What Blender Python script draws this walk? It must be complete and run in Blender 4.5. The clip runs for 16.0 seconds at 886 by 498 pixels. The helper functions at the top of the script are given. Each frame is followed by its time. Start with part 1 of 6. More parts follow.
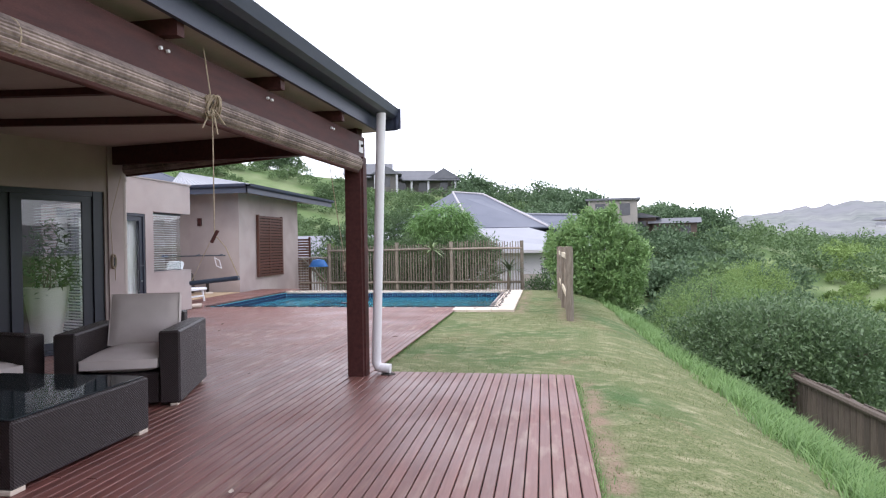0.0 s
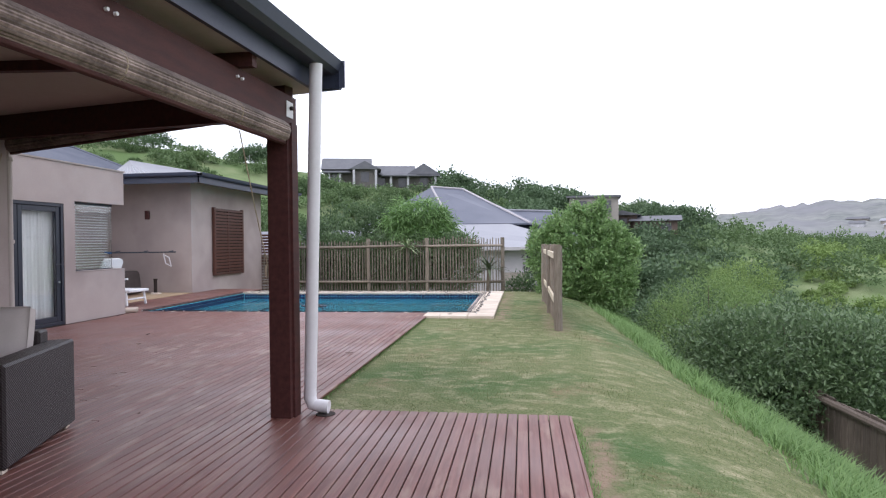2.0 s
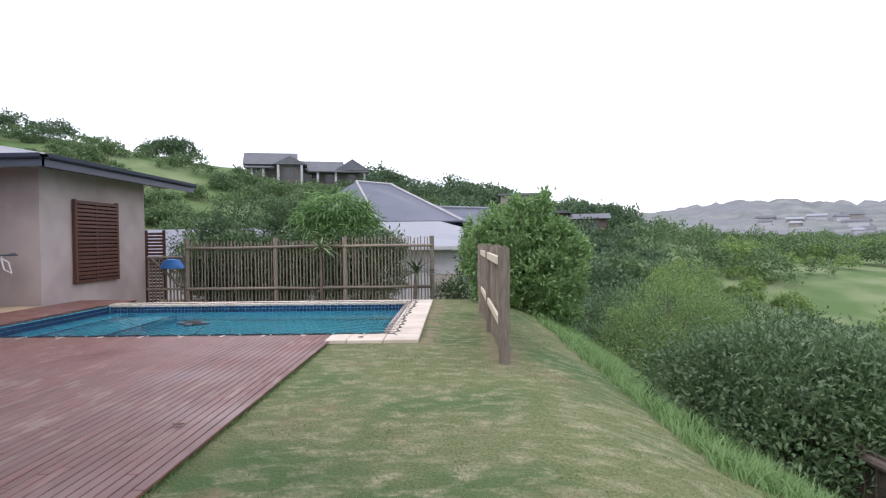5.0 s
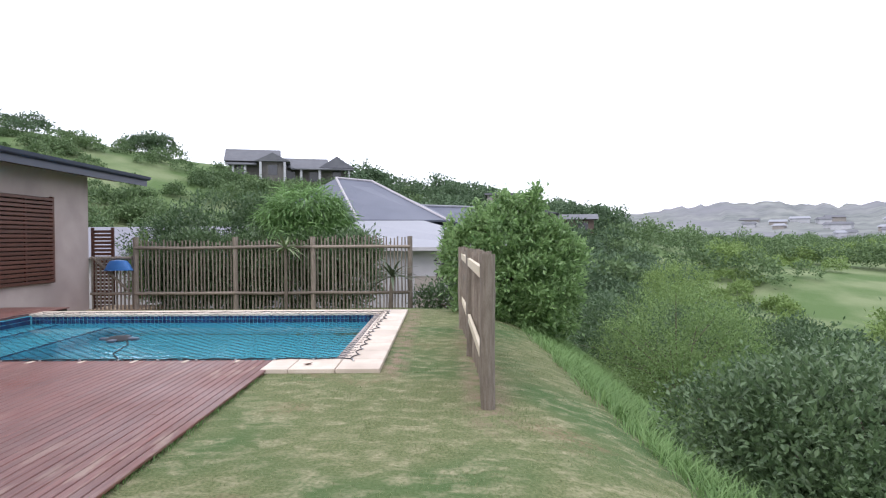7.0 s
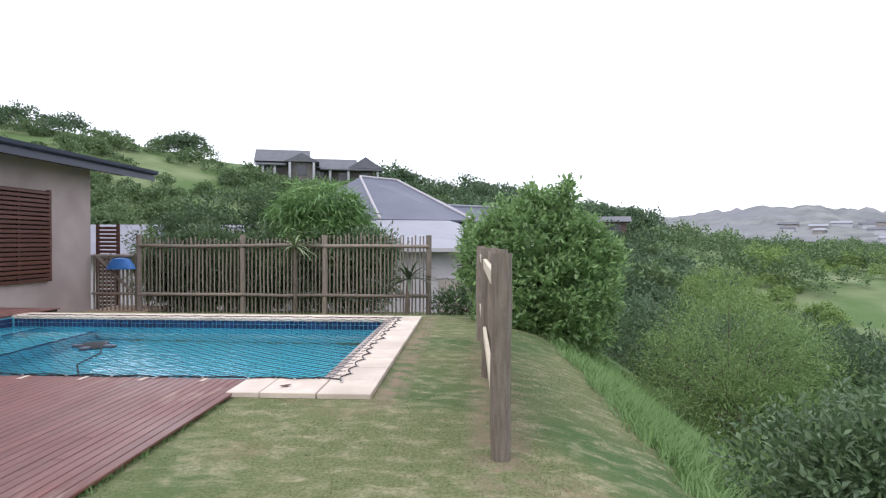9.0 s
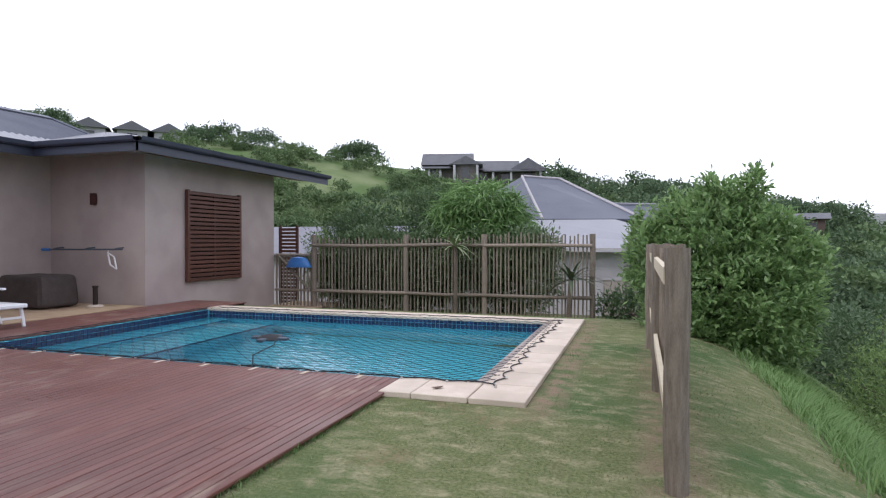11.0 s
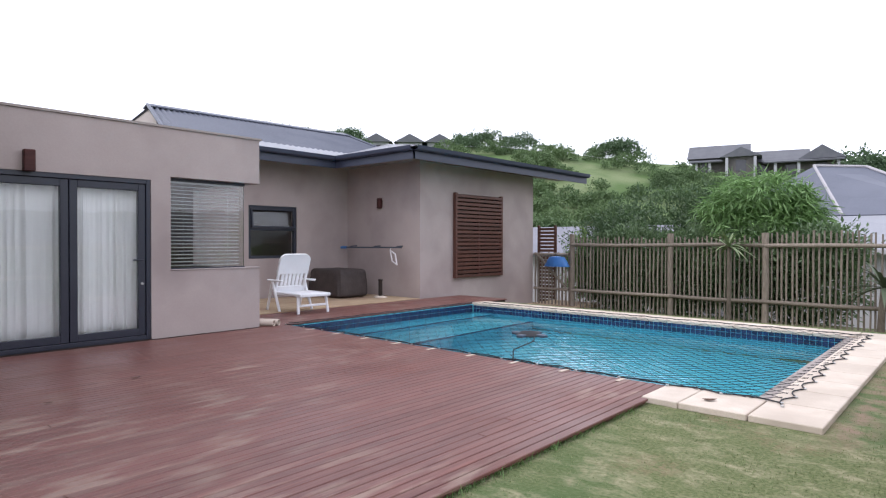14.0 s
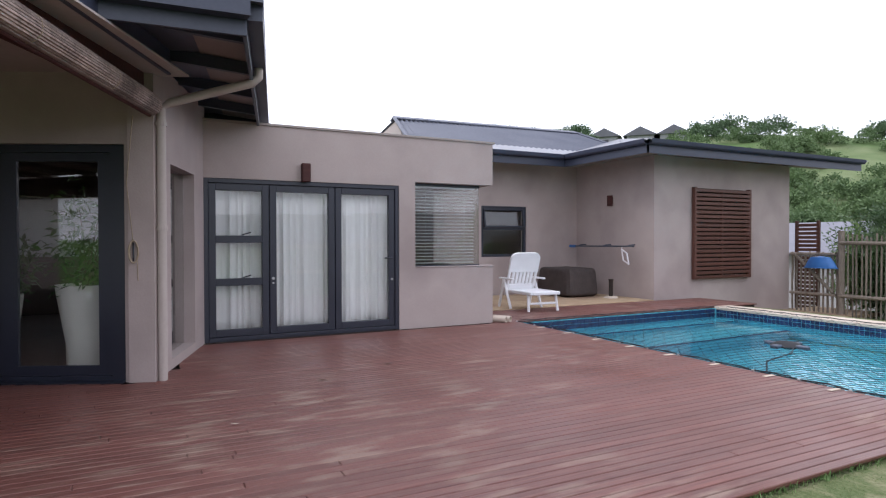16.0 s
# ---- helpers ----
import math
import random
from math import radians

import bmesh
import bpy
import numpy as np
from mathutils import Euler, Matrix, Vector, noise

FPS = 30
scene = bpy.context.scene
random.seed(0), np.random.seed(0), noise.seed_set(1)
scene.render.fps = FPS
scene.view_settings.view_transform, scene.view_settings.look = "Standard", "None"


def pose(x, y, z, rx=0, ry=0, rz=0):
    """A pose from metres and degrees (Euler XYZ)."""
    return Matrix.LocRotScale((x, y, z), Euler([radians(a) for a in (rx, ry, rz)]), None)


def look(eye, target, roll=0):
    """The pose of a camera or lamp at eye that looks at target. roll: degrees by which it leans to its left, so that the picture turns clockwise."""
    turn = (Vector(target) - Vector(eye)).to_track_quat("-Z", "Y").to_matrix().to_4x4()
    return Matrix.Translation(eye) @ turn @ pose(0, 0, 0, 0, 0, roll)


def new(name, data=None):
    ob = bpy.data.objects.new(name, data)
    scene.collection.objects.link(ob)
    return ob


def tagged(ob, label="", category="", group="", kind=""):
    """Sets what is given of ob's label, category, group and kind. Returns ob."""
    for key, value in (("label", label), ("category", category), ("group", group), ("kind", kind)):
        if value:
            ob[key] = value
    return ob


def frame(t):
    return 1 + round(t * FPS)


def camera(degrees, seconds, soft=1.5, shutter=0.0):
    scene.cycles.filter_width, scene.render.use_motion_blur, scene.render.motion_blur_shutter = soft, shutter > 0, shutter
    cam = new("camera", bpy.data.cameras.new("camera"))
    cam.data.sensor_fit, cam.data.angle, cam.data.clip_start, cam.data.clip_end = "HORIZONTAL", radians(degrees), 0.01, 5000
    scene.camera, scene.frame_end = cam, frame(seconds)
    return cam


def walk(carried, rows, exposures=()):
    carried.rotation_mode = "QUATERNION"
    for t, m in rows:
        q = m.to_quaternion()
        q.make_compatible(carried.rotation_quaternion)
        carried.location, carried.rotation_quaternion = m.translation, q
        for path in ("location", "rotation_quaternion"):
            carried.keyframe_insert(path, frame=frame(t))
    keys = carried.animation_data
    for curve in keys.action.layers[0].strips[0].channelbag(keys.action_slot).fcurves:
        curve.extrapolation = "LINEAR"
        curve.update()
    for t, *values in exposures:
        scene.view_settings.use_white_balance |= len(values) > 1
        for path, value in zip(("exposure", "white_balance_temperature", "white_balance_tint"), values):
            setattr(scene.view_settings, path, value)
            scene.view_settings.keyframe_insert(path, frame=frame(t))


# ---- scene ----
cam = camera(72.2, 16.0, soft=1.2)
PATH = [
    (0, (-0.036, 0.058, 1.32), (-0.362, 2.031, 1.309), -0.9),
    (0.5, (-0.051, 0.409, 1.32), (-0.372, 2.383, 1.303), -0.8),
    (1, (-0.055, 0.795, 1.332), (-0.365, 2.77, 1.313), -0.8),
    (1.5, (-0.096, 1.197, 1.339), (-0.39, 3.175, 1.319), -0.7),
    (2, (-0.104, 1.619, 1.325), (-0.367, 3.601, 1.302), -0.6),
    (2.5, (-0.107, 2.047, 1.331), (-0.332, 4.034, 1.306), -0.5),
    (3, (-0.139, 2.467, 1.335), (-0.318, 4.459, 1.308), -0.4),
    (3.5, (-0.155, 2.896, 1.329), (-0.276, 4.892, 1.303), -0.3),
    (4, (-0.159, 3.352, 1.328), (-0.243, 5.35, 1.301), -0.4),
    (6.5, (-0.022, 5.516, 1.384), (-0.022, 7.516, 1.347), -0.6),
    (7, (0.027, 5.947, 1.38), (0.032, 7.947, 1.347), -0.3),
    (7.5, (0.092, 6.371, 1.374), (0.095, 8.371, 1.34), -0.5),
    (8, (0.182, 6.744, 1.344), (0.182, 8.743, 1.305), -0.6),
    (8.2, (0.205, 6.857, 1.341), (0.198, 8.856, 1.307), -0.4),
    (10.3, (0.225, 7.555, 1.29), (-0.177, 9.514, 1.264), 0.0),
    (10.5, (0.225, 7.586, 1.287), (-0.241, 9.531, 1.259), -0.0),
    (11, (0.222, 7.613, 1.282), (-0.394, 9.516, 1.258), -0.0),
    (11.5, (0.223, 7.628, 1.276), (-0.532, 9.48, 1.252), -0.0),
    (12, (0.216, 7.646, 1.271), (-0.673, 9.438, 1.247), 0.0),
    (12.5, (0.202, 7.653, 1.262), (-0.815, 9.375, 1.238), 0.1),
    (13, (0.201, 7.656, 1.26), (-0.929, 9.306, 1.238), 0.0),
    (13.5, (0.197, 7.653, 1.256), (-1.037, 9.227, 1.232), 0.1),
    (14, (0.171, 7.651, 1.253), (-1.163, 9.141, 1.23), 0.1),
    (14.5, (0.152, 7.629, 1.243), (-1.293, 9.011, 1.22), 0.1),
    (15, (0.134, 7.602, 1.249), (-1.435, 8.841, 1.223), -0.0),
    (15.5, (0.121, 7.582, 1.265), (-1.559, 8.667, 1.238), -0.0),
    (16, (0.15, 7.584, 1.267), (-1.631, 8.495, 1.238), -0.1),
]
EXPOSURES = [(0, 0.74), (0.5, 0.56), (1, 0.42), (1.5, 0.42), (3.5, 0.26), (7, 0.45), (8, 0.52), (10.5, 0.02), (11.5, 0.03), (13, 0.27), (14.5, 0.35), (16, 0.33)]
walk(cam, [(t, look(eye, target, roll)) for t, eye, target, roll in PATH], EXPOSURES)

# ---- light: an overcast, white sky with a weak, wide sun ----
world = bpy.data.worlds.new("world")
scene.world = world
world.use_nodes = True
wn, wl = world.node_tree.nodes, world.node_tree.links
sky = wn.new("ShaderNodeTexSky")
sky.sky_type, sky.sun_disc = "NISHITA", False
sky.sun_elevation, sky.sun_rotation = radians(48), radians(-35)
sky_dim = wn.new("ShaderNodeMix")
sky_dim.data_type, sky_dim.blend_type = "RGBA", "MULTIPLY"
sky_dim.inputs[0].default_value = 1.0
sky_dim.inputs[7].default_value = (0.10, 0.10, 0.10, 1)
cloud = wn.new("ShaderNodeMix")
cloud.data_type = "RGBA"
cloud.inputs[0].default_value = 0.86
cloud.inputs[7].default_value = (1.03, 1.05, 1.20, 1)
wl.new(sky.outputs[0], sky_dim.inputs[6])
wl.new(sky_dim.outputs[2], cloud.inputs[6])
wl.new(cloud.outputs[2], wn["Background"].inputs[0])
wn["Background"].inputs[1].default_value = 1.35
sun = new("sun", bpy.data.lights.new("sun", "SUN"))
sun.data.energy, sun.data.angle, sun.data.color = 0.9, radians(30), (1.0, 0.97, 0.92)
sun.matrix_world = look((0, 0, 30), (0 + 14, -20 + 40, 4))

# ---- mesh helpers ----


class Geo:
    """Collects vertices and faces of one mesh."""

    def __init__(self):
        self.v, self.f = [], []

    def add(self, verts, faces):
        n = len(self.v)
        self.v += [tuple(p) for p in verts]
        self.f += [tuple(i + n for i in f) for f in faces]
        return self

    def hexa(self, p):
        """A box from its eight corners: four below, four above, both counter-clockwise."""
        return self.add(p, [(3, 2, 1, 0), (4, 5, 6, 7), (0, 1, 5, 4), (1, 2, 6, 5), (2, 3, 7, 6), (3, 0, 4, 7)])

    def box(self, x0, x1, y0, y1, z0, z1):
        return self.hexa([(x0, y0, z0), (x1, y0, z0), (x1, y1, z0), (x0, y1, z0), (x0, y0, z1), (x1, y0, z1), (x1, y1, z1), (x0, y1, z1)])

    def cbox(self, x0, x1, y0, y1, z0, z1, c=0.01, m=None):
        """A box with chamfered edges."""
        c = min(c, 0.45 * (x1 - x0), 0.45 * (y1 - y0), 0.45 * (z1 - z0))
        vs, ix = [], {}
        for sx in (0, 1):
            for sy in (0, 1):
                for sz in (0, 1):
                    X, Y, Z = (x0, x1)[sx], (y0, y1)[sy], (z0, z1)[sz]
                    dx, dy, dz = (c, -c)[sx], (c, -c)[sy], (c, -c)[sz]
                    for k, p in enumerate(((X, Y + dy, Z + dz), (X + dx, Y, Z + dz), (X + dx, Y + dy, Z))):
                        ix[sx, sy, sz, k] = len(vs)
                        vs.append(p)
        fs = []
        for s in (0, 1):
            q = [ix[s, 0, 0, 0], ix[s, 1, 0, 0], ix[s, 1, 1, 0], ix[s, 0, 1, 0]]
            fs.append(q if s else q[::-1])
            q = [ix[0, s, 0, 1], ix[0, s, 1, 1], ix[1, s, 1, 1], ix[1, s, 0, 1]]
            fs.append(q if s else q[::-1])
            q = [ix[0, 0, s, 2], ix[1, 0, s, 2], ix[1, 1, s, 2], ix[0, 1, s, 2]]
            fs.append(q if s else q[::-1])
        for a in (0, 1):
            for b in (0, 1):
                fs.append([ix[a, b, 0, 0], ix[a, b, 1, 0], ix[a, b, 1, 1], ix[a, b, 0, 1]])
                fs.append([ix[a, 0, b, 0], ix[a, 1, b, 0], ix[a, 1, b, 2], ix[a, 0, b, 2]])
                fs.append([ix[0, a, b, 1], ix[1, a, b, 1], ix[1, a, b, 2], ix[0, a, b, 2]])
        for sx in (0, 1):
            for sy in (0, 1):
                for sz in (0, 1):
                    fs.append([ix[sx, sy, sz, k] for k in range(3)])
        if m is not None:
            vs = [m @ Vector(p) for p in vs]
        return self.add(vs, fs)

    def cyl(self, a, b, r0, r1=None, n=10, caps=True):
        a, b = Vector(a), Vector(b)
        r1 = r0 if r1 is None else r1
        q = (b - a).to_track_quat("Z", "Y")
        u, w = q @ Vector((1, 0, 0)), q @ Vector((0, 1, 0))
        vs = []
        for p, r in ((a, r0), (b, r1)):
            vs += [p + r * (math.cos(2 * math.pi * i / n) * u + math.sin(2 * math.pi * i / n) * w) for i in range(n)]
        fs = [(i, (i + 1) % n, n + (i + 1) % n, n + i) for i in range(n)]
        if caps:
            fs += [tuple(range(n))[::-1], tuple(range(n, 2 * n))]
        return self.add(vs, fs)

    def tube(self, pts, r, n=8):
        """A tube along points, with mitred joints."""
        pts = [Vector(p) for p in pts]
        rs = r if isinstance(r, (list, tuple)) else [r] * len(pts)
        vs, fs, u = [], [], None
        for i, p in enumerate(pts):
            t = (pts[min(i + 1, len(pts) - 1)] - pts[max(i - 1, 0)]).normalized()
            if u is None:
                u = t.orthogonal().normalized()
            u = (u - t * u.dot(t)).normalized()
            w = t.cross(u)
            vs += [p + rs[i] * (math.cos(2 * math.pi * k / n) * u + math.sin(2 * math.pi * k / n) * w) for k in range(n)]
        for i in range(len(pts) - 1):
            fs += [(i * n + k, i * n + (k + 1) % n, (i + 1) * n + (k + 1) % n, (i + 1) * n + k) for k in range(n)]
        fs += [tuple(range(n))[::-1], tuple(range(len(vs) - n, len(vs)))]
        return self.add(vs, fs)

    def lathe(self, prof, n=24, at=(0, 0, 0)):
        vs = [(at[0] + r * math.cos(2 * math.pi * i / n), at[1] + r * math.sin(2 * math.pi * i / n), at[2] + z) for r, z in prof for i in range(n)]
        fs = [(j * n + i, j * n + (i + 1) % n, (j + 1) * n + (i + 1) % n, (j + 1) * n + i) for j in range(len(prof) - 1) for i in range(n)]
        return self.add(vs, fs)

    def prism(self, poly, z0, z1):
        """A flat polygon (counter-clockwise in plan) drawn up from z0 to z1."""
        n = len(poly)
        vs = [(x, y, z0) for x, y in poly] + [(x, y, z1) for x, y in poly]
        return self.add(vs, [tuple(range(n))[::-1], tuple(range(n, 2 * n))] + [(i, (i + 1) % n, n + (i + 1) % n, n + i) for i in range(n)])

    def slab(self, tri, t):
        """A plate of thickness t below the given polygon in space."""
        n = len(tri)
        p = [Vector(q) for q in tri]
        nrm = (p[1] - p[0]).cross(p[2] - p[0]).normalized()
        lo = [q - nrm * t for q in p]
        return self.add(p + lo, [tuple(range(n)), tuple(range(n, 2 * n))[::-1]] + [(n + i, n + (i + 1) % n, (i + 1) % n, i) for i in range(n)])

    def mesh(self, name, mat, smooth=False):
        me = bpy.data.meshes.new(name)
        me.from_pydata([tuple(p) for p in self.v], [], self.f)
        me.materials.append(mat)
        if smooth:
            me.polygons.foreach_set("use_smooth", [True] * len(me.polygons))
            me.set_sharp_from_angle(angle=radians(38))
        me.update()
        return me


def part(name, geo, mat, parent, label="", smooth=False):
    ob = new(name, geo.mesh(name, mat, smooth))
    ob.parent = parent
    return tagged(ob, label)


def thing(name, label, category, at=(0, 0, 0), group="", kind="", turn=0):
    ob = new(name)
    ob.matrix_world = pose(*at, 0, 0, turn)
    return tagged(ob, label, category, group, kind)


def solid(name, geo, mat, label, category="", group="", kind="", smooth=False):
    return tagged(new(name, geo.mesh(name, mat, smooth)), label, category, group, kind)


def quick_mesh(name, verts, faces, mat, smooth=False):
    """A mesh of triangles or quads straight from arrays."""
    me = bpy.data.meshes.new(name)
    k = faces.shape[1]
    me.vertices.add(len(verts))
    me.vertices.foreach_set("co", verts.astype(np.float32).ravel())
    me.loops.add(faces.size)
    me.loops.foreach_set("vertex_index", faces.astype(np.int32).ravel())
    me.polygons.add(len(faces))
    me.polygons.foreach_set("loop_start", np.arange(0, faces.size, k, dtype=np.int32))
    if smooth:
        me.polygons.foreach_set("use_smooth", np.ones(len(faces), dtype=bool))
    me.materials.append(mat)
    me.update(calc_edges=True)
    me.validate()
    return me


# ---- materials ----


def material(name, c1, c2=None, scale=6.0, rough=0.6, bump=0.0, fine=80.0, stretch=(1, 1, 1), metal=0.0, vary=0.0, island=0.0, c3=None, big=0.7, spec=0.5, lo=0.38, hi=0.62, coat=0.0, rvar=0.08):
    """Two colours mixed by coarse and fine noise, a third in large stains, roughness that varies, and relief."""
    m = bpy.data.materials.new(name)
    m.use_nodes = True
    nt = m.node_tree
    N, L = nt.nodes, nt.links
    b = N["Principled BSDF"]
    b.inputs["Roughness"].default_value, b.inputs["Metallic"].default_value = rough, metal
    b.inputs["Specular IOR Level"].default_value = spec
    b.inputs["Coat Weight"].default_value = coat
    co, mp = N.new("ShaderNodeTexCoord"), N.new("ShaderNodeMapping")
    mp.inputs["Scale"].default_value = stretch
    L.new(co.outputs["Object"], mp.inputs[0])
    n1, n2 = N.new("ShaderNodeTexNoise"), N.new("ShaderNodeTexNoise")
    n1.inputs["Scale"].default_value, n2.inputs["Scale"].default_value = scale, fine
    n1.inputs["Detail"].default_value, n2.inputs["Detail"].default_value = 6, 4
    L.new(mp.outputs[0], n1.inputs[0])
    L.new(mp.outputs[0], n2.inputs[0])
    add = N.new("ShaderNodeMix")
    add.inputs[0].default_value = 0.4
    L.new(n1.outputs[0], add.inputs[2])
    L.new(n2.outputs[0], add.inputs[3])
    rng = N.new("ShaderNodeMapRange")
    rng.inputs[1].default_value, rng.inputs[2].default_value = lo, hi
    L.new(add.outputs[0], rng.inputs[0])
    mix = N.new("ShaderNodeMix")
    mix.data_type = "RGBA"
    mix.inputs[6].default_value, mix.inputs[7].default_value = (*c1, 1), (*(c2 or c1), 1)
    L.new(rng.outputs[0], mix.inputs[0])
    out = mix.outputs[2]
    if c3:
        n3 = N.new("ShaderNodeTexNoise")
        n3.inputs["Scale"].default_value, n3.inputs["Detail"].default_value = big, 5
        L.new(co.outputs["Object"], n3.inputs[0])
        r3 = N.new("ShaderNodeMapRange")
        r3.inputs[1].default_value, r3.inputs[2].default_value = 0.47, 0.68
        L.new(n3.outputs[0], r3.inputs[0])
        mx = N.new("ShaderNodeMix")
        mx.data_type = "RGBA"
        mx.inputs[7].default_value = (*c3, 1)
        L.new(r3.outputs[0], mx.inputs[0])
        L.new(out, mx.inputs[6])
        out = mx.outputs[2]
    if vary or island:
        src = N.new("ShaderNodeObjectInfo").outputs["Random"] if vary else N.new("ShaderNodeNewGeometry").outputs["Random Per Island"]
        k = vary or island
        r = N.new("ShaderNodeMapRange")
        r.inputs[3].default_value, r.inputs[4].default_value = 1 - k, 1 + k
        L.new(src, r.inputs[0])
        hsv = N.new("ShaderNodeHueSaturation")
        L.new(r.outputs[0], hsv.inputs["Value"])
        L.new(out, hsv.inputs["Color"])
        out = hsv.outputs[0]
    L.new(out, b.inputs["Base Color"])
    rr = N.new("ShaderNodeMapRange")
    rr.inputs[3].default_value, rr.inputs[4].default_value = max(0.02, rough - rvar), min(1, rough + rvar)
    L.new(n1.outputs[0], rr.inputs[0])
    L.new(rr.outputs[0], b.inputs["Roughness"])
    if bump:
        bp = N.new("ShaderNodeBump")
        bp.inputs["Strength"].default_value, bp.inputs["Distance"].default_value = bump, 0.01
        L.new(add.outputs[0], bp.inputs["Height"])
        L.new(bp.outputs[0], b.inputs["Normal"])
    return m


def leaf_material(name, c1, c2, rough=0.5, light=0.35, patch=1.3, share=0.5):
    """Leaves that vary one by one and let some light through."""
    m = bpy.data.materials.new(name)
    m.use_nodes = True
    N, L = m.node_tree.nodes, m.node_tree.links
    b = N["Principled BSDF"]
    g = N.new("ShaderNodeNewGeometry")
    co, ns = N.new("ShaderNodeTexCoord"), N.new("ShaderNodeTexNoise")
    ns.inputs["Scale"].default_value = patch
    L.new(co.outputs["Object"], ns.inputs[0])
    mx = N.new("ShaderNodeMix")
    L.new(g.outputs["Random Per Island"], mx.inputs[2])
    L.new(ns.outputs[0], mx.inputs[3])
    mx.inputs[0].default_value = share
    ramp = N.new("ShaderNodeMix")
    ramp.data_type = "RGBA"
    ramp.inputs[6].default_value, ramp.inputs[7].default_value = (*c1, 1), (*c2, 1)
    L.new(mx.outputs[0], ramp.inputs[0])
    L.new(ramp.outputs[2], b.inputs["Base Color"])
    b.inputs["Roughness"].default_value = rough
    tr = N.new("ShaderNodeBsdfTranslucent")
    L.new(ramp.outputs[2], tr.inputs[0])
    ms = N.new("ShaderNodeMixShader")
    ms.inputs[0].default_value = light
    L.new(b.outputs[0], ms.inputs[1])
    L.new(tr.outputs[0], ms.inputs[2])
    L.new(ms.outputs[0], N["Material Output"].inputs[0])
    return m


def glass(name, tint=(1, 1, 1), rough=0.0):
    m = bpy.data.materials.new(name)
    m.use_nodes = True
    b = m.node_tree.nodes["Principled BSDF"]
    b.inputs["Base Color"].default_value = (*tint, 1)
    b.inputs["Roughness"].default_value, b.inputs["IOR"].default_value = rough, 1.5
    b.inputs["Transmission Weight"].default_value = 1.0
    return m



def noise_mask(nt, vec, scale, lo, hi, detail=5.0, warp=0.0):
    """A noise, cut to a mask between lo and hi."""
    n = nt.nodes.new("ShaderNodeTexNoise")
    n.inputs["Scale"].default_value, n.inputs["Detail"].default_value, n.inputs["Distortion"].default_value = scale, detail, warp
    nt.links.new(vec, n.inputs[0])
    r = nt.nodes.new("ShaderNodeMapRange")
    r.inputs[1].default_value, r.inputs[2].default_value = lo, hi
    nt.links.new(n.outputs[0], r.inputs[0])
    return r.outputs[0]


def blend(nt, fac, a, b):
    """Mixes two colours or sockets by a mask."""
    m = nt.nodes.new("ShaderNodeMix")
    m.data_type = "RGBA"
    nt.links.new(fac, m.inputs[0])
    for k, v in ((6, a), (7, b)):
        if isinstance(v, tuple):
            m.inputs[k].default_value = (*v, 1)
        else:
            nt.links.new(v, m.inputs[k])
    return m.outputs[2]


def times(nt, a, b):
    m = nt.nodes.new("ShaderNodeMath")
    m.operation = "MULTIPLY"
    nt.links.new(a, m.inputs[0])
    nt.links.new(b, m.inputs[1])
    return m.outputs[0]


def deck_material():
    """Stained hardwood: grain along the boards, each board its own tone, worn pale streaks in patches."""
    m = bpy.data.materials.new("red_brown_deck")
    m.use_nodes = True
    nt = m.node_tree
    N, L = nt.nodes, nt.links
    b = N["Principled BSDF"]
    co = N.new("ShaderNodeTexCoord").outputs["Object"]
    mp = N.new("ShaderNodeMapping")
    mp.inputs["Scale"].default_value = (16, 0.8, 16)
    L.new(co, mp.inputs[0])
    grain = noise_mask(nt, mp.outputs[0], 3.0, 0.35, 0.65)
    c = blend(nt, grain, (0.122, 0.042, 0.035), (0.180, 0.070, 0.056))
    c = blend(nt, noise_mask(nt, co, 0.45, 0.42, 0.66), c, (0.162, 0.068, 0.055))
    mp2 = N.new("ShaderNodeMapping")
    mp2.inputs["Scale"].default_value = (7, 1.8, 7)
    L.new(co, mp2.inputs[0])
    streak = times(nt, noise_mask(nt, mp2.outputs[0], 1.3, 0.51, 0.66, 9), noise_mask(nt, co, 0.40, 0.42, 0.58, 3))
    c = blend(nt, streak, c, (0.255, 0.165, 0.130))
    o = N.new("ShaderNodeObjectInfo")
    r = N.new("ShaderNodeMapRange")
    r.inputs[3].default_value, r.inputs[4].default_value = 0.87, 1.13
    L.new(o.outputs["Random"], r.inputs[0])
    h = N.new("ShaderNodeHueSaturation")
    L.new(r.outputs[0], h.inputs["Value"])
    L.new(c, h.inputs["Color"])
    L.new(h.outputs[0], b.inputs["Base Color"])
    rr = N.new("ShaderNodeMapRange")
    rr.inputs[3].default_value, rr.inputs[4].default_value = 0.30, 0.58
    L.new(noise_mask(nt, co, 0.8, 0.3, 0.7), rr.inputs[0])
    L.new(rr.outputs[0], b.inputs["Roughness"])
    bp = N.new("ShaderNodeBump")
    bp.inputs["Strength"].default_value, bp.inputs["Distance"].default_value = 0.25, 0.004
    L.new(grain, bp.inputs["Height"])
    L.new(bp.outputs[0], b.inputs["Normal"])
    return m


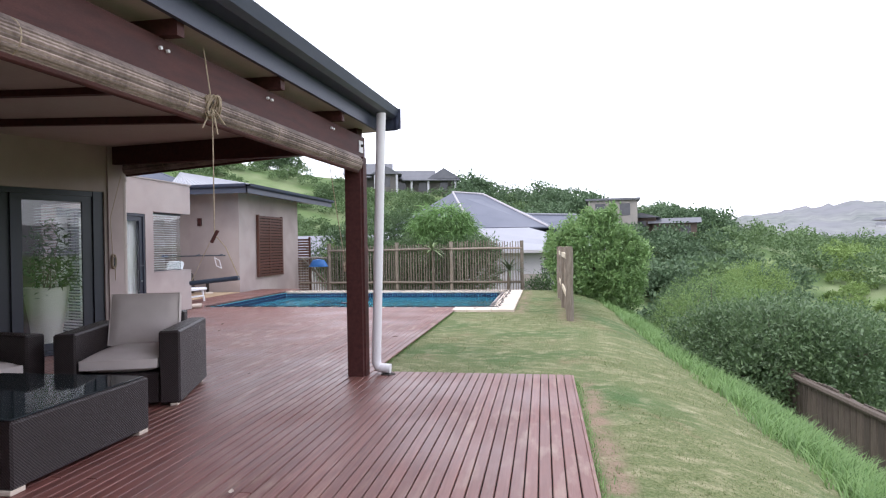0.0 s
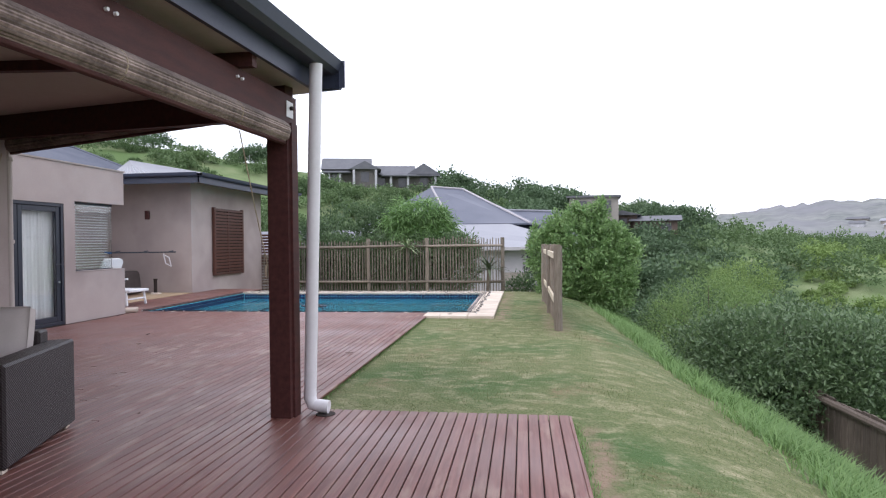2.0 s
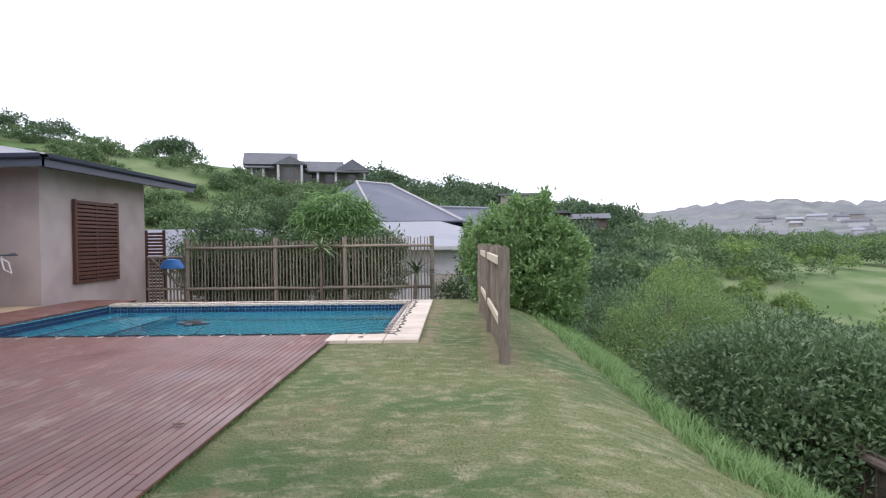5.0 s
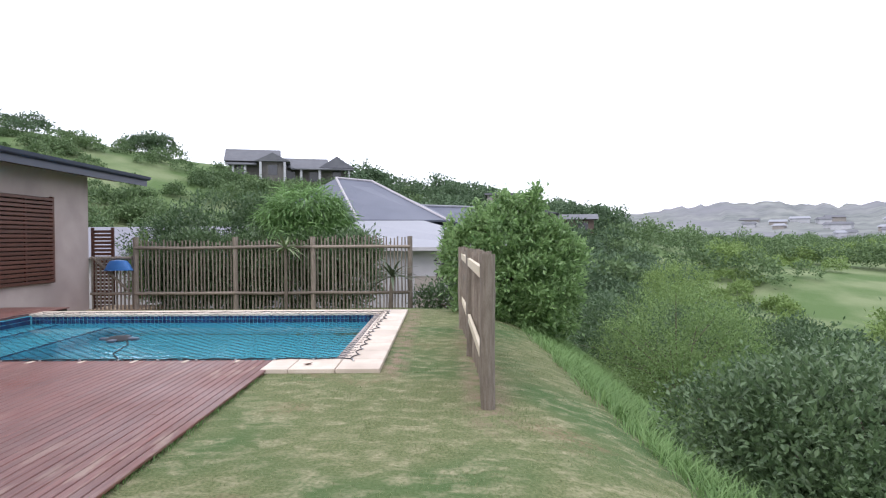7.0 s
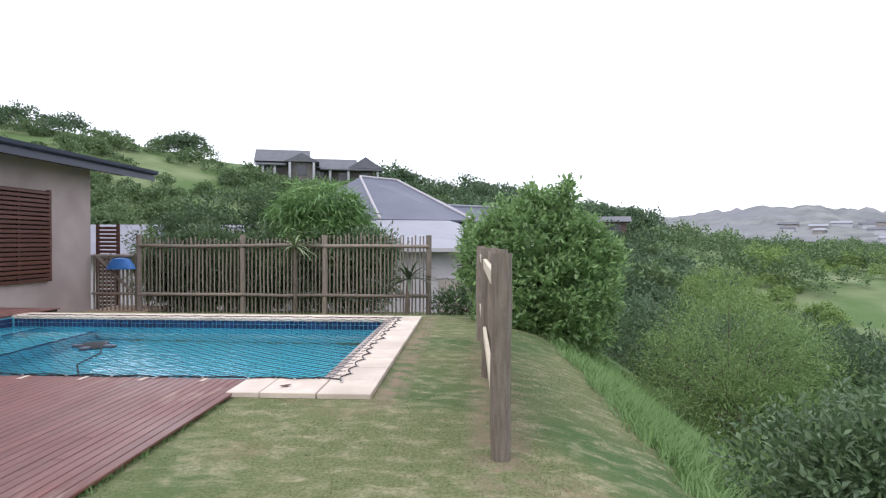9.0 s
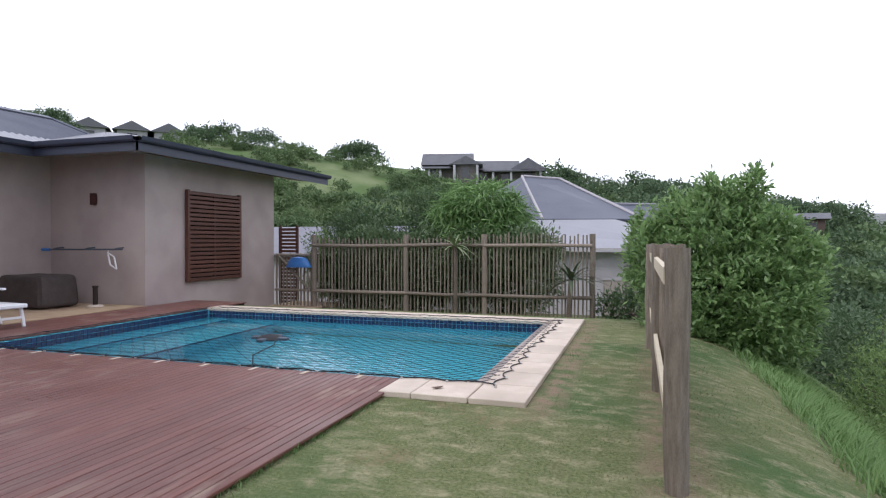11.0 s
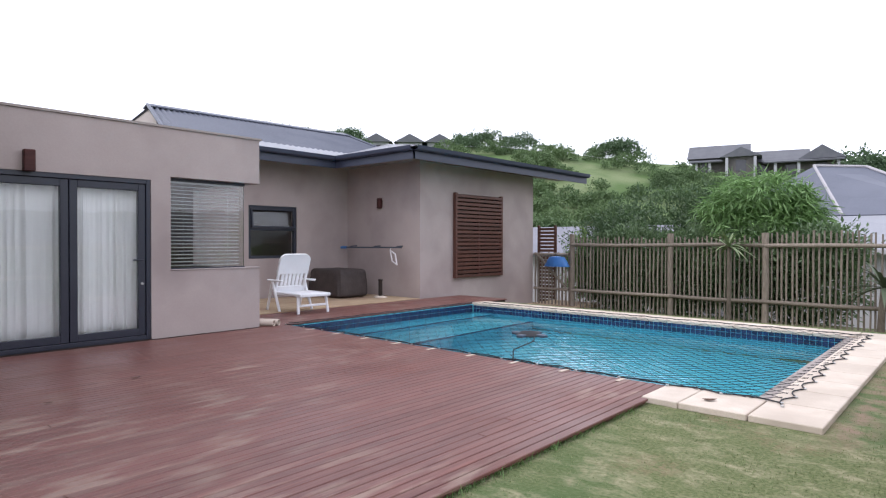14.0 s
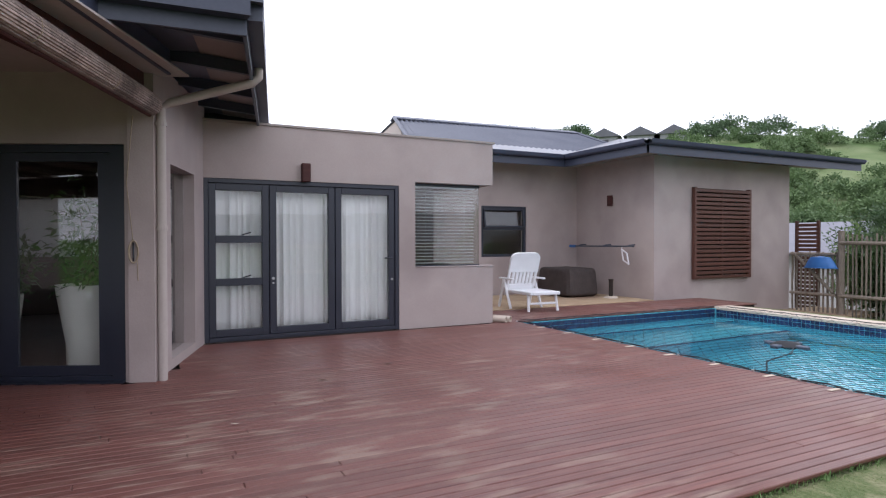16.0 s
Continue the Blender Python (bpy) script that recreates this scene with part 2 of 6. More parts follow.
def lawn_material():
    """Mown grass: green with straw-coloured dry patches, bare soil specks and deeper green drifts."""
    m = bpy.data.materials.new("mown_patchy_lawn")
    m.use_nodes = True
    nt = m.node_tree
    N, L = nt.nodes, nt.links
    b = N["Principled BSDF"]
    co = N.new("ShaderNodeTexCoord").outputs["Object"]
    c = blend(nt, noise_mask(nt, co, 45, 0.35, 0.65, 4), (0.098, 0.122, 0.050), (0.182, 0.196, 0.096))
    c = blend(nt, noise_mask(nt, co, 0.5, 0.48, 0.62, 4), c, (0.074, 0.124, 0.046))
    mp = N.new("ShaderNodeMapping")
    mp.inputs["Scale"].default_value = (0.8, 1.25, 1)
    L.new(co, mp.inputs[0])
    dry = times(nt, noise_mask(nt, mp.outputs[0], 5.6, 0.47, 0.74, 10, 0.5), noise_mask(nt, co, 34, 0.25, 0.60, 4))
    c = blend(nt, dry, c, (0.335, 0.305, 0.195))
    soil = times(nt, noise_mask(nt, co, 1.1, 0.60, 0.74, 8, 0.4), noise_mask(nt, co, 22, 0.35, 0.6, 3))
    c = blend(nt, soil, c, (0.22, 0.155, 0.10))
    xyz = N.new("ShaderNodeSeparateXYZ")
    L.new(co, xyz.inputs[0])

    def band(axis, mid, near, far):
        """One along a line at mid, falling off between near and far from it."""
        s, a, r = N.new("ShaderNodeMath"), N.new("ShaderNodeMath"), N.new("ShaderNodeMapRange")
        s.operation, a.operation = "SUBTRACT", "ABSOLUTE"
        s.inputs[1].default_value = mid
        r.inputs[1].default_value, r.inputs[2].default_value = near, far
        r.inputs[3].default_value, r.inputs[4].default_value = 1, 0
        L.new(xyz.outputs[axis], s.inputs[0])
        L.new(s.outputs[0], a.inputs[0])
        L.new(a.outputs[0], r.inputs[0])
        return r.outputs[0]

    broken = noise_mask(nt, co, 5.5, 0.38, 0.60, 8)
    for mx_, hx_, my_, hy_ in ((0.42, 0.26, 13.2, 3.0), (-0.50, 0.20, 15.2, 3.2), (0.36, 0.14, 3.5, 2.9)):
        worn = times(nt, times(nt, band(0, mx_, 0.04, hx_), band(1, my_, hy_ - 0.6, hy_)), broken)
        c = blend(nt, worn, c, (0.25, 0.185, 0.135))
    # rough valley grass, a fresher green than the mown lawn
    wild = N.new("ShaderNodeMapRange")
    wild.inputs[1].default_value, wild.inputs[2].default_value = 2.0, 7.0
    L.new(xyz.outputs[0], wild.inputs[0])
    fresh = blend(nt, noise_mask(nt, co, 0.8, 0.38, 0.64, 9), (0.060, 0.140, 0.036), (0.180, 0.262, 0.085))
    c = blend(nt, wild.outputs[0], c, fresh)
    upland = N.new("ShaderNodeMapRange")
    upland.inputs[1].default_value, upland.inputs[2].default_value = 23.0, 32.0
    L.new(xyz.outputs[1], upland.inputs[0])
    c = blend(nt, upland.outputs[0], c, blend(nt, noise_mask(nt, co, 0.12, 0.40, 0.62, 8), (0.095, 0.150, 0.055), (0.185, 0.225, 0.115)))
    L.new(c, b.inputs["Base Color"])
    b.inputs["Roughness"].default_value = 0.95
    b.inputs["Specular IOR Level"].default_value = 0.15
    bp = N.new("ShaderNodeBump")
    bp.inputs["Strength"].default_value, bp.inputs["Distance"].default_value = 0.6, 0.02
    L.new(noise_mask(nt, co, 40, 0.2, 0.8, 4), bp.inputs["Height"])
    L.new(bp.outputs[0], b.inputs["Normal"])
    return m


M_PLASTER = material("warm_grey_plaster", (0.385, 0.318, 0.300), (0.44, 0.370, 0.352), 2.2, 0.85, 0.25, 60, c3=(0.32, 0.262, 0.25), big=0.7, lo=0.3, hi=0.7)
M_DECK = deck_material()
M_DARKWOOD = material("dark_brown_timber", (0.050, 0.017, 0.016), (0.084, 0.030, 0.027), 4, 0.62, 0.2, 60, (6, 1, 6), spec=0.25)
M_SHUTTER = material("red_brown_timber", (0.075, 0.028, 0.02), (0.115, 0.045, 0.03), 4, 0.5, 0.15, 60, (8, 1, 8), vary=0.15)
M_FASCIA = material("blue_grey_painted_fascia", (0.034, 0.041, 0.070), (0.044, 0.051, 0.082), 2, 0.42, 0.05, 40)
M_SOFFIT = material("grey_soffit_board", (0.30, 0.26, 0.24), (0.35, 0.30, 0.28), 2, 0.8, 0.05, 30)
M_ALU = material("charcoal_aluminium", (0.017, 0.020, 0.034), (0.021, 0.024, 0.039), 3, 0.38, 0.0, 60)
M_ROOF = material("grey_blue_metal_roof", (0.080, 0.090, 0.128), (0.105, 0.115, 0.155), 1.2, 0.52, 0.03, 14, metal=0.0, c3=(0.12, 0.13, 0.17), big=0.3)
M_ROOF_PALE = material("pale_metal_roof", (0.21, 0.215, 0.25), (0.255, 0.26, 0.295), 1.2, 0.45, 0.03, 14)
M_PVC = material("white_plastic_pipe", (0.66, 0.64, 0.66), (0.72, 0.70, 0.72), 3, 0.4, 0.02, 40)
M_PIPE_TAN = material("wall_coloured_pipe", (0.42, 0.36, 0.33), (0.46, 0.40, 0.37), 3, 0.5, 0.02, 40)
M_COPING = material("cream_concrete_paver", (0.56, 0.47, 0.39), (0.66, 0.57, 0.49), 5, 0.85, 0.25, 90, vary=0.06, c3=(0.50, 0.42, 0.35), big=1.5)
M_POLE = material("weathered_grey_pole", (0.158, 0.126, 0.100), (0.27, 0.228, 0.188), 5, 0.85, 0.5, 50, (9, 9, 1.2), vary=0.2)
M_POLECUT = material("pale_split_pole", (0.55, 0.48, 0.36), (0.66, 0.58, 0.45), 5, 0.8, 0.3, 50, (2, 9, 9))
M_GLASS = glass("window_glass", (0.96, 0.98, 0.98))

# ---- terrain ----
EL_AZ = [-180, -100, -70, -55, -45, -36, -28, -20, -10, -3, 3, 9, 15, 22, 60, 100, 180]
EL_DEG = [0, 3, 8.7, 8.7, 8.7, 8.5, 8.2, 7.1, 5.5, 4.4, 3.4, 1.7, 0.2, -1.5, -3.5, -1, 0]


def smooth01(t):
    t = np.clip(t, 0, 1)
    return t * t * (3 - 2 * t)


def height(x, y):
    """The lie of the land: a level terrace, a bank down to the valley on one side and a hill on the other."""
    x, y = np.asarray(x, float), np.asarray(y, float)
    d = np.clip(x - 0.5, 0, None)
    z = -0.045 - 0.16 * np.minimum(d, 1.5) ** 1.5
    edge = 1.90 - 0.035 * np.clip(y - 4, 0, 12)
    u = 0.35 * np.log1p(np.exp(np.clip((x - edge - 0.25) / 0.35, -30, 30)))
    u = np.where(x - edge > 9, x - edge - 0.25, u)
    z = z - 0.64 * np.minimum(u, 3.2) - 0.20 * np.clip(x - edge - 3.2, 0, 60)
    back = smooth01((y - 18.1) / 3.4)
    z = z - 0.46 * back * smooth01((1.0 - x) / 2.0 + 0.5) - 1.5 * smooth01((y - 22.5) / 6)
    R, az = np.hypot(x, y - 7), np.degrees(np.arctan2(x, y - 7))
    el = np.interp(az, EL_AZ, EL_DEG)
    top = 1.3 + 125 * np.tan(np.radians(el))
    hill = smooth01((R - 44) / 86.0)
    z = z * (1 - hill) + top * hill
    over = np.clip(R - 135, 0, None)
    z = z - np.where(el > 0, 0.16, 0.0) * np.minimum(over, 150)
    und = np.sin(x * 0.11 + 1.3) * np.sin(y * 0.09) * 0.9 + np.sin(x * 0.05) * np.cos(y * 0.043 + 2) * 1.6
    z = z + und * smooth01((R - 40) / 60) * 0.8
    return np.maximum(z, -24)


def spread(fine0, fine1, step, far, grow=1.16):
    """Grid lines: close together between fine0 and fine1, wider and wider out to far."""
    mid = list(np.arange(fine0, fine1 + 1e-6, step))
    up, s, p = [], step, fine1
    while p < far:
        s *= grow
        p += s
        up.append(p)
    dn, s, p = [], step, fine0
    while p > -far:
        s *= grow
        p -= s
        dn.append(p)
    return np.array(dn[::-1] + mid + up)


GX = np.unique(np.round(np.concatenate([spread(-2.1, 8.0, 0.22, 2600, 1.10), [-7.75, -7.7, -1.12, -1.07]]), 3))
GY = np.unique(np.round(np.concatenate([spread(0.0, 26.0, 0.25, 2600, 1.10), [12.92, 12.97, 17.38, 17.43]]), 3))
gx, gy = np.meshgrid(GX, GY)
gz = height(gx, gy)
rng = np.random.default_rng(3)
gz = gz + np.where((gx > -1.8) & (gx < 30), 1, 0) * rng.normal(0, 0.003, gz.shape)
gz = np.where((gx < -2.0) & (gx > -14) & (gy > -6) & (gy < 18.2), np.minimum(gz, -0.25), gz)
gz = np.where((gx < 0.0) & (gx > -14) & (gy > -6) & (gy < 6.05), np.minimum(gz, -0.25), gz)
gz = np.where((gx > -7.72) & (gx < -1.1) & (gy > 12.95) & (gy < 17.4), -2.4, gz)
nx, ny = len(GX), len(GY)
gi = np.arange(nx * ny).reshape(ny, nx)
gfaces = np.stack([gi[:-1, :-1], gi[:-1, 1:], gi[1:, 1:], gi[1:, :-1]], -1).reshape(-1, 4)

M_GRASS = lawn_material()
ground = tagged(new("ground", quick_mesh("ground", np.stack([gx, gy, gz], -1).reshape(-1, 3), gfaces, M_GRASS, True)), "mown green lawn sloping into rough grassy valley", "ground", kind="structure")

# ---- deck ----
PITCH, WIDE = 0.0765, 0.0695
M_GAP = material("dark_under_deck", (0.02, 0.014, 0.012), (0.03, 0.02, 0.016), 6, 0.9)
deck = solid("deck_frame", Geo().box(-7.74, -1.90, -3.0, 12.90, -0.20, -0.03).box(-1.90, 0.17, -3.0, 6.25, -0.20, -0.03).box(-9.15, -7.78, 12.6, 18.6, -0.20, -0.03).prism([(-10.7, -3.0), (-7.75, -3.0), (-7.75, 3.55)], -0.20, -0.03), M_GAP, "red-brown timber deck beside the pool", "deck", kind="structure")
rng = np.random.default_rng(8)

# ---- pool ----
PX0, PX1, PY0, PY1 = -7.70, -1.10, 12.95, 17.40
M_POOLWALL = material("blue_pool_plaster", (0.09, 0.50, 0.64), (0.13, 0.58, 0.72), 3, 0.6, 0.05, 30)
M_TILE = material("dark_blue_mosaic_tile", (0.012, 0.022, 0.075), (0.03, 0.06, 0.16), 30, 0.2, 0.1, 60, vary=0.35)
pool = thing("swimming_pool", "rectangular blue swimming pool with dark tile band", "pool", kind="structure")
shell = Geo()
t = 0.12
shell.box(PX0, PX1, PY0, PY1, -1.75, -1.6)
shell.box(PX0 - t, PX0, PY0 - t, PY1 + t, -1.75, -0.03).box(PX1, PX1 + t, PY0 - t, PY1 + t, -1.75, -0.03)
shell.box(PX0, PX1, PY0 - t, PY0, -1.75, -0.03).box(PX0, PX1, PY1, PY1 + t, -1.75, -0.03)
part("shell", shell, M_POOLWALL, pool)
for w_, z_ in ((0.50, -0.42), (1.45, -0.78)):
    part("step", Geo().cbox(PX0 + 0.012, PX0 + w_, PY0 + 0.012, PY1 - 0.012, -1.6, z_, 0.02), M_POOLWALL, pool, "pale blue step along the pool's end")
    part("nosing", Geo().cbox(PX0 + w_ - 0.05, PX0 + w_ + 0.006, PY0 + 0.014, PY1 - 0.014, z_ - 0.05, z_ + 0.006, 0.004), M_TILE, pool, "dark tiled edge of the step")
M_WATER = bpy.data.materials.new("clear_blue_water")
M_WATER.use_nodes = True
_b = M_WATER.node_tree.nodes["Principled BSDF"]
_b.inputs["Base Color"].default_value = (0.74, 0.97, 1.0, 1)
_b.inputs["Roughness"].default_value, _b.inputs["IOR"].default_value, _b.inputs["Transmission Weight"].default_value = 0.02, 1.33, 1.0
_n, _bp, _tc = M_WATER.node_tree.nodes.new("ShaderNodeTexNoise"), M_WATER.node_tree.nodes.new("ShaderNodeBump"), M_WATER.node_tree.nodes.new("ShaderNodeTexCoord")
_n.inputs["Scale"].default_value, _n.inputs["Detail"].default_value = 5.0, 3
_bp.inputs["Strength"].default_value, _bp.inputs["Distance"].default_value = 0.25, 0.03
M_WATER.node_tree.links.new(_tc.outputs["Object"], _n.inputs[0])
M_WATER.node_tree.links.new(_n.outputs[0], _bp.inputs["Height"])
M_WATER.node_tree.links.new(_bp.outputs[0], _b.inputs["Normal"])
water = part("water", Geo().add([(PX0, PY0, -0.17), (PX1, PY0, -0.17), (PX1, PY1, -0.17), (PX0, PY1, -0.17)], [(0, 1, 2, 3)]), M_WATER, pool)
water.visible_shadow = False

# ---- house: walls ----
XB = -7.79
CN = (-5.86, 7.76)
IC = (-7.79, 8.36)
wall_bay = Geo()
wall_bay.box(XB - 0.22, XB, 8.30, 8.36, 0, 2.73)
wall_bay.box(XB - 0.22, XB, 8.36, 10.95, 2.04, 2.73)
wall_bay.box(XB - 0.22, XB, 10.95, 11.20, 0, 2.73)
wall_bay.box(XB - 0.22, XB, 11.20, 12.50, 0, 0.87)
wall_bay.box(XB - 0.22, XB, 11.20, 12.50, 2.10, 2.73)
wall_bay.box(-11.7, XB - 0.22, 12.28, 12.50, 0, 0.87).box(-11.7, XB - 0.22, 12.28, 12.50, 2.10, 2.73)
wall_bay.box(-11.7, -9.4, 12.28, 12.50, 0.87, 2.10)
solid("wall_bay", wall_bay, M_PLASTER, "warm grey plastered wall of the flat-roofed bay", "wall", kind="structure")
solid("parapet_cap", Geo().box(XB - 0.25, XB + 0.02, 8.30, 12.53, 2.732, 2.76).box(-11.7, XB - 0.25, 12.25, 12.53, 2.732, 2.76), M_SOFFIT, "thin metal cap along the parapet", "trim", kind="structure")
solid("bay_ceiling", Geo().box(-11.7, XB - 0.23, 8.4, 12.27, 2.45, 2.6), M_SOFFIT, "flat roof slab over the bay room", "ceiling", kind="structure")

wall_back = Geo()
wall_back.box(-11.92, -11.70, 12.5, 14.62, -0.3, 3.1).box(-11.92, -11.70, 15.85, 17.57, -0.3, 3.1)
wall_back.box(-11.92, -11.70, 14.62, 15.85, -0.3, 0.88).box(-11.92, -11.70, 14.62, 15.85, 2.05, 3.1)
solid("wall_back", wall_back, M_PLASTER, "warm grey plastered back wall with dark window", "wall", kind="structure")
solid("wall_wing_south", Geo().box(-11.70, -9.42, 17.35, 17.57, -0.5, 3.05), M_PLASTER, "warm grey plastered wall under the eaves", "wall", kind="structure")
solid("wall_wing_east", Geo().box(-9.42, -9.20, 17.35, 21.85, -0.7, 3.05), M_PLASTER, "warm grey plastered wall carrying the slatted shutter", "wall", kind="structure")
solid("wall_wing_north", Geo().box(-16.0, -9.42, 21.63, 21.85, -0.7, 3.05), M_PLASTER, "warm grey plastered end wall", "wall", kind="structure")

# near block with the sliding doors, and its return wall to the bay
back_dir = Vector((-0.42, -0.91)).normalized()


def along(d, off=0.0):
    """A point d metres back from the near corner along the sliding-door wall, off metres into the room."""
    p = Vector(CN) + back_dir * d
    n = Vector((back_dir.y, -back_dir.x))
    return (p.x + n.x * off, p.y + n.y * off)


def strip(g, d0, d1, z0, z1, o0=0.0, o1=0.22):
    a, b, c, d = along(d0, o0), along(d1, o0), along(d1, o1), along(d0, o1)
    g.hexa([(*b, z0), (*a, z0), (*d, z0), (*c, z0), (*b, z1), (*a, z1), (*d, z1), (*c, z1)])
    return g


DOOR0, DOOR1, DOORTOP = 0.26, 5.29, 2.13
g = Geo()
strip(g, 0, DOOR0, 0, 2.9)
strip(g, DOOR0, DOOR1, DOORTOP, 2.9)
strip(g, DOOR1, 12, 0, 2.9)
solid("wall_living", g, M_PLASTER, "grey-brown plastered wall round the sliding doors", "wall", kind="structure")
rw = Vector((IC[0] - CN[0], IC[1] - CN[1])).normalized()
rn = Vector((rw.y, -rw.x))
g = Geo()


def ret(g, d0, d1, z0, z1, o0=0.0, o1=0.22):
    pts = [Vector(CN) + rw * d + rn * o for d, o in ((d0, o0), (d1, o0), (d1, o1), (d0, o1))]
    lo = [(p.x, p.y, z0) for p in pts]
    hi = [(p.x, p.y, z1) for p in pts]
    return g.hexa(lo + hi)


RL = (Vector(IC) - Vector(CN)).length
ret(g, 0.0, 0.55, 0, 2.9, 0.0, -0.22)
ret(g, 0.55, 1.55, 2.02, 2.9, 0.0, -0.22)
ret(g, 0.55, 1.55, 0, 0.1, 0.0, -0.22)
ret(g, 1.55, RL + 0.1, 0, 2.9, 0.0, -0.22)
solid("wall_return", g, M_PLASTER, "grey-brown plastered return wall with narrow recess", "wall", kind="structure")

# ---- roofs ----


def gutter(name, pts, z0, z1, out, label):
    """A fascia board with a rounded gutter in front, along points in plan; out is the side of the gutter."""
    t = thing(name, label, "fascia", kind="structure")
    f, gt = Geo(), Geo()
    for (a, b) in zip(pts[:-1], pts[1:]):
        a, b = Vector(a), Vector(b)
        d = (b - a).normalized()
        n = Vector((d.y, -d.x)) * out
        q = [a, b, b - n * 0.03, a - n * 0.03]
        f.hexa([(p.x, p.y, z0) for p in q] + [(p.x, p.y, z1) for p in q])
        prof = [(0.0, z1 - 0.10), (0.07, z1 - 0.10), (0.10, z1 - 0.07), (0.115, z1), (0.105, z1), (0.09, z1 - 0.06), (0.065, z1 - 0.085), (0.0, z1 - 0.085)]
        vs = [(a.x + n.x * (o + 0.004), a.y + n.y * (o + 0.004), z + 0.02) for o, z in prof] + [(b.x + n.x * (o + 0.004), b.y + n.y * (o + 0.004), z + 0.02) for o, z in prof]
        k = len(prof)
        gt.add(vs, [(i, (i + 1) % k, k + (i + 1) % k, k + i) for i in range(k)] + [tuple(range(k)), tuple(range(k, 2 * k))[::-1]])
    part("board", f, M_FASCIA, t)
    part("gutter", gt, M_FASCIA, t, "dark blue-grey metal gutter")
    return t


gutter("wing_fascia", [(-10.9, 12.5), (-10.9, 16.35), (-8.4, 16.35), (-8.4, 23.4)], 2.93, 3.17, 1, "dark blue-grey fascia and gutter of the wing")
solid("wing_soffit", Geo().prism([(-11.7, 12.5), (-10.93, 12.5), (-10.93, 16.38), (-8.43, 16.38), (-8.43, 23.3), (-9.3, 23.3), (-9.3, 17.4), (-11.7, 17.4)], 3.06, 3.09), M_SOFFIT, "grey boarded soffit under the eaves", "ceiling", kind="structure")


def corrugated(name, quad, waves, amp, mat, label, thick=0.01):
    """A ribbed metal sheet over the quad a, b, c, d (a-b along the eave, d-c along the ridge)."""
    a, b, c, d = [Vector(p) for p in quad]
    nrm = (b - a).cross(d - a).normalized()
    k = waves * 4
    top, bot = [], []
    for i in range(k + 1):
        s = i / k
        h = nrm * amp * math.sin(2 * math.pi * s * waves)
        bot.append(a.lerp(b, s) + h)
        top.append(d.lerp(c, s) + h)
    g = Geo()
    vs = bot + top + [p - nrm * thick for p in bot] + [p - nrm * thick for p in top]
    n = k + 1
    fs = []
    for i in range(k):
        fs.append((i, i + 1, n + i + 1, n + i))
        fs.append((2 * n + i + 1, 2 * n + i, 3 * n + i, 3 * n + i + 1))
    g.add(vs, fs)
    return solid(name, g, mat, label, "roof", kind="structure", smooth=True)


corrugated("roof_wing_lower", [(-8.3, 16.25, 3.17), (-8.3, 23.5, 3.17), (-12.5, 21.0, 4.02), (-12.5, 19.5, 4.02)], 40, 0.012, M_ROOF_PALE, "pale grey ribbed metal roof of the wing")
corrugated("roof_wing_front", [(-10.8, 16.25, 3.17), (-8.3, 16.25, 3.17), (-12.5, 19.5, 4.02), (-12.5, 19.5, 4.02)], 18, 0.012, M_ROOF_PALE, "pale grey ribbed metal roof hip")
corrugated("roof_low", [(-10.8, 12.3, 3.16), (-10.8, 17.5, 3.16), (-12.6, 19.0, 3.62), (-12.6, 12.3, 3.62)], 40, 0.012, M_ROOF_PALE, "pale grey low-pitched metal roof")
corrugated("roof_main", [(-12.5, 13.2, 3.56), (-12.5, 20.6, 3.56), (-15.0, 19.9, 4.62), (-15.0, 13.9, 4.54)], 46, 0.030, M_ROOF, "blue-grey corrugated main roof")
corrugated("roof_main_back", [(-18.0, 20.6, 3.3), (-18.0, 13.2, 3.3), (-15.0, 13.9, 4.54), (-15.0, 19.9, 4.62)], 30, 0.014, M_ROOF, "blue-grey corrugated main roof, far slope")
solid("ridge_cap", Geo().slab([(-14.79, 13.84, 4.515), (-14.79, 19.96, 4.595), (-15.0, 19.96, 4.682), (-15.0, 13.84, 4.602)], 0.03).slab([(-15.0, 13.84, 4.602), (-15.0, 19.96, 4.682), (-15.22, 19.96, 4.592), (-15.22, 13.84, 4.512)], 0.03).tube([(-12.45, 13.15, 3.56), (-14.98, 13.86, 4.56)], 0.045, 6).tube([(-14.98, 19.95, 4.64), (-12.45, 20.65, 3.56)], 0.045, 6), M_ROOF, "pale folded ridge and verge capping on the main roof", "trim", kind="structure")
solid("gable_end", Geo().slab([(-12.6, 13.2, 3.3), (-15.0, 13.95, 4.50), (-18.0, 13.2, 3.3)], 0.1), M_SOFFIT, "pale gable end under the roof", "wall", kind="structure")

# ---- veranda: post, beams, roof ----
M_CEIL = material("pale_ceiling_board", (0.42, 0.37, 0.34), (0.47, 0.42, 0.39), 2, 0.8, 0.05, 20)
VB = Vector((-0.055, -1.0, 0)).normalized()
PB = Vector((-1.935, 6.10, 0))


def vp(back, out, z):
    """A point in the veranda: back metres from the post along the long beam, out metres to the lawn side."""
    n = Vector((-VB.y, VB.x, 0))
    return PB + VB * back + n * out + Vector((0, 0, z))


def vbox(g, b0, b1, o0, o1, z0, z1):
    q = [vp(b1, o0, z0), vp(b1, o1, z0), vp(b0, o1, z0), vp(b0, o0, z0)]
    return g.hexa(q + [p + Vector((0, 0, z1 - z0)) for p in q])


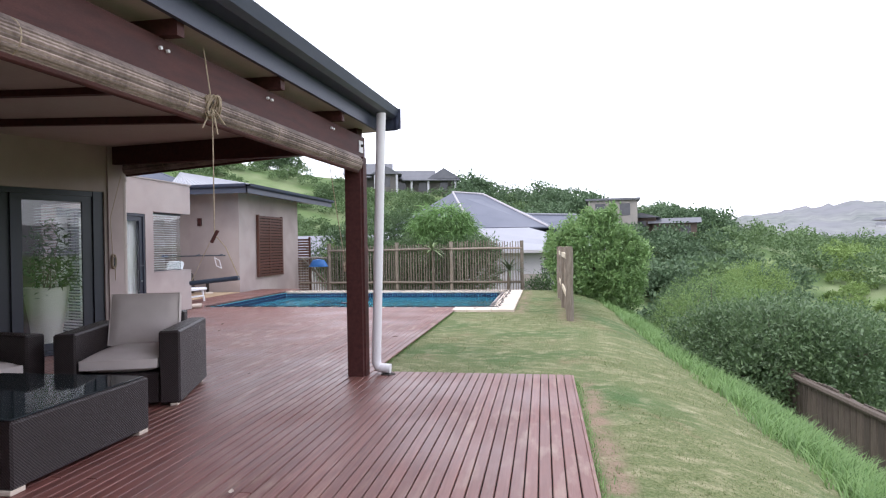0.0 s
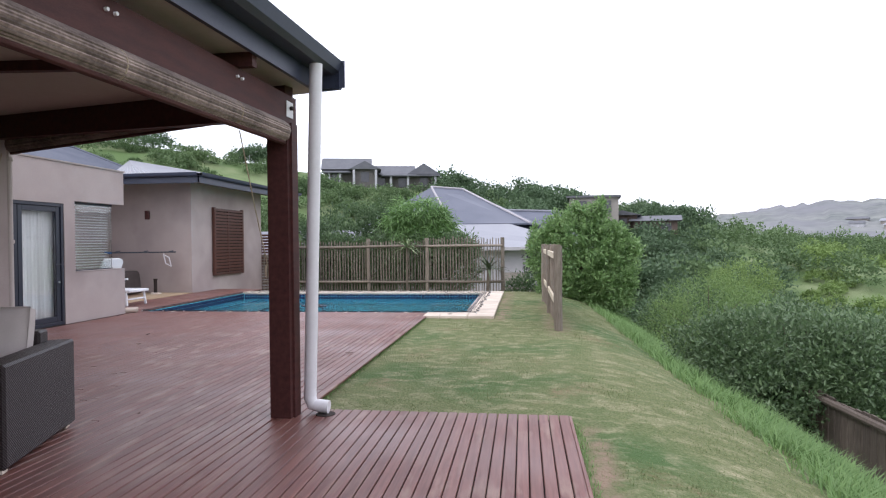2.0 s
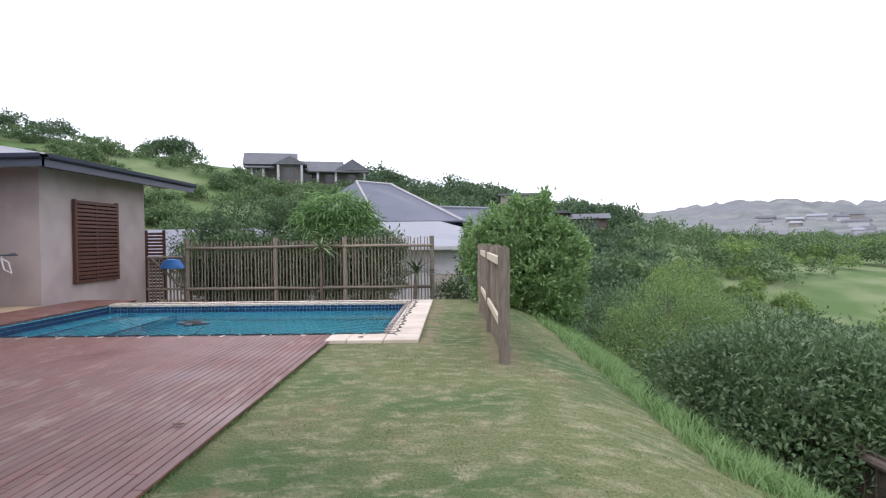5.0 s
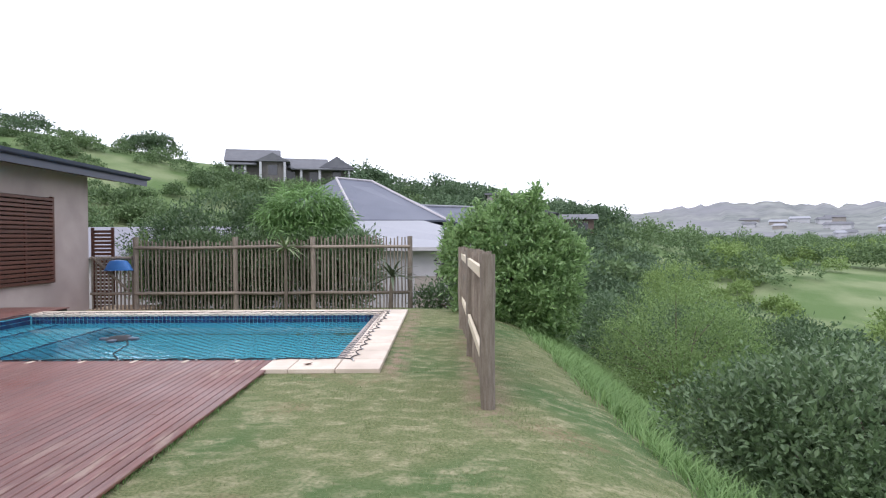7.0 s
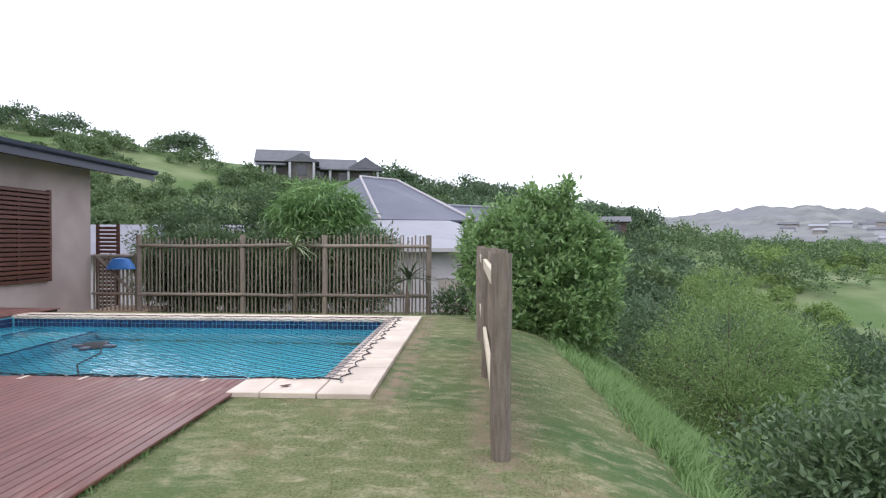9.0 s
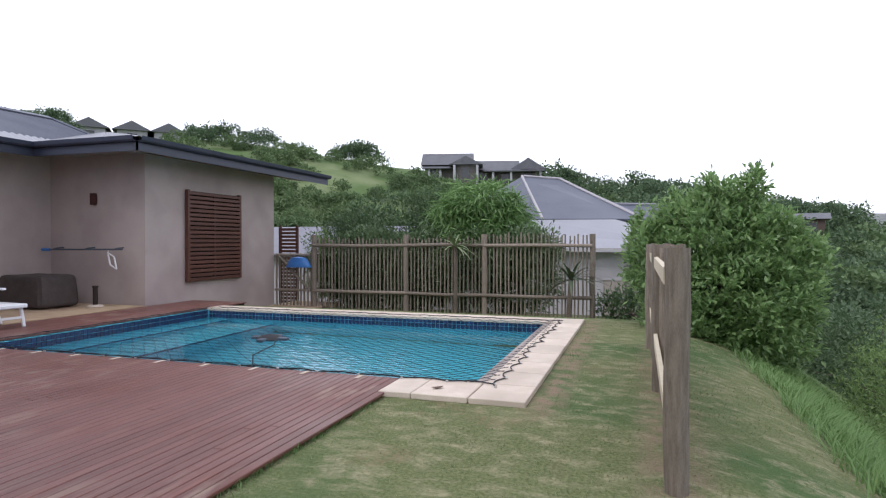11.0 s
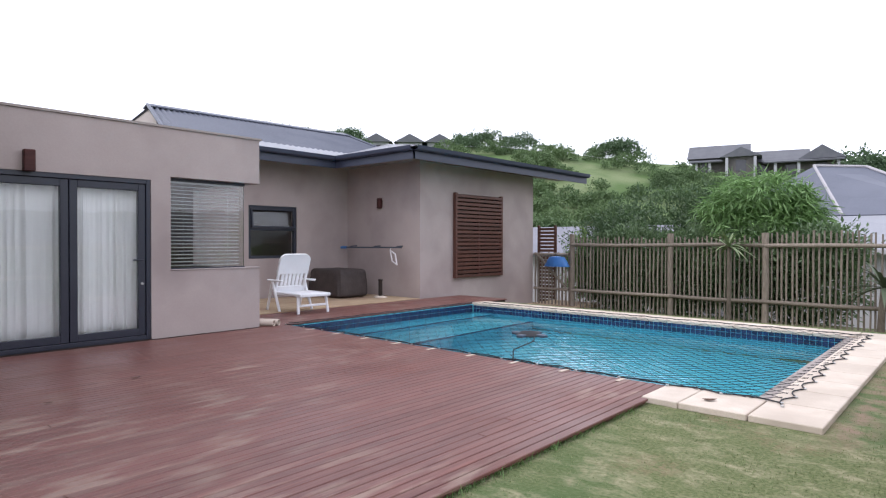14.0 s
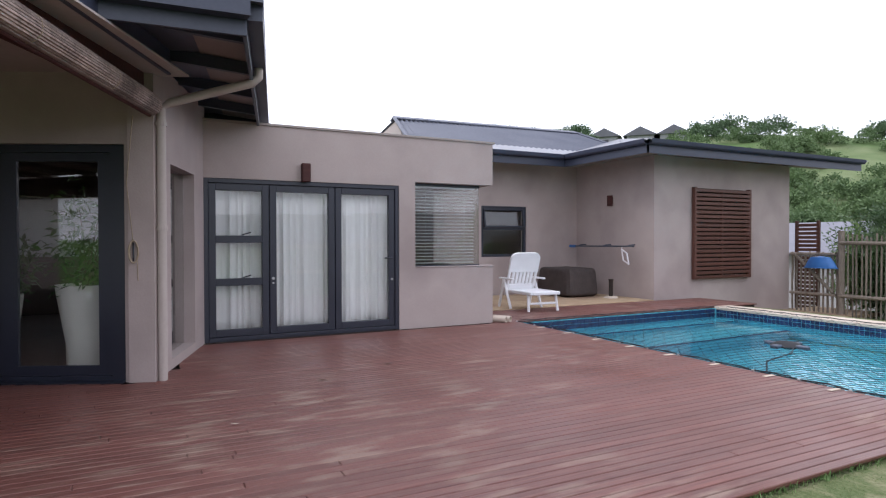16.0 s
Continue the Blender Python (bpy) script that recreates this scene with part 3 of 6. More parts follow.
post = thing("veranda_post", "dark brown timber veranda post with cover slat", "post")
part("shaft", vbox(Geo(), -0.09, 0.09, -0.085, 0.08, 0.0, 2.24), M_DARKWOOD, post)
part("slat", vbox(Geo(), -0.125, -0.097, -0.03, 0.04, 0.55, 1.95), M_DARKWOOD, post)
part("side_slat", vbox(Geo(), -0.05, 0.05, 0.081, 0.10, 0.0, 2.24), M_DARKWOOD, post)
beam = thing("veranda_beam", "dark brown timber eaves beam with bolts", "beam", kind="structure")
part("timber", vbox(Geo(), -0.12, 10.5, -0.06, 0.06, 2.245, 2.46), M_DARKWOOD, beam)
gutter_end = vp(0, 0.36, 0)
# veranda end beam, ceiling, rafters, roof
cross_end = Vector((CN[0] - 0.02, CN[1] - 0.12, 0))
cross_start = PB + Vector((0.02, 0.08, 0))
cd = (cross_end - cross_start).normalized()
cn = Vector((cd.y, -cd.x, 0))


def cbeam(g, s0, s1, o0, o1, zb, zt, rise=0.18):
    """A sloping member along the veranda's end, from the post (0) to the house (1)."""
    out = []
    for zz in (zb, zt):
        for s, o in ((s0, o0), (s1, o0), (s1, o1), (s0, o1)):
            p = cross_start.lerp(cross_end, s) - cn * o * -1
            out.append((p.x, p.y, zz + rise * s))
    return g.hexa(out)


end_beam = thing("veranda_end_beam", "dark brown timber beam from the post to the house", "beam", kind="structure")
part("timber", cbeam(Geo(), 0, 1, -0.04, 0.05, 2.30, 2.56, 0.21), M_DARKWOOD, end_beam)
part("fascia", cbeam(Geo(), -0.072, 1.0, 0.25, 0.28, 2.56, 2.775), M_FASCIA, end_beam, "dark blue-grey verge board")
ceil_g = Geo()
CE = Vector((CN[0] - 0.02, CN[1], 2.78))
CF = Vector((CN[0] - 5.1, CN[1] - 11, 2.78))
ceil_g.slab([vp(-0.3, 0.175, 2.565), vp(10.5, 0.175, 2.565), CF, CE + Vector((0, 0.3, 0))][::-1], 0.015)
solid("veranda_ceiling", ceil_g, M_CEIL, "pale boarded ceiling under the veranda roof", "ceiling", kind="structure")
rf = Geo()
rf.slab([vp(-0.24, 0.33, 2.79), vp(10.5, 0.33, 2.79), CF + Vector((-3, 0, 0.6)), CE + Vector((-2.5, 0.9, 0.55))], 0.02)
solid("veranda_roof", rf, M_ROOF, "blue-grey metal veranda roof", "roof", kind="structure")
for i in range(9):
    b = 0.75 + i * 1.15
    reach = (6.10 - b - 7.76) * 0.4615 - 3.95
    a0, a1 = vp(b, 0.17, 2.461), vp(b, reach, 2.461 + 0.045 * (0.17 - reach))
    d = (a1 - a0).normalized()
    w = VB * 0.03
    q = [a0 - w, a0 + w, a1 + w, a1 - w]
    solid("rafter", Geo().hexa([tuple(p) for p in q] + [tuple(p + Vector((0, 0, 0.095))) for p in q]), M_DARKWOOD, "dark brown timber rafter across the veranda ceiling", "rafter", "veranda rafters")
    for o in (-0.03, 0.03):
        pt = vp(b + o, 0.060, 2.40)
        part("bolt", Geo().cyl(pt, pt + vp(0, 0.016, 0) - vp(0, 0, 0), 0.010, n=8), M_PVC, beam, "small pale bolt")

# front eaves: fascia, gutter with end stop, downpipe
eave = thing("veranda_eaves", "dark blue-grey eaves board and gutter of the veranda", "gutter", kind="structure")
part("fascia", vbox(Geo(), -0.22, 10.5, 0.18, 0.21, 2.53, 2.70), M_FASCIA, eave)
gt = Geo()
prof = [(0.212, 2.665), (0.33, 2.665), (0.375, 2.69), (0.405, 2.765), (0.39, 2.765), (0.36, 2.70), (0.325, 2.68), (0.212, 2.68)]
k = len(prof)
gt.add([vp(-0.24, o, z) for o, z in prof] + [vp(10.5, o, z) for o, z in prof], [(i, (i + 1) % k, k + (i + 1) % k, k + i) for i in range(k)] + [tuple(range(k))[::-1], tuple(range(k, 2 * k))])
part("gutter", gt, M_FASCIA, eave)
part("end_stop", vbox(Geo(), -0.252, -0.242, 0.205, 0.42, 2.56, 2.775), M_FASCIA, eave)
dp = thing("downpipe", "white plastic downpipe standing beside the veranda post", "downpipe")
p0, p1 = vp(0.06, 0.305, 2.67), vp(-0.08, 0.165, 0.12)
part("pipe", Geo().tube([p0, p1], 0.048, 16), M_PVC, dp, smooth=True)
part("shoe", Geo().tube([p1 + Vector((0, 0, 0.05)), p1, p1 + Vector((0.02, 0.0, -0.05)), p1 + Vector((0.07, 0.0, -0.06)), p1 + Vector((0.15, 0, -0.068))], 0.050, 16), M_PVC, dp, smooth=True)
part("drain_mouth", Geo().cyl((p1.x + 0.13, p1.y - 0.02, 0.0005), (p1.x + 0.13, p1.y - 0.02, 0.004), 0.075, n=20), M_GAP, dp, "dark round drain hole")
br = thing("post_bracket", "small pale steel bracket with bolt on the post", "bracket")
part("plate", vbox(Geo(), -0.05, 0.06, 0.061, 0.067, 2.29, 2.41), M_PVC, br)
part("bolt", Geo().cyl(vp(0.0, 0.067, 2.36), vp(0.0, 0.09, 2.36), 0.015), M_GAP, br)

# ---- rolled bamboo blinds ----
M_BAMBOO = material("bamboo_slats", (0.120, 0.086, 0.076), (0.34, 0.262, 0.232), 4, 0.6, 0.2, 40, (1, 1, 1), island=0.4)
M_ROPE = material("natural_fibre_rope", (0.30, 0.23, 0.16), (0.42, 0.34, 0.25), 30, 0.9, 0.3, 90)


def rolled_blind(label, a, b, r):
    """A rolled-up blind of thin slats round a core, with tie cords and a bottom rail."""
    t = thing("rolled_blind", label, "blind")
    a, b = Vector(a), Vector(b)
    d = (b - a).normalized()
    u = d.cross(Vector((0, 0, 1))).normalized()
    w = u.cross(d)
    g = Geo()
    n = 28
    for i in range(n):
        an = 2 * math.pi * i / n
        rr = r * (0.94 + 0.06 * ((i * 7) % 5) / 4)
        c = (math.cos(an) * u + math.sin(an) * w) * rr
        g.cyl(a + c, b + c, 0.0105, n=5)
    part("slats", g, M_BAMBOO, t)
    part("core", Geo().cyl(a, b, r * 0.95, n=16), M_DARKWOOD, t)
    part("bottom_rail", Geo().cyl(a - w * (r + 0.005) - u * 0.02, b - w * (r + 0.005) - u * 0.02, 0.02, n=10), M_DARKWOOD, t)
    L = (b - a).length
    for s in np.arange(0.7, L, 1.05):
        g = Geo()
        c = a + d * float(s)
        g.tube([c + (math.cos(x) * u + math.sin(x) * w) * (r + 0.006) for x in np.linspace(0, 6.2, 20)], 0.004, 5)
        part("tie_cord", g, M_ROPE, t)
    return t


rolled_blind("rolled bamboo blind tied under the veranda beam", vp(0.12, 0.045, 2.165), vp(9.5, 0.045, 2.165), 0.075)
ba, bb = cross_start.lerp(cross_end, 0.10), cross_start.lerp(cross_end, 0.97)
rolled_blind("rolled bamboo blind under the end beam by the house", (ba.x, ba.y + 0.12, 2.47), (bb.x, bb.y + 0.15, 2.46), 0.085)

cord = thing("tied_rope", "thin brown rope from the blind tied to the post", "rope")
ce = Vector((-2.035, 6.04, 1.12))
part("line", Geo().tube([(-2.018, 5.554, 2.10), (-2.03, 5.80, 1.60), tuple(ce)], 0.0045, 6), M_ROPE, cord)
part("knot", Geo().tube([ce + Vector((-0.012, 0.028 * math.cos(a), 0.05 * math.sin(a))) for a in np.linspace(0, 12.5, 30)], 0.006, 5), M_ROPE, cord, "cord wound round a small cleat")

# rope knot, hanging line and perch bar
kn = vp(2.72, 0.135, 2.16)
rope = thing("hanging_rope", "knotted natural rope hanging from the rolled blind", "rope")
g = Geo()
rk = random.Random(5)
for i in range(9):
    an = i * 0.75
    pts = [kn + Vector((0.05 * math.cos(an + s) * math.sin(s * 1.7), 0.05 * math.sin(an + s), 0.06 * math.cos(s * 2 + an))) for s in np.linspace(0, 4, 14)]
    g.tube(pts, 0.005, 5)
for dx, dz in ((-0.04, -0.13), (0.05, -0.10), (0.02, -0.16)):
    g.tube([kn, kn + Vector((dx * 0.4, dx * 0.5, dz * 0.4)), kn + Vector((dx, dx, dz))], 0.005, 5)
part("knot", g, M_ROPE, rope)
part("line_up", Geo().cyl(kn, kn + Vector((-0.05, 0, 0.35)), 0.004, n=6), M_ROPE, rope)
z_bar = 1.13
bl, brr = kn + Vector((-0.16, 0.0, z_bar - kn.z - 0.01)), kn + Vector((0.15, 0.0, z_bar - kn.z + 0.02))
mid = Vector((kn.x, kn.y, 1.41))
part("line", Geo().cyl(kn, mid, 0.004, n=6), M_ROPE, rope)
part("stay", Geo().tube([mid, mid + Vector((0.07, 0, -0.08)), brr], 0.0035, 6).tube([mid + Vector((-0.02, 0, -0.03)), bl], 0.002, 5), M_ROPE, rope)
part("toggle", Geo().cyl(mid + Vector((-0.02, 0, -0.05)), mid + Vector((0.02, 0, 0.02)), 0.011, n=8), M_DARKWOOD, rope, "dark wooden toggle")
M_BLUEBAR = material("blue_grey_bar", (0.045, 0.065, 0.10), (0.07, 0.09, 0.13), 5, 0.5, 0.1)
part("bar", Geo().cyl(bl, brr, 0.014, n=10), M_BLUEBAR, rope, "blue-grey wooden perch bar")

# ---- upper eaves over the return wall ----
E0, E1, E2 = Vector((-4.34, 8.32)), Vector((-9.62, 9.41)), Vector((-4.50, 6.2))
upper = thing("upper_eaves", "dark blue-grey eaves and gutter of the main roof", "eaves", kind="structure")


def run(g, a, b, n, o0, o1, z0, z1):
    q = [a + n * o0, b + n * o0, b + n * o1, a + n * o1]
    return g.hexa([(p.x, p.y, z0) for p in q] + [(p.x, p.y, z1) for p in q])


n1 = Vector((E1.y - E0.y, -(E1.x - E0.x))).normalized()
n2 = Vector((1, 0.07)).normalized()
part("fascia", run(run(Geo(), E0, E1, n1, -0.03, 0.0, 2.72, 2.90), E2, E0, n2, -0.03, 0.0, 2.72, 2.90), M_FASCIA, upper)
part("gutter", run(run(Geo(), E0, E1, n1, 0.004, 0.11, 2.83, 2.95), E2, E0, n2, 0.004, 0.11, 2.83, 2.95), M_FASCIA, upper)
part("soffit", Geo().slab([(E0.x, E0.y, 2.89), (E1.x, E1.y, 2.89), (-9.6, 7.5, 3.2), (CN[0], CN[1], 3.05), (E2.x, E2.y, 2.89)], 0.02), M_SOFFIT, upper, "grey boarding under the eaves")
part("sheet", Geo().slab([(E0.x + 0.1, E0.y + 0.1, 2.955), (E1.x, E1.y + 0.1, 2.955), (-11.5, 5.0, 4.2), (-8.5, 5.0, 4.2), (E2.x + 0.1, E2.y - 4, 2.955)], 0.02), M_ROOF, upper, "blue-grey metal roof sheet")
for i in range(5):
    a = E0.lerp(E1, 0.06 + i * 0.17)
    c = a - n1 * 1.0 + Vector((-0.4, 0)) * 0.4
    d = (c - a).normalized()
    w = Vector((-d.y, d.x)) * 0.028
    q = [a - w, a + w, c + w, c - w]
    part("rafter_end", Geo().hexa([(p.x, p.y, 2.76 + (0.16 if j > 1 else 0)) for j, p in enumerate(q)] + [(p.x, p.y, 2.868 + (0.16 if j > 1 else 0)) for j, p in enumerate(q)]), M_FASCIA, upper)
tp = thing("wall_downpipe", "wall-coloured plastic downpipe clipped to the house corner", "downpipe")
cx, cy = CN[0] - 0.045, CN[1] + 0.065
part("pipe", Geo().tube([(-5.56, 8.625, 2.86), (-5.56, 8.62, 2.75), (-5.58, 8.57, 2.70), (cx + 0.01, cy + 0.08, 2.52), (cx, cy, 2.46), (cx, cy, 0.0)], 0.04, 14), M_PIPE_TAN, tp, smooth=True)
part("clip", Geo().cyl((cx, cy, 1.36), (cx, cy, 1.40), 0.052, n=14), M_PIPE_TAN, tp)
part("clip", Geo().cyl((cx, cy, 2.30), (cx, cy, 2.34), 0.052, n=14), M_PIPE_TAN, tp)

# Unseen wall, added so the sliding-door glass mirrors it instead of sky.
solid("reflection_blocker_wall", Geo().box(-11.0, 1.6, -4.4, -4.2, -0.3, 3.2), M_PLASTER, "unseen plain grey plastered wall added to darken the door glass reflection", "wall", kind="structure")

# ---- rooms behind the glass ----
# The rooms' dimness is put into this dark wall colour.
M_ROOM = material("room_plaster_painted_dim", (0.085, 0.068, 0.058), (0.11, 0.088, 0.075), 2, 0.85, 0.05)
M_TILEFLOOR = material("dark_floor_tile", (0.07, 0.048, 0.038), (0.09, 0.062, 0.05), 3, 0.35, 0.05)
solid("living_floor", Geo().prism([(-12, -3), (-11.0, -3), (CN[0] - 0.25, CN[1] - 0.25), (-7.6, 8.2), (-12, 8.2)], -0.02, 0.02), M_TILEFLOOR, "dark tiled floor of the living room", "floor", kind="structure")
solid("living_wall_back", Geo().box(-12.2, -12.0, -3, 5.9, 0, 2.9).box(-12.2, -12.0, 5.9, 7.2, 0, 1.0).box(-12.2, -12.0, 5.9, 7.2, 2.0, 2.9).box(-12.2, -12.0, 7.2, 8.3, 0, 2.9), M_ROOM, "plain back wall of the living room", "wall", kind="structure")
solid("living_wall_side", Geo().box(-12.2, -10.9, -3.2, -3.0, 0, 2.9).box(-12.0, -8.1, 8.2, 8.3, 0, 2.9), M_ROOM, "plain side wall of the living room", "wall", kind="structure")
solid("living_ceiling", Geo().prism([(-12.2, -3.2), (-11.1, -3.2), (CN[0] - 0.2, CN[1] - 0.2), (-7.75, 8.25), (-12.2, 8.25)], 2.62, 2.68), M_SOFFIT, "pale flat ceiling of the living room", "ceiling", kind="structure")
solid("bay_floor", Geo().box(-11.7, XB - 0.03, 8.38, 12.28, -0.02, 0.02), M_TILEFLOOR, "dark tiled floor of the bay room", "floor", kind="structure")
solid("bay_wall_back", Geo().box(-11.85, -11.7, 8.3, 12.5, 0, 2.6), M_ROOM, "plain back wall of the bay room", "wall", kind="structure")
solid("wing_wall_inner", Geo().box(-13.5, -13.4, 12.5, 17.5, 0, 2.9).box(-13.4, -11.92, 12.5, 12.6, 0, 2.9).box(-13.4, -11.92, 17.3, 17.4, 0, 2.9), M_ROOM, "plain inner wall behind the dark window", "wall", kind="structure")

# ---- bay doors: three leaves in a charcoal frame, white curtains behind ----


def frame_rect(g, x0, x1, y0, y1, z0, z1, w):
    """A rectangular frame in the plane x = const, w wide."""
    g.cbox(x0, x1, y0, y0 + w, z0, z1, 0.004)
    g.cbox(x0, x1, y1 - w, y1, z0, z1, 0.004)
    g.cbox(x0, x1, y0 + w, y1 - w, z1 - w, z1, 0.004)
    g.cbox(x0, x1, y0 + w, y1 - w, z0, z0 + w, 0.004)
    return g


bd = thing("door_1", "charcoal aluminium three-leaf glazed door with closed curtains", "door", kind="structure")
part("door_frame", frame_rect(Geo(), XB - 0.14, XB - 0.01, 8.362, 10.948, 0.005, 2.038, 0.055), M_ALU, bd)
M_CHROME = material("brushed_steel", (0.55, 0.55, 0.56), (0.62, 0.62, 0.63), 20, 0.3, 0.02, metal=1.0)
for i, (y0, y1) in enumerate(((8.42, 9.15), (9.16, 10.02), (10.03, 10.89))):
    g = frame_rect(Geo(), XB - 0.10, XB - 0.03, y0, y1, 0.065, 1.98, 0.085)
    if i == 0:
        g.cbox(XB - 0.10, XB - 0.03, y0 + 0.085, y1 - 0.085, 1.24, 1.33, 0.004).cbox(XB - 0.10, XB - 0.03, y0 + 0.085, y1 - 0.085, 0.70, 0.79, 0.004)
    lf = part("leaf", g, M_ALU, bd)
    for z0, z1 in ((0.15, 1.895),) if i else ((0.15, 0.70), (0.79, 1.24), (1.33, 1.895)):
        pn = part("pane", Geo().box(XB - 0.068, XB - 0.062, y0 + 0.086, y1 - 0.086, z0 + 0.001, z1 - 0.001), M_GLASS, lf)
        pn.visible_shadow = False
    if i == 0:
        for z in (0.80, 1.34):
            part("stay_handle", Geo().tube([(XB - 0.03, y0 + 0.40, z), (XB - 0.01, y0 + 0.40, z), (XB + 0.0, y0 + 0.50, z + 0.03)], 0.008, 6), M_ALU, lf)
    if i == 1:
        part("lock", Geo().cyl((XB - 0.03, y0 + 0.04, 0.78), (XB - 0.01, y0 + 0.04, 0.78), 0.018).cyl((XB - 0.03, y0 + 0.04, 0.72), (XB - 0.01, y0 + 0.04, 0.72), 0.012), M_CHROME, lf)
    if i == 2:
        part("handle", Geo().tube([(XB - 0.03, y1 - 0.05, 1.02), (XB + 0.02, y1 - 0.05, 1.02), (XB + 0.025, y1 - 0.17, 1.02)], 0.011, 8), M_ALU, lf)
        part("lock", Geo().cyl((XB - 0.03, y1 - 0.045, 0.72), (XB - 0.01, y1 - 0.045, 0.72), 0.016), M_CHROME, lf)
M_CURTAIN = material("white_sheer_curtain", (0.84, 0.83, 0.82), (0.89, 0.88, 0.87), 2, 0.9, 0.1, 60)


def curtain(x, y0, y1, z0, z1, seed, label, amp=0.042):
    rr = np.random.default_rng(seed)
    n = int((y1 - y0) / 0.006)
    s = np.linspace(0, 1, n)
    ph = np.cumsum(rr.uniform(0.05, 0.75, n) * (0.75 + 0.55 * np.sin(s * 9 + seed)))
    a = amp * (0.55 + 0.35 * np.sin(s * 17 + seed) + 0.15 * np.sin(s * 43))
    rows = 8
    vs = []
    for j in range(rows):
        k = j / (rows - 1)
        vs.append(np.stack([x + a * np.sin(ph + 0.25 * k) * (1.1 - 0.4 * k) + rr.normal(0, 0.002, n), y0 + s * (y1 - y0) + 0.006 * np.cos(ph), np.full(n, z0 + k * (z1 - z0))], -1))
    V = np.concatenate(vs)
    ii = np.arange(rows * n).reshape(rows, n)
    F = np.stack([ii[:-1, :-1], ii[:-1, 1:], ii[1:, 1:], ii[1:, :-1]], -1).reshape(-1, 4)
    ob = tagged(new("curtain", quick_mesh("curtain", V, F, M_CURTAIN, True)), label, "curtain", "curtains behind the bay doors")
    ob.modifiers.new("thick", "SOLIDIFY").thickness = 0.003
    return ob


curtain(XB - 0.17, 8.42, 9.17, 0.03, 1.99, 3, "closed white sheer curtain hanging behind small panes")
curtain(XB - 0.175, 9.18, 10.03, 0.03, 1.99, 5, "closed white gathered curtain hanging behind the glass door")
curtain(XB - 0.17, 10.04, 10.92, 0.03, 1.99, 9, "closed white gathered curtain hanging behind the last leaf")

# ---- corner window with venetian blind ----
cw = thing("window_1", "frameless corner window with white venetian blind half open", "window", kind="structure")
M_FRAMEG = material("grey_window_frame", (0.10, 0.10, 0.11), (0.13, 0.13, 0.14), 3, 0.45)
g = Geo().box(XB - 0.17, XB - 0.13, 11.201, 12.34, 0.871, 0.90).box(XB - 0.17, XB - 0.13, 11.201, 12.34, 2.06, 2.099).box(XB - 0.17, XB - 0.13, 11.201, 11.235, 0.90, 2.06)
part("window_frame", g, M_ALU, cw)
for geo in (Geo().box(XB - 0.153, XB - 0.147, 11.235, 12.335, 0.90, 2.06), Geo().box(-9.38, XB - 0.155, 12.329, 12.335, 0.872, 2.098)):
    pn = part("pane", geo, M_GLASS, cw)
    pn.visible_shadow = False
part("sill", Geo().cbox(XB - 0.22, XB + 0.012, 11.201, 12.512, 0.872, 0.884, 0.004), M_PLASTER, cw)
M_SLAT = material("white_blind_slat", (0.62, 0.63, 0.64), (0.68, 0.69, 0.70), 4, 0.4)
vb = thing("venetian_blind", "white venetian blind lowered behind the corner window", "blind")
for i in range(23):
    z = 0.93 + i * 0.0485
    m = pose(XB - 0.21, 0, z, 0, 14, 0)
    part("slat", Geo().cbox(-0.024, 0.024, 11.24, 12.28, -0.0012, 0.0012, 0.0008, m), M_SLAT, vb)
part("head_rail", Geo().cbox(XB - 0.235, XB - 0.185, 11.24, 12.29, 2.04, 2.075, 0.004), M_SLAT, vb)
for y in (11.45, 12.1):
    part("ladder_cord", Geo().cyl((XB - 0.185, y, 0.92), (XB - 0.185, y, 2.05), 0.002, n=5), M_SLAT, vb)

# ---- dark window in the back wall ----
w2 = thing("window_2", "charcoal framed dark window with top-hung vent", "window", kind="structure")
g = frame_rect(Geo(), -11.80, -11.72, 14.622, 15.848, 0.882, 2.048, 0.06)
g.cbox(-11.80, -11.72, 14.682, 15.788, 1.50, 1.56, 0.004)
part("window_frame", g, M_ALU, w2)
pn = part("pane", Geo().box(-11.765, -11.759, 14.683, 15.787, 0.942, 1.499), M_GLASS, w2)
pn.visible_shadow = False
vent_pose = pose(-11.735, 0, 1.985, 0, -7, 0)
vent = part("vent_sash", Geo().cbox(-0.01, 0.03, 14.684, 14.724, -0.43, 0, 0.003, vent_pose).cbox(-0.01, 0.03, 15.746, 15.786, -0.43, 0, 0.003, vent_pose)
            .cbox(-0.01, 0.03, 14.724, 15.746, -0.43, -0.39, 0.003, vent_pose).cbox(-0.01, 0.03, 14.724, 15.746, -0.04, 0, 0.003, vent_pose), M_ALU, w2, "charcoal vent sash, slightly open")
pn = part("pane", Geo().cbox(0.006, 0.012, 14.725, 15.745, -0.389, -0.041, 0.001, vent_pose), M_GLASS, vent)
pn.visible_shadow = False

# ---- sliding doors of the living room ----
sd = thing("door_2", "charcoal aluminium glazed sliding doors of the living room", "door", kind="structure")
g = Geo()
strip(g, DOOR0 + 0.002, 0.392, 0.0, DOORTOP - 0.002, 0.03, 0.17)
strip(g, DOOR1 - 0.06, DOOR1 - 0.002, 0.0, DOORTOP - 0.002, 0.04, 0.16)
strip(g, DOOR0 + 0.06, DOOR1 - 0.06, DOORTOP - 0.07, DOORTOP - 0.002, 0.04, 0.16)
strip(g, DOOR0 + 0.06, DOOR1 - 0.06, 0.0, 0.05, 0.04, 0.16)
part("door_frame", g, M_ALU, sd)
ds = np.linspace(0.395, DOOR1 - 0.065, 6)
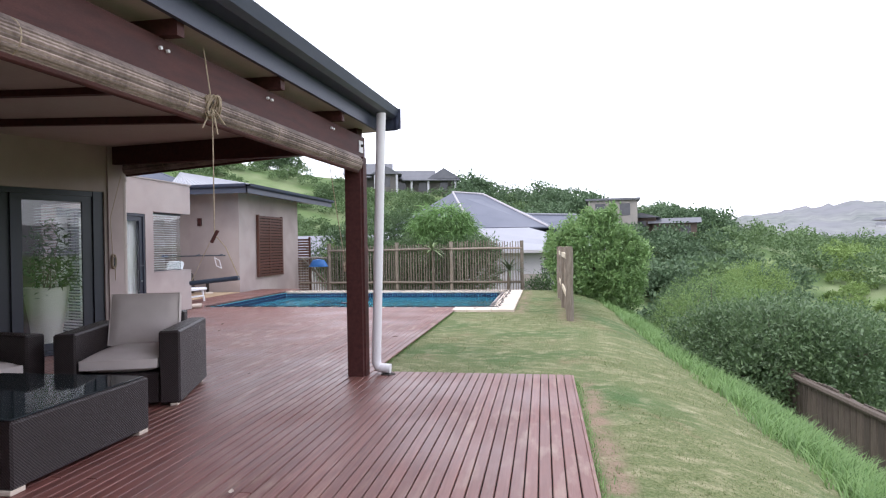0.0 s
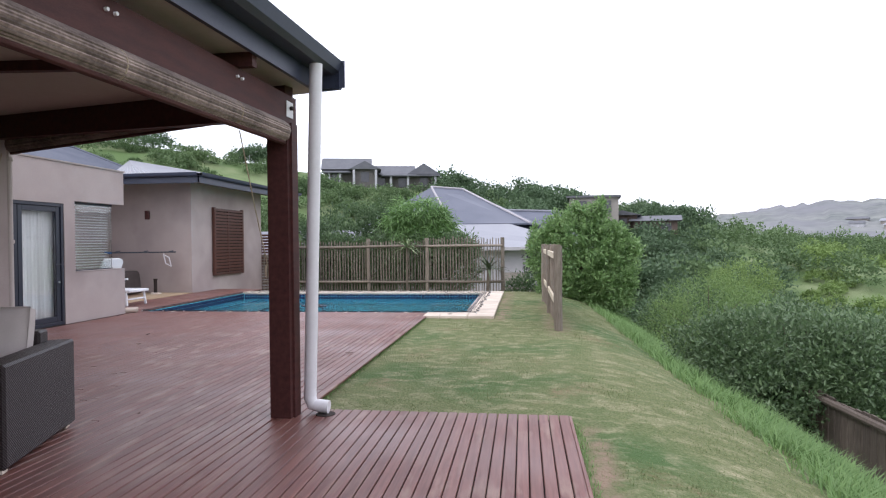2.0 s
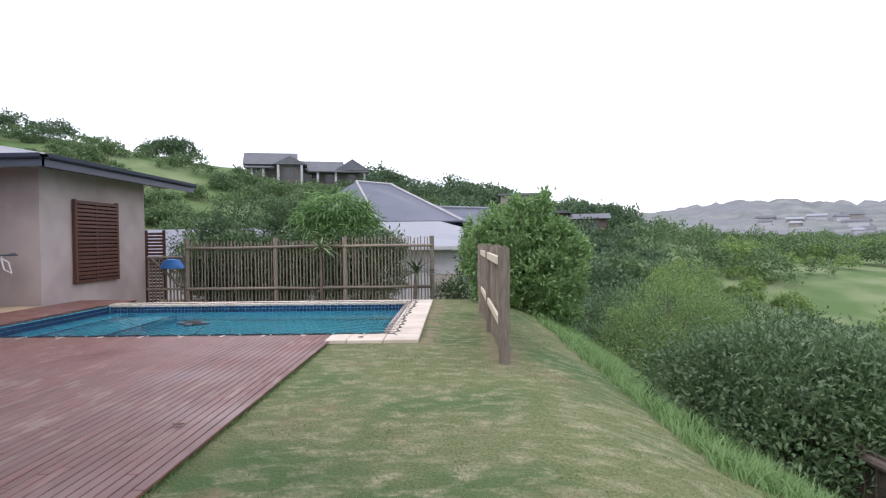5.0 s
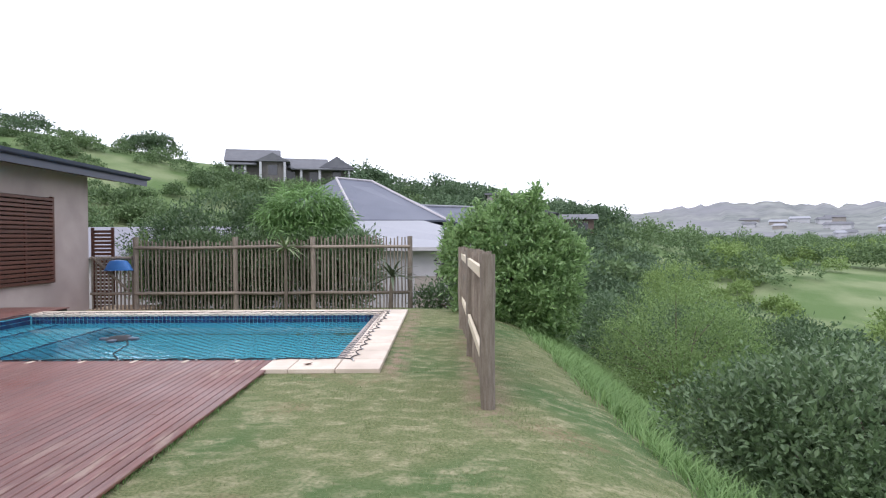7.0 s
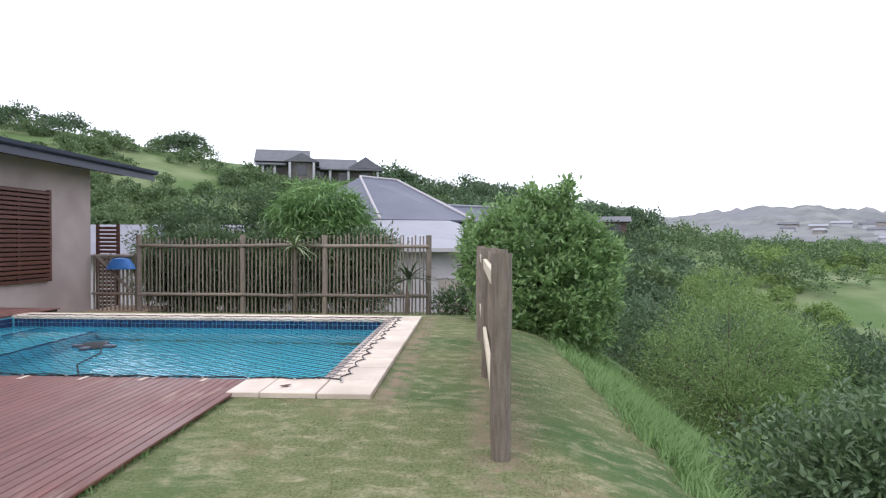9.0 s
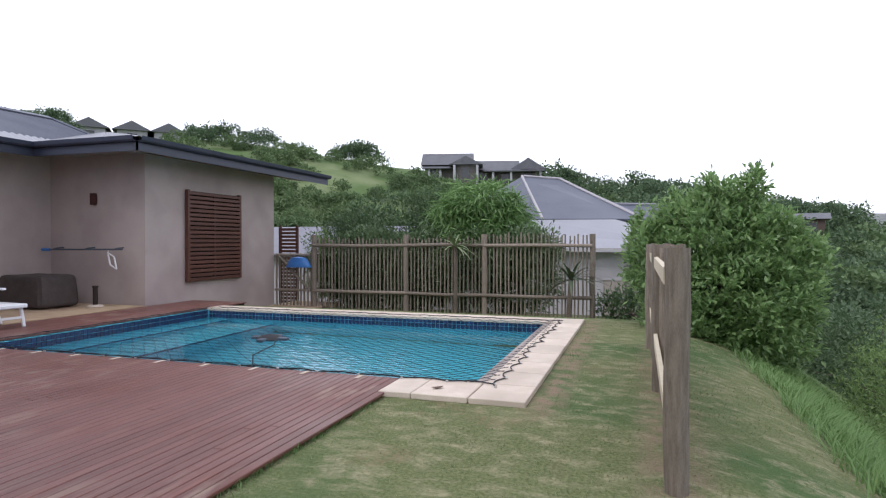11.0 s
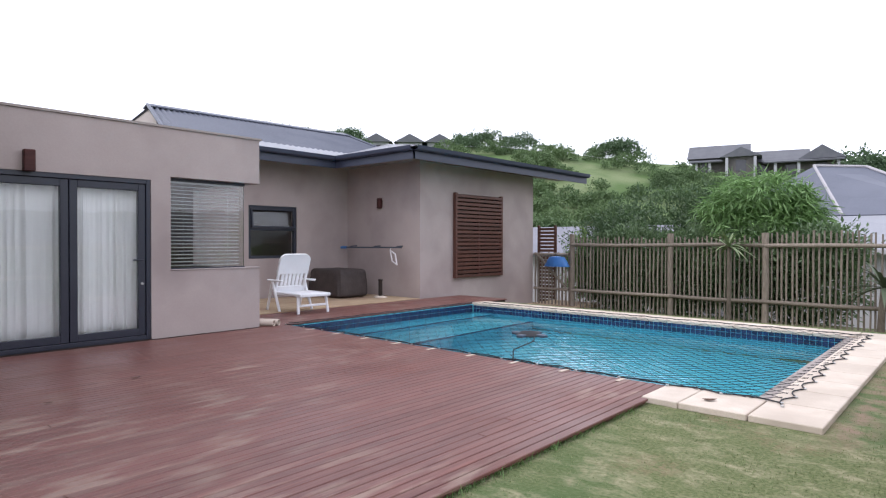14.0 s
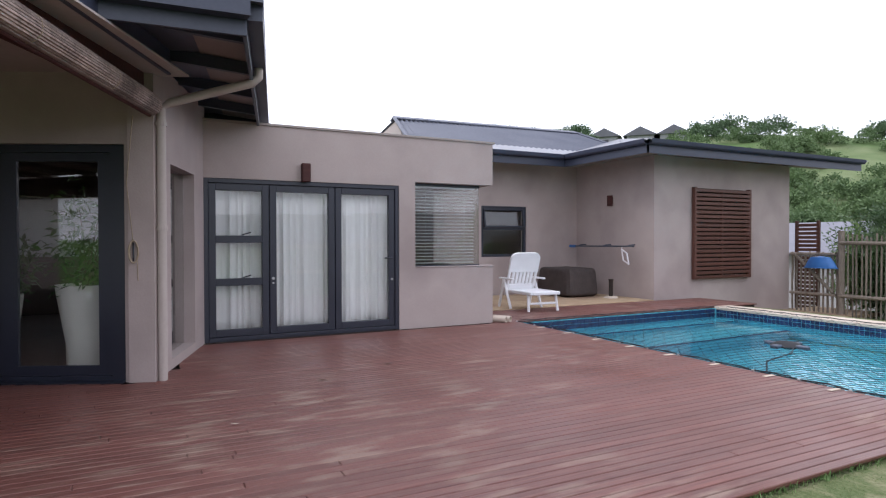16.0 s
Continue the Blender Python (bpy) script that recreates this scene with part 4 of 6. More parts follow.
for i in range(5):
    d0, d1 = float(ds[i]), float(ds[i + 1])
    o = 0.06 if i % 2 == 0 else 0.10
    g = Geo()
    strip(g, d0, d0 + 0.125, 0.052, DOORTOP - 0.072, o, o + 0.04)
    strip(g, d1 - 0.125, d1, 0.052, DOORTOP - 0.072, o, o + 0.04)
    strip(g, d0 + 0.125, d1 - 0.125, 0.052, 0.14, o, o + 0.04)
    strip(g, d0 + 0.125, d1 - 0.125, DOORTOP - 0.15, DOORTOP - 0.072, o, o + 0.04)
    lf = part("leaf", g, M_ALU, sd)
    pn = part("pane", strip(Geo(), d0 + 0.126, d1 - 0.126, 0.141, DOORTOP - 0.151, o + 0.018, o + 0.024), M_GLASS, lf)
    pn.visible_shadow = False
part("track", strip(Geo(), DOOR0, DOOR1, 0.001, 0.012, -0.06, 0.04), M_ALU, sd)
solid("inner_sill", strip(Geo(), DOOR0, DOOR1, 0.021, 0.05, 0.17, 0.45), M_COPING, "pale stone strip inside the sliding doors", "floor", kind="structure")

# potted plants behind the sliding door
M_POT = material("white_glazed_pot", (0.74, 0.72, 0.66), (0.80, 0.78, 0.72), 3, 0.35, 0.02)
M_SOIL = material("dark_potting_soil", (0.04, 0.028, 0.02), (0.06, 0.04, 0.03), 30, 0.95, 0.4)
M_HOUSELEAF = leaf_material("glossy_dark_houseplant_leaf", (0.03, 0.075, 0.02), (0.10, 0.17, 0.05), 0.35, 0.25)

lb_ = thing("venetian_blind", "pale venetian blind lowered in the far room window", "blind")
for i in range(26):
    z = 1.02 + i * 0.038
    part("slat", Geo().cbox(-0.022, 0.022, 5.92, 7.18, -0.001, 0.001, 0.0006, pose(-11.95, 0, z, 0, 74, 0)), M_SLAT, lb_)

rb_ = thing("venetian_blind", "white venetian blind lowered in the narrow side window", "blind")
for i in range(44):
    z = 0.16 + i * 0.042
    g = Geo()
    pa = [Vector(CN) + rw * d for d in (0.50, 1.60)]
    inn = Vector((rw.y, -rw.x))
    inn = inn if inn.y < 0 else -inn
    vs = []
    for p, o, dz in ((pa[0], 0.26, 0.006), (pa[1], 0.26, 0.006), (pa[1], 0.30, -0.008), (pa[0], 0.30, -0.008)):
        q = p + inn * o
        vs.append((q.x, q.y, z + dz))
    g.hexa(vs + [(x_, y_, z_ + 0.002) for x_, y_, z_ in vs])
    part("slat", g, M_SLAT, rb_)
sw = thing("window_3", "narrow fixed window in the return wall", "window", kind="structure")
pn = part("pane", ret(Geo(), 0.552, 1.548, 0.102, 2.018, -0.12, -0.126), M_GLASS, sw)
pn.visible_shadow = False

# ---- plants: leaves as folded blades ----


def leaf_mesh(name, pts, dirs, length, width, mat, seed, fold=0.25, droop=0.0):
    """Many leaves, each a blade of two folded halves from a point outwards."""
    r = np.random.default_rng(seed)
    n = len(pts)
    d = dirs / (np.linalg.norm(dirs, axis=1, keepdims=True) + 1e-9)
    d[:, 2] -= droop
    d /= np.linalg.norm(d, axis=1, keepdims=True) + 1e-9
    up = r.normal(0, 0.5, (n, 3)) + np.array([0, 0, 1.0])
    s = np.cross(d, up)
    s /= np.linalg.norm(s, axis=1, keepdims=True) + 1e-9
    nn = np.cross(s, d)
    L = length * r.uniform(0.65, 1.25, (n, 1))
    W = width * r.uniform(0.7, 1.2, (n, 1))
    a = pts
    b = pts + d * L
    m = pts + d * L * 0.45
    l = m + s * W * 0.5 + nn * W * fold
    q = m - s * W * 0.5 + nn * W * fold
    V = np.stack([a, q, b, l], 1).reshape(-1, 3)
    k = np.arange(n)[:, None] * 4
    F = np.concatenate([k + np.array([[0, 1, 2]]), k + np.array([[0, 2, 3]])], 1).reshape(-1, 3)
    return quick_mesh(name, V, F, mat)


def crown_points(lobes, clusters, per, spread_r, seed, shell=0.55):
    """Leaf points gathered in clusters over the outer part of ellipsoid lobes (x, y, z, rx, ry, rz)."""
    r = np.random.default_rng(seed)
    lob = np.array(lobes, float)
    wgt = lob[:, 3] * lob[:, 4] + lob[:, 3] * lob[:, 5]
    pick = r.choice(len(lob), clusters, p=wgt / wgt.sum())
    v = r.normal(0, 1, (clusters, 3))
    v /= np.linalg.norm(v, axis=1, keepdims=True)
    rad = shell + (1.06 - shell) * r.uniform(0, 1, (clusters, 1)) ** 0.5
    c = lob[pick, :3] + v * rad * lob[pick, 3:]
    keep = np.ones(clusters, bool)
    c, v = c[keep], v[keep]
    p = np.repeat(c, per, 0) + r.normal(0, spread_r, (len(c) * per, 3))
    d = np.repeat(v, per, 0) * 0.7 + r.normal(0, 0.75, (len(c) * per, 3)) + np.array([0, 0, 0.25])
    return p, d, c


M_BARK = material("grey_brown_bark", (0.09, 0.07, 0.055), (0.17, 0.14, 0.11), 12, 0.9, 0.6, 60, (1, 1, 0.3))


def tree(name, label, category, base, lobes, clusters, per, leaf, mat, seed, trunk_r=0.07, spread_r=0.10, droop=0.0, group="", limbs=14, shell=0.5):
    """A tree or shrub: a tapered trunk with limbs to its leaf clusters, and a crown of single leaves."""
    t = thing(name, label, category, base, group)
    p, d, c = crown_points(lobes, clusters, per, spread_r, seed, shell)
    r = random.Random(seed)
    top = max(q[2] for q in lobes)
    mid = Vector((lobes[0][0] * 0.5, lobes[0][1] * 0.5, max(0.15, top * 0.45)))
    g = Geo().tube([(0, 0, -0.15), (0.02, 0.01, mid.z * 0.5), tuple(mid)], [trunk_r * 1.25, trunk_r, trunk_r * 0.75], 9)
    for i in range(limbs):
        e = Vector(c[r.randrange(len(c))])
        h = mid.lerp(e, 0.5) + Vector((r.uniform(-0.1, 0.1), r.uniform(-0.1, 0.1), 0.08))
        s = Vector((0, 0, mid.z * r.uniform(0.45, 1.0)))
        s.x, s.y = mid.x * s.z / mid.z, mid.y * s.z / mid.z
        g.tube([s, h, e], [trunk_r * 0.45, trunk_r * 0.26, trunk_r * 0.08], 5)
    part("trunk", g, M_BARK, t, smooth=True)
    ob = new("crown", leaf_mesh("crown", p, d, leaf[0], leaf[1], mat, seed, droop=droop))
    ob.parent = t
    return t


def pot_plant(at, h, r0, r1, lobes, n, seed, label):
    t = thing("potted_plant", label, "plant", at, "indoor pots")
    part("pot", Geo().lathe([(0.0, 0.0), (r0, 0.0), (r0 * 1.03, h * 0.3), (r1 * 0.97, h * 0.9), (r1, h), (r1 - 0.02, h), (r1 - 0.03, h - 0.06), (0.0, h - 0.06)], 28), M_POT, t, smooth=True)
    part("soil", Geo().cyl((0, 0, h - 0.075), (0, 0, h - 0.05), r1 - 0.035, n=20), M_SOIL, t)
    p, d, c = crown_points(lobes, n, 9, 0.07, seed, 0.3)
    g = Geo()
    r = random.Random(seed)
    for i in range(10):
        e = Vector(c[r.randrange(len(c))])
        g.tube([(r.uniform(-0.05, 0.05), r.uniform(-0.05, 0.05), h - 0.06), (e.x * 0.4, e.y * 0.4, (h + e.z) / 2), e], 0.006, 5)
    part("stems", g, M_BARK, t)
    ob = new("foliage", leaf_mesh("foliage", p, d, 0.11, 0.035, M_HOUSELEAF, seed, droop=0.3))
    ob.parent = t
    return t


pot_plant((-6.60, 7.20, 0.051), 0.80, 0.18, 0.27, [(0.06, 0.05, 1.0, 0.30, 0.30, 0.30), (0.08, 0, 1.35, 0.22, 0.22, 0.3)], 60, 2, "leafy plant in a tall white tapered pot indoors")
pot_plant((-7.15, 6.38, 0.021), 0.72, 0.17, 0.24, [(0, 0, 1.0, 0.38, 0.38, 0.30)], 60, 4, "bushy plant in a tall white pot behind the glass")

# ---- veranda furniture: dark woven armchairs and table ----
M_WICKER = bpy.data.materials.new("dark_brown_wicker")
M_WICKER.use_nodes = True
_N, _L = M_WICKER.node_tree.nodes, M_WICKER.node_tree.links
_b = _N["Principled BSDF"]
_tc = _N.new("ShaderNodeTexCoord")
_w1, _w2 = _N.new("ShaderNodeTexWave"), _N.new("ShaderNodeTexWave")
_w1.bands_direction, _w2.bands_direction = "Z", "DIAGONAL"
_w1.inputs["Scale"].default_value, _w2.inputs["Scale"].default_value = 42, 34
_w1.inputs["Distortion"].default_value = _w2.inputs["Distortion"].default_value = 0.6
_L.new(_tc.outputs["Object"], _w1.inputs[0])
_L.new(_tc.outputs["Object"], _w2.inputs[0])
_mx = _N.new("ShaderNodeMath")
_mx.operation = "MULTIPLY"
_L.new(_w1.outputs["Fac"], _mx.inputs[0])
_L.new(_w2.outputs["Fac"], _mx.inputs[1])
_cr = _N.new("ShaderNodeMix")
_cr.data_type = "RGBA"
_cr.inputs[6].default_value, _cr.inputs[7].default_value = (0.012, 0.008, 0.009, 1), (0.055, 0.034, 0.034, 1)
_L.new(_mx.outputs[0], _cr.inputs[0])
_L.new(_cr.outputs[2], _b.inputs["Base Color"])
_bp = _N.new("ShaderNodeBump")
_bp.inputs["Strength"].default_value, _bp.inputs["Distance"].default_value = 0.8, 0.006
_L.new(_mx.outputs[0], _bp.inputs["Height"])
_L.new(_bp.outputs[0], _b.inputs["Normal"])
_b.inputs["Roughness"].default_value = 0.42
M_CUSHION = material("pale_grey_cushion_cloth", (0.50, 0.44, 0.42), (0.57, 0.51, 0.49), 5, 0.95, 0.2, 200)
M_TABLEGLASS = material("dark_glass_tabletop", (0.016, 0.022, 0.026), (0.02, 0.027, 0.03), 2, 0.06, rvar=0.02)


def cushion(w, d, h, m, puff=0.025):
    """A soft box with rounded, bulging faces."""
    g = Geo()
    n = 12
    ind = {}
    vs, fs = [], []
    for s in (-1, 1):
        for i in range(n + 1):
            for j in range(n + 1):
                u, v = 2 * i / n - 1, 2 * j / n - 1
                e = max(abs(u), abs(v))
                edge = (1 - abs(u) ** 6) * (1 - abs(v) ** 6)
                z = s * (h * 0.5 * (0.55 + 0.45 * edge ** 0.5) + puff * (1 - u * u) * (1 - v * v))
                k = 1 - 0.02 * (abs(u * v)) ** 4
                ind[s, i, j] = len(vs)
                vs.append(m @ Vector((u * w / 2 * k, v * d / 2 * k, z)))
    for i in range(n):
        for j in range(n):
            fs.append((ind[1, i, j], ind[1, i + 1, j], ind[1, i + 1, j + 1], ind[1, i, j + 1]))
            fs.append((ind[-1, i, j + 1], ind[-1, i + 1, j + 1], ind[-1, i + 1, j], ind[-1, i, j]))
    for k in range(n):
        for a, b in (((k, 0), (k + 1, 0)), ((n, k), (n, k + 1)), ((n - k, n), (n - k - 1, n)), ((0, n - k), (0, n - k - 1))):
            fs.append((ind[-1, *a], ind[-1, *b], ind[1, *b], ind[1, *a]))
    return g.add(vs, fs)


def armchair(at, turn, label):
    """Front faces local -y; origin in the middle of the seat on the floor."""
    t = thing("armchair", label, "armchair", at, "veranda lounge set", turn=turn)
    W, D = 0.98, 1.02
    for sx in (-1, 1):
        x0, x1 = (sx * W / 2 - (0.17 if sx > 0 else 0), sx * W / 2 + (0 if sx > 0 else 0.17))
        part("arm", Geo().cbox(x0, x1, -D / 2, D / 2, 0.03, 0.64, 0.015), M_WICKER, t)
    part("seat_base", Geo().cbox(-W / 2 + 0.172, W / 2 - 0.172, -D / 2 + 0.03, D / 2 - 0.15, 0.03, 0.29, 0.012), M_WICKER, t)
    part("backrest", Geo().cbox(-W / 2 + 0.172, W / 2 - 0.172, D / 2 - 0.145, D / 2, 0.03, 0.72, 0.015), M_WICKER, t)
    sc = part("seat_cushion", cushion(W - 0.36, 0.82, 0.14, pose(0, -0.09, 0.37)), M_CUSHION, t, "pale grey seat cushion", True)
    bc = part("back_cushion", cushion(W - 0.37, 0.48, 0.15, pose(0, D / 2 - 0.25, 0.66, 76, 0, 0), 0.03), M_CUSHION, t, "pale grey back cushion with piping", True)
    m = pose(0, D / 2 - 0.25, 0.66, 76, 0, 0)
    w, d = (W - 0.37) / 2, 0.24
    pts = [m @ Vector(p) for p in ((-w, -d, 0.05), (w, -d, 0.05), (w, d, 0.05), (-w, d, 0.05), (-w, -d, 0.05))]
    part("piping", Geo().tube(pts, 0.006, 6), M_CUSHION, bc)
    for sx in (-1, 1):
        for sy in (-1, 1):
            part("foot", Geo().cbox(sx * (W / 2 - 0.06) - 0.03, sx * (W / 2 - 0.06) + 0.03, sy * (D / 2 - 0.06) - 0.03, sy * (D / 2 - 0.06) + 0.03, 0.0, 0.03, 0.004), M_COPING, t)
    return t


CH = 19
ca, sa = math.cos(radians(CH)), math.sin(radians(CH))
fr = Vector((-3.07, 4.74))
ctr = fr + Vector((-ca, -sa)) * 0.49 + Vector((-sa, ca)) * 0.51
armchair((ctr.x, ctr.y, 0), CH, "dark wicker armchair with pale cushions facing the coffee table")
armchair((-4.72, 4.10, 0), 82, "dark wicker armchair with pale cushions by the sliding doors")
ct = thing("coffee_table", "dark wicker coffee table with black glass top", "table", (-3.49, 3.48, 0))
part("body", Geo().cbox(-0.61, 0.61, -0.58, 0.58, 0.03, 0.40, 0.012), M_WICKER, ct)
part("glass_top", Geo().cbox(-0.585, 0.585, -0.555, 0.555, 0.401, 0.412, 0.003), M_TABLEGLASS, ct, "dark glass inset top")
for sx in (-1, 1):
    for sy in (-1, 1):
        part("foot", Geo().cbox(sx * 0.55 - 0.05, sx * 0.55 + 0.05, sy * 0.53 - 0.05, sy * 0.53 + 0.05, 0.0, 0.03, 0.004), M_COPING, ct)

# ---- fittings on the house walls ----
sh = thing("shutter", "red-brown slatted timber shutter fixed to the wall", "shutter")
X0 = -9.2
part("backing", Geo().box(X0, X0 + 0.012, 18.50, 20.28, 0.44, 2.40), M_GAP, sh)
for y0, y1 in ((18.46, 18.53), (20.25, 20.32)):
    part("stile", Geo().cbox(X0 + 0.012, X0 + 0.10, y0, y1, 0.40, 2.42, 0.005), M_SHUTTER, sh)
part("stile", Geo().cbox(X0 + 0.012, X0 + 0.06, 19.36, 19.42, 0.43, 2.38, 0.005), M_SHUTTER, sh)
nsl = 21
for i in range(nsl):
    z = 0.41 + i * (2.0 / nsl)
    part("slat", Geo().cbox(X0 + 0.06, X0 + 0.105, 18.47, 20.31, z, z + 0.068, 0.005), M_SHUTTER, sh)


def wall_lamp(at, n, label):
    t = thing("wall_lamp", label, "lamp", at, "outdoor wall lamps", turn=n)
    part("backplate", Geo().cbox(0.0, 0.012, -0.05, 0.05, -0.08, 0.08, 0.003), M_GAP, t)
    part("body", Geo().cbox(0.012, 0.10, -0.055, 0.055, -0.12, 0.12, 0.008), M_DARKWOOD, t)
    return t


wall_lamp((XB, 9.61, 2.15), 0, "dark brown up-and-down wall lamp above the doors")
wall_lamp((-10.47, 17.35, 2.16), -90, "dark brown up-and-down wall lamp under the eaves")
bar = thing("pull_up_bar", "blue and black exercise bar fixed to the wall", "bar")
M_BLUE = material("blue_plastic", (0.03, 0.14, 0.42), (0.05, 0.19, 0.50), 4, 0.45)
M_STEEL = material("dark_blue_steel_tube", (0.05, 0.06, 0.085), (0.08, 0.09, 0.12), 5, 0.4, 0.0)
YW = 17.35
part("rod", Geo().cyl((-11.55, YW - 0.28, 1.12), (-9.50, YW - 0.28, 1.13), 0.018, n=10), M_STEEL, bar)
for x in (-11.35, -10.5, -9.75):
    part("bracket", Geo().tube([(x, YW, 1.16), (x, YW - 0.15, 1.15), (x, YW - 0.28, 1.12)], 0.014, 8), M_STEEL, bar)
part("grip", Geo().cyl((-11.60, YW - 0.28, 1.12), (-11.40, YW - 0.28, 1.12), 0.032, n=10), M_BLUE, bar, "blue plastic grip")
g = Geo()
sq = [Vector((-9.86, YW - 0.28, 1.06)), Vector((-9.70, YW - 0.28, 0.98)), Vector((-9.64, YW - 0.28, 0.74)), Vector((-9.80, YW - 0.28, 0.82))]
for i in range(4):
    g.cyl(sq[i], sq[(i + 1) % 4], 0.016, n=8)
g.cyl(sq[0], (-9.84, YW - 0.28, 1.12), 0.010, n=6)
part("hanging_frame", g, M_PVC, bar, "white square handle frame")
rc = thing("rope_cleat", "coiled brown cord on a cleat beside the sliding doors", "cleat")
cp = Vector((*along(0.17, -0.03), 1.17))
g = Geo()
for i in range(4):
    g.tube([cp + Vector((0.012 * i - 0.01, 0.03 * math.cos(a) * (1 + 0.1 * i), 0.10 * math.sin(a))) for a in np.linspace(0, 6.28, 18)], 0.006, 5)
part("coil", g, M_ROPE, rc)
part("cleat", Geo().tube([cp + Vector((-0.02, 0, 0.09)), cp + Vector((0.02, 0, 0.05)), cp + Vector((0.02, 0, -0.05)), cp + Vector((-0.02, 0, -0.09))], 0.008, 6), M_ALU, rc)
part("cord", Geo().tube([cp + Vector((0, 0, 0.08)), cp + Vector((0.01, -0.05, 0.6)), (bb.x, bb.y, 2.35)], 0.004, 5), M_ROPE, rc)
part("tail", Geo().tube([cp + Vector((0.01, 0.03, -0.08)), cp + Vector((0.01, 0.035, -0.26))], 0.004, 5), M_ROPE, rc)

# ---- patio behind the pool: paving, lounger, covered grill, pipes ----
M_PAVE = material("sandy_stone_paving", (0.42, 0.30, 0.19), (0.52, 0.39, 0.26), 4, 0.8, 0.3, 60, c3=(0.34, 0.22, 0.15), big=1.2)
solid("patio", Geo().box(-11.68, -9.18, 12.52, 17.33, -0.15, 0.002), M_PAVE, "sandy stone paving under the eaves", "paving", kind="structure")
solid("side_path", Geo().box(-9.19, -7.72, 17.42, 23.0, -0.75, -0.42), M_PAVE, "sandy path down to the gate", "path", kind="structure")

M_WHITEPL = material("white_moulded_plastic", (0.76, 0.76, 0.78), (0.82, 0.82, 0.84), 4, 0.4, 0.03)


def lounger(at, turn):
    """A folding plastic lounger; its foot end points to local +x."""
    t = thing("sun_lounger", "white moulded plastic sun lounger with raised slotted back", "lounger", at, turn=turn)
    W = 0.62
    g = Geo().cbox(-0.05, 0.86, -W / 2, -W / 2 + 0.05, 0.29, 0.35, 0.012).cbox(-0.05, 0.86, W / 2 - 0.05, W / 2, 0.29, 0.35, 0.012)
    g.cbox(0.81, 0.86, -W / 2 + 0.05, W / 2 - 0.05, 0.29, 0.35, 0.012)
    part("seat_frame", g, M_WHITEPL, t)
    g = Geo()
    for i in range(12):
        x = -0.03 + i * 0.07
        part("seat_slat", Geo().cbox(x, x + 0.062, -W / 2 + 0.051, W / 2 - 0.051, 0.31, 0.335, 0.006), M_WHITEPL, t)
    m = pose(-0.04, 0, 0.33, 0, -70, 0)
    g = Geo().cbox(0, 0.36, -W / 2, -W / 2 + 0.05, -0.02, 0.025, 0.01, m).cbox(0, 0.36, W / 2 - 0.05, W / 2, -0.02, 0.025, 0.01, m)
    arc = [(0.36, -W / 2)] + [(0.62 + 0.12 * math.sin(a), -W / 2 + 0.13 - 0.13 * math.cos(a)) for a in np.linspace(0, math.pi / 2, 7)]
    arc += [(x_, -y_) for x_, y_ in reversed(arc)]
    g.slab([m @ Vector((x_, y_, 0.025)) for x_, y_ in arc], 0.045)
    g.cbox(0, 0.12, -W / 2 + 0.05, W / 2 - 0.05, -0.015, 0.02, 0.01, m)
    for i in range(6):
        y = -W / 2 + 0.085 + i * 0.078
        part("back_slat", Geo().cbox(0.12, 0.36, y, y + 0.058, -0.012, 0.015, 0.006, m), M_WHITEPL, t)
    part("backrest", g, M_WHITEPL, t)
    for sy in (-1, 1):
        y = sy * (W / 2 + 0.02)
        part("armrest", Geo().cbox(-0.22, 0.30, y - 0.03, y + 0.03, 0.53, 0.565, 0.012), M_WHITEPL, t)
        part("arm_post", Geo().tube([(-0.06, y, 0.53), (0.06, y, 0.28), (0.20, y, 0.0)], 0.026, 8), M_WHITEPL, t)
        part("leg", Geo().tube([(-0.06, y, 0.53), (-0.14, y, 0.30), (-0.25, y, 0.0)], 0.026, 8), M_WHITEPL, t)
        part("leg", Geo().tube([(0.74, sy * (W / 2 - 0.03), 0.30), (0.78, sy * (W / 2 - 0.01), 0.0)], 0.026, 8), M_WHITEPL, t)
    part("crossbar", Geo().cbox(0.755, 0.785, -W / 2 + 0.04, W / 2 - 0.04, 0.12, 0.16, 0.008), M_WHITEPL, t)
    return t


lounger((-9.40, 14.12, 0.003), -4)
M_COVER = material("dark_brown_cover_cloth", (0.042, 0.032, 0.030), (0.065, 0.05, 0.047), 6, 0.75, 0.5, 30)
g = Geo()
m = pose(-10.95, 16.45, 0.33)
cov = Geo()
NU, NV = 48, 24
rows_ = []
for j in range(NV + 1):
    v_ = -math.pi / 2 + math.pi * j / NV
    for i in range(NU):
        u_ = 2 * math.pi * i / NU
        bend = lambda q, e: math.copysign(abs(q) ** e, q)
        ax_, ay_, az_ = bend(math.cos(v_), 0.22) * bend(math.cos(u_), 0.26), bend(math.cos(v_), 0.22) * bend(math.sin(u_), 0.26), bend(math.sin(v_), 0.22)
        fold_ = 0.014 * math.sin(u_ * 9 + 2 * az_) + 0.010 * math.sin(u_ * 17)
        k_ = 1.03 - 0.06 * az_ + fold_
        rows_.append(m @ Vector((ax_ * 0.58 * k_, ay_ * 0.41 * k_, az_ * 0.315 + (0.018 * math.sin(3 * ax_ + 1.3) * math.cos(2.5 * ay_) if az_ > 0.5 else 0.0))))
cov.add(rows_, [(j * NU + i, j * NU + (i + 1) % NU, (j + 1) * NU + (i + 1) % NU, (j + 1) * NU + i) for j in range(NV) for i in range(NU)])
solid("covered_grill", cov, M_COVER, "low dark brown fabric cover over a grill", "grill cover", smooth=True)
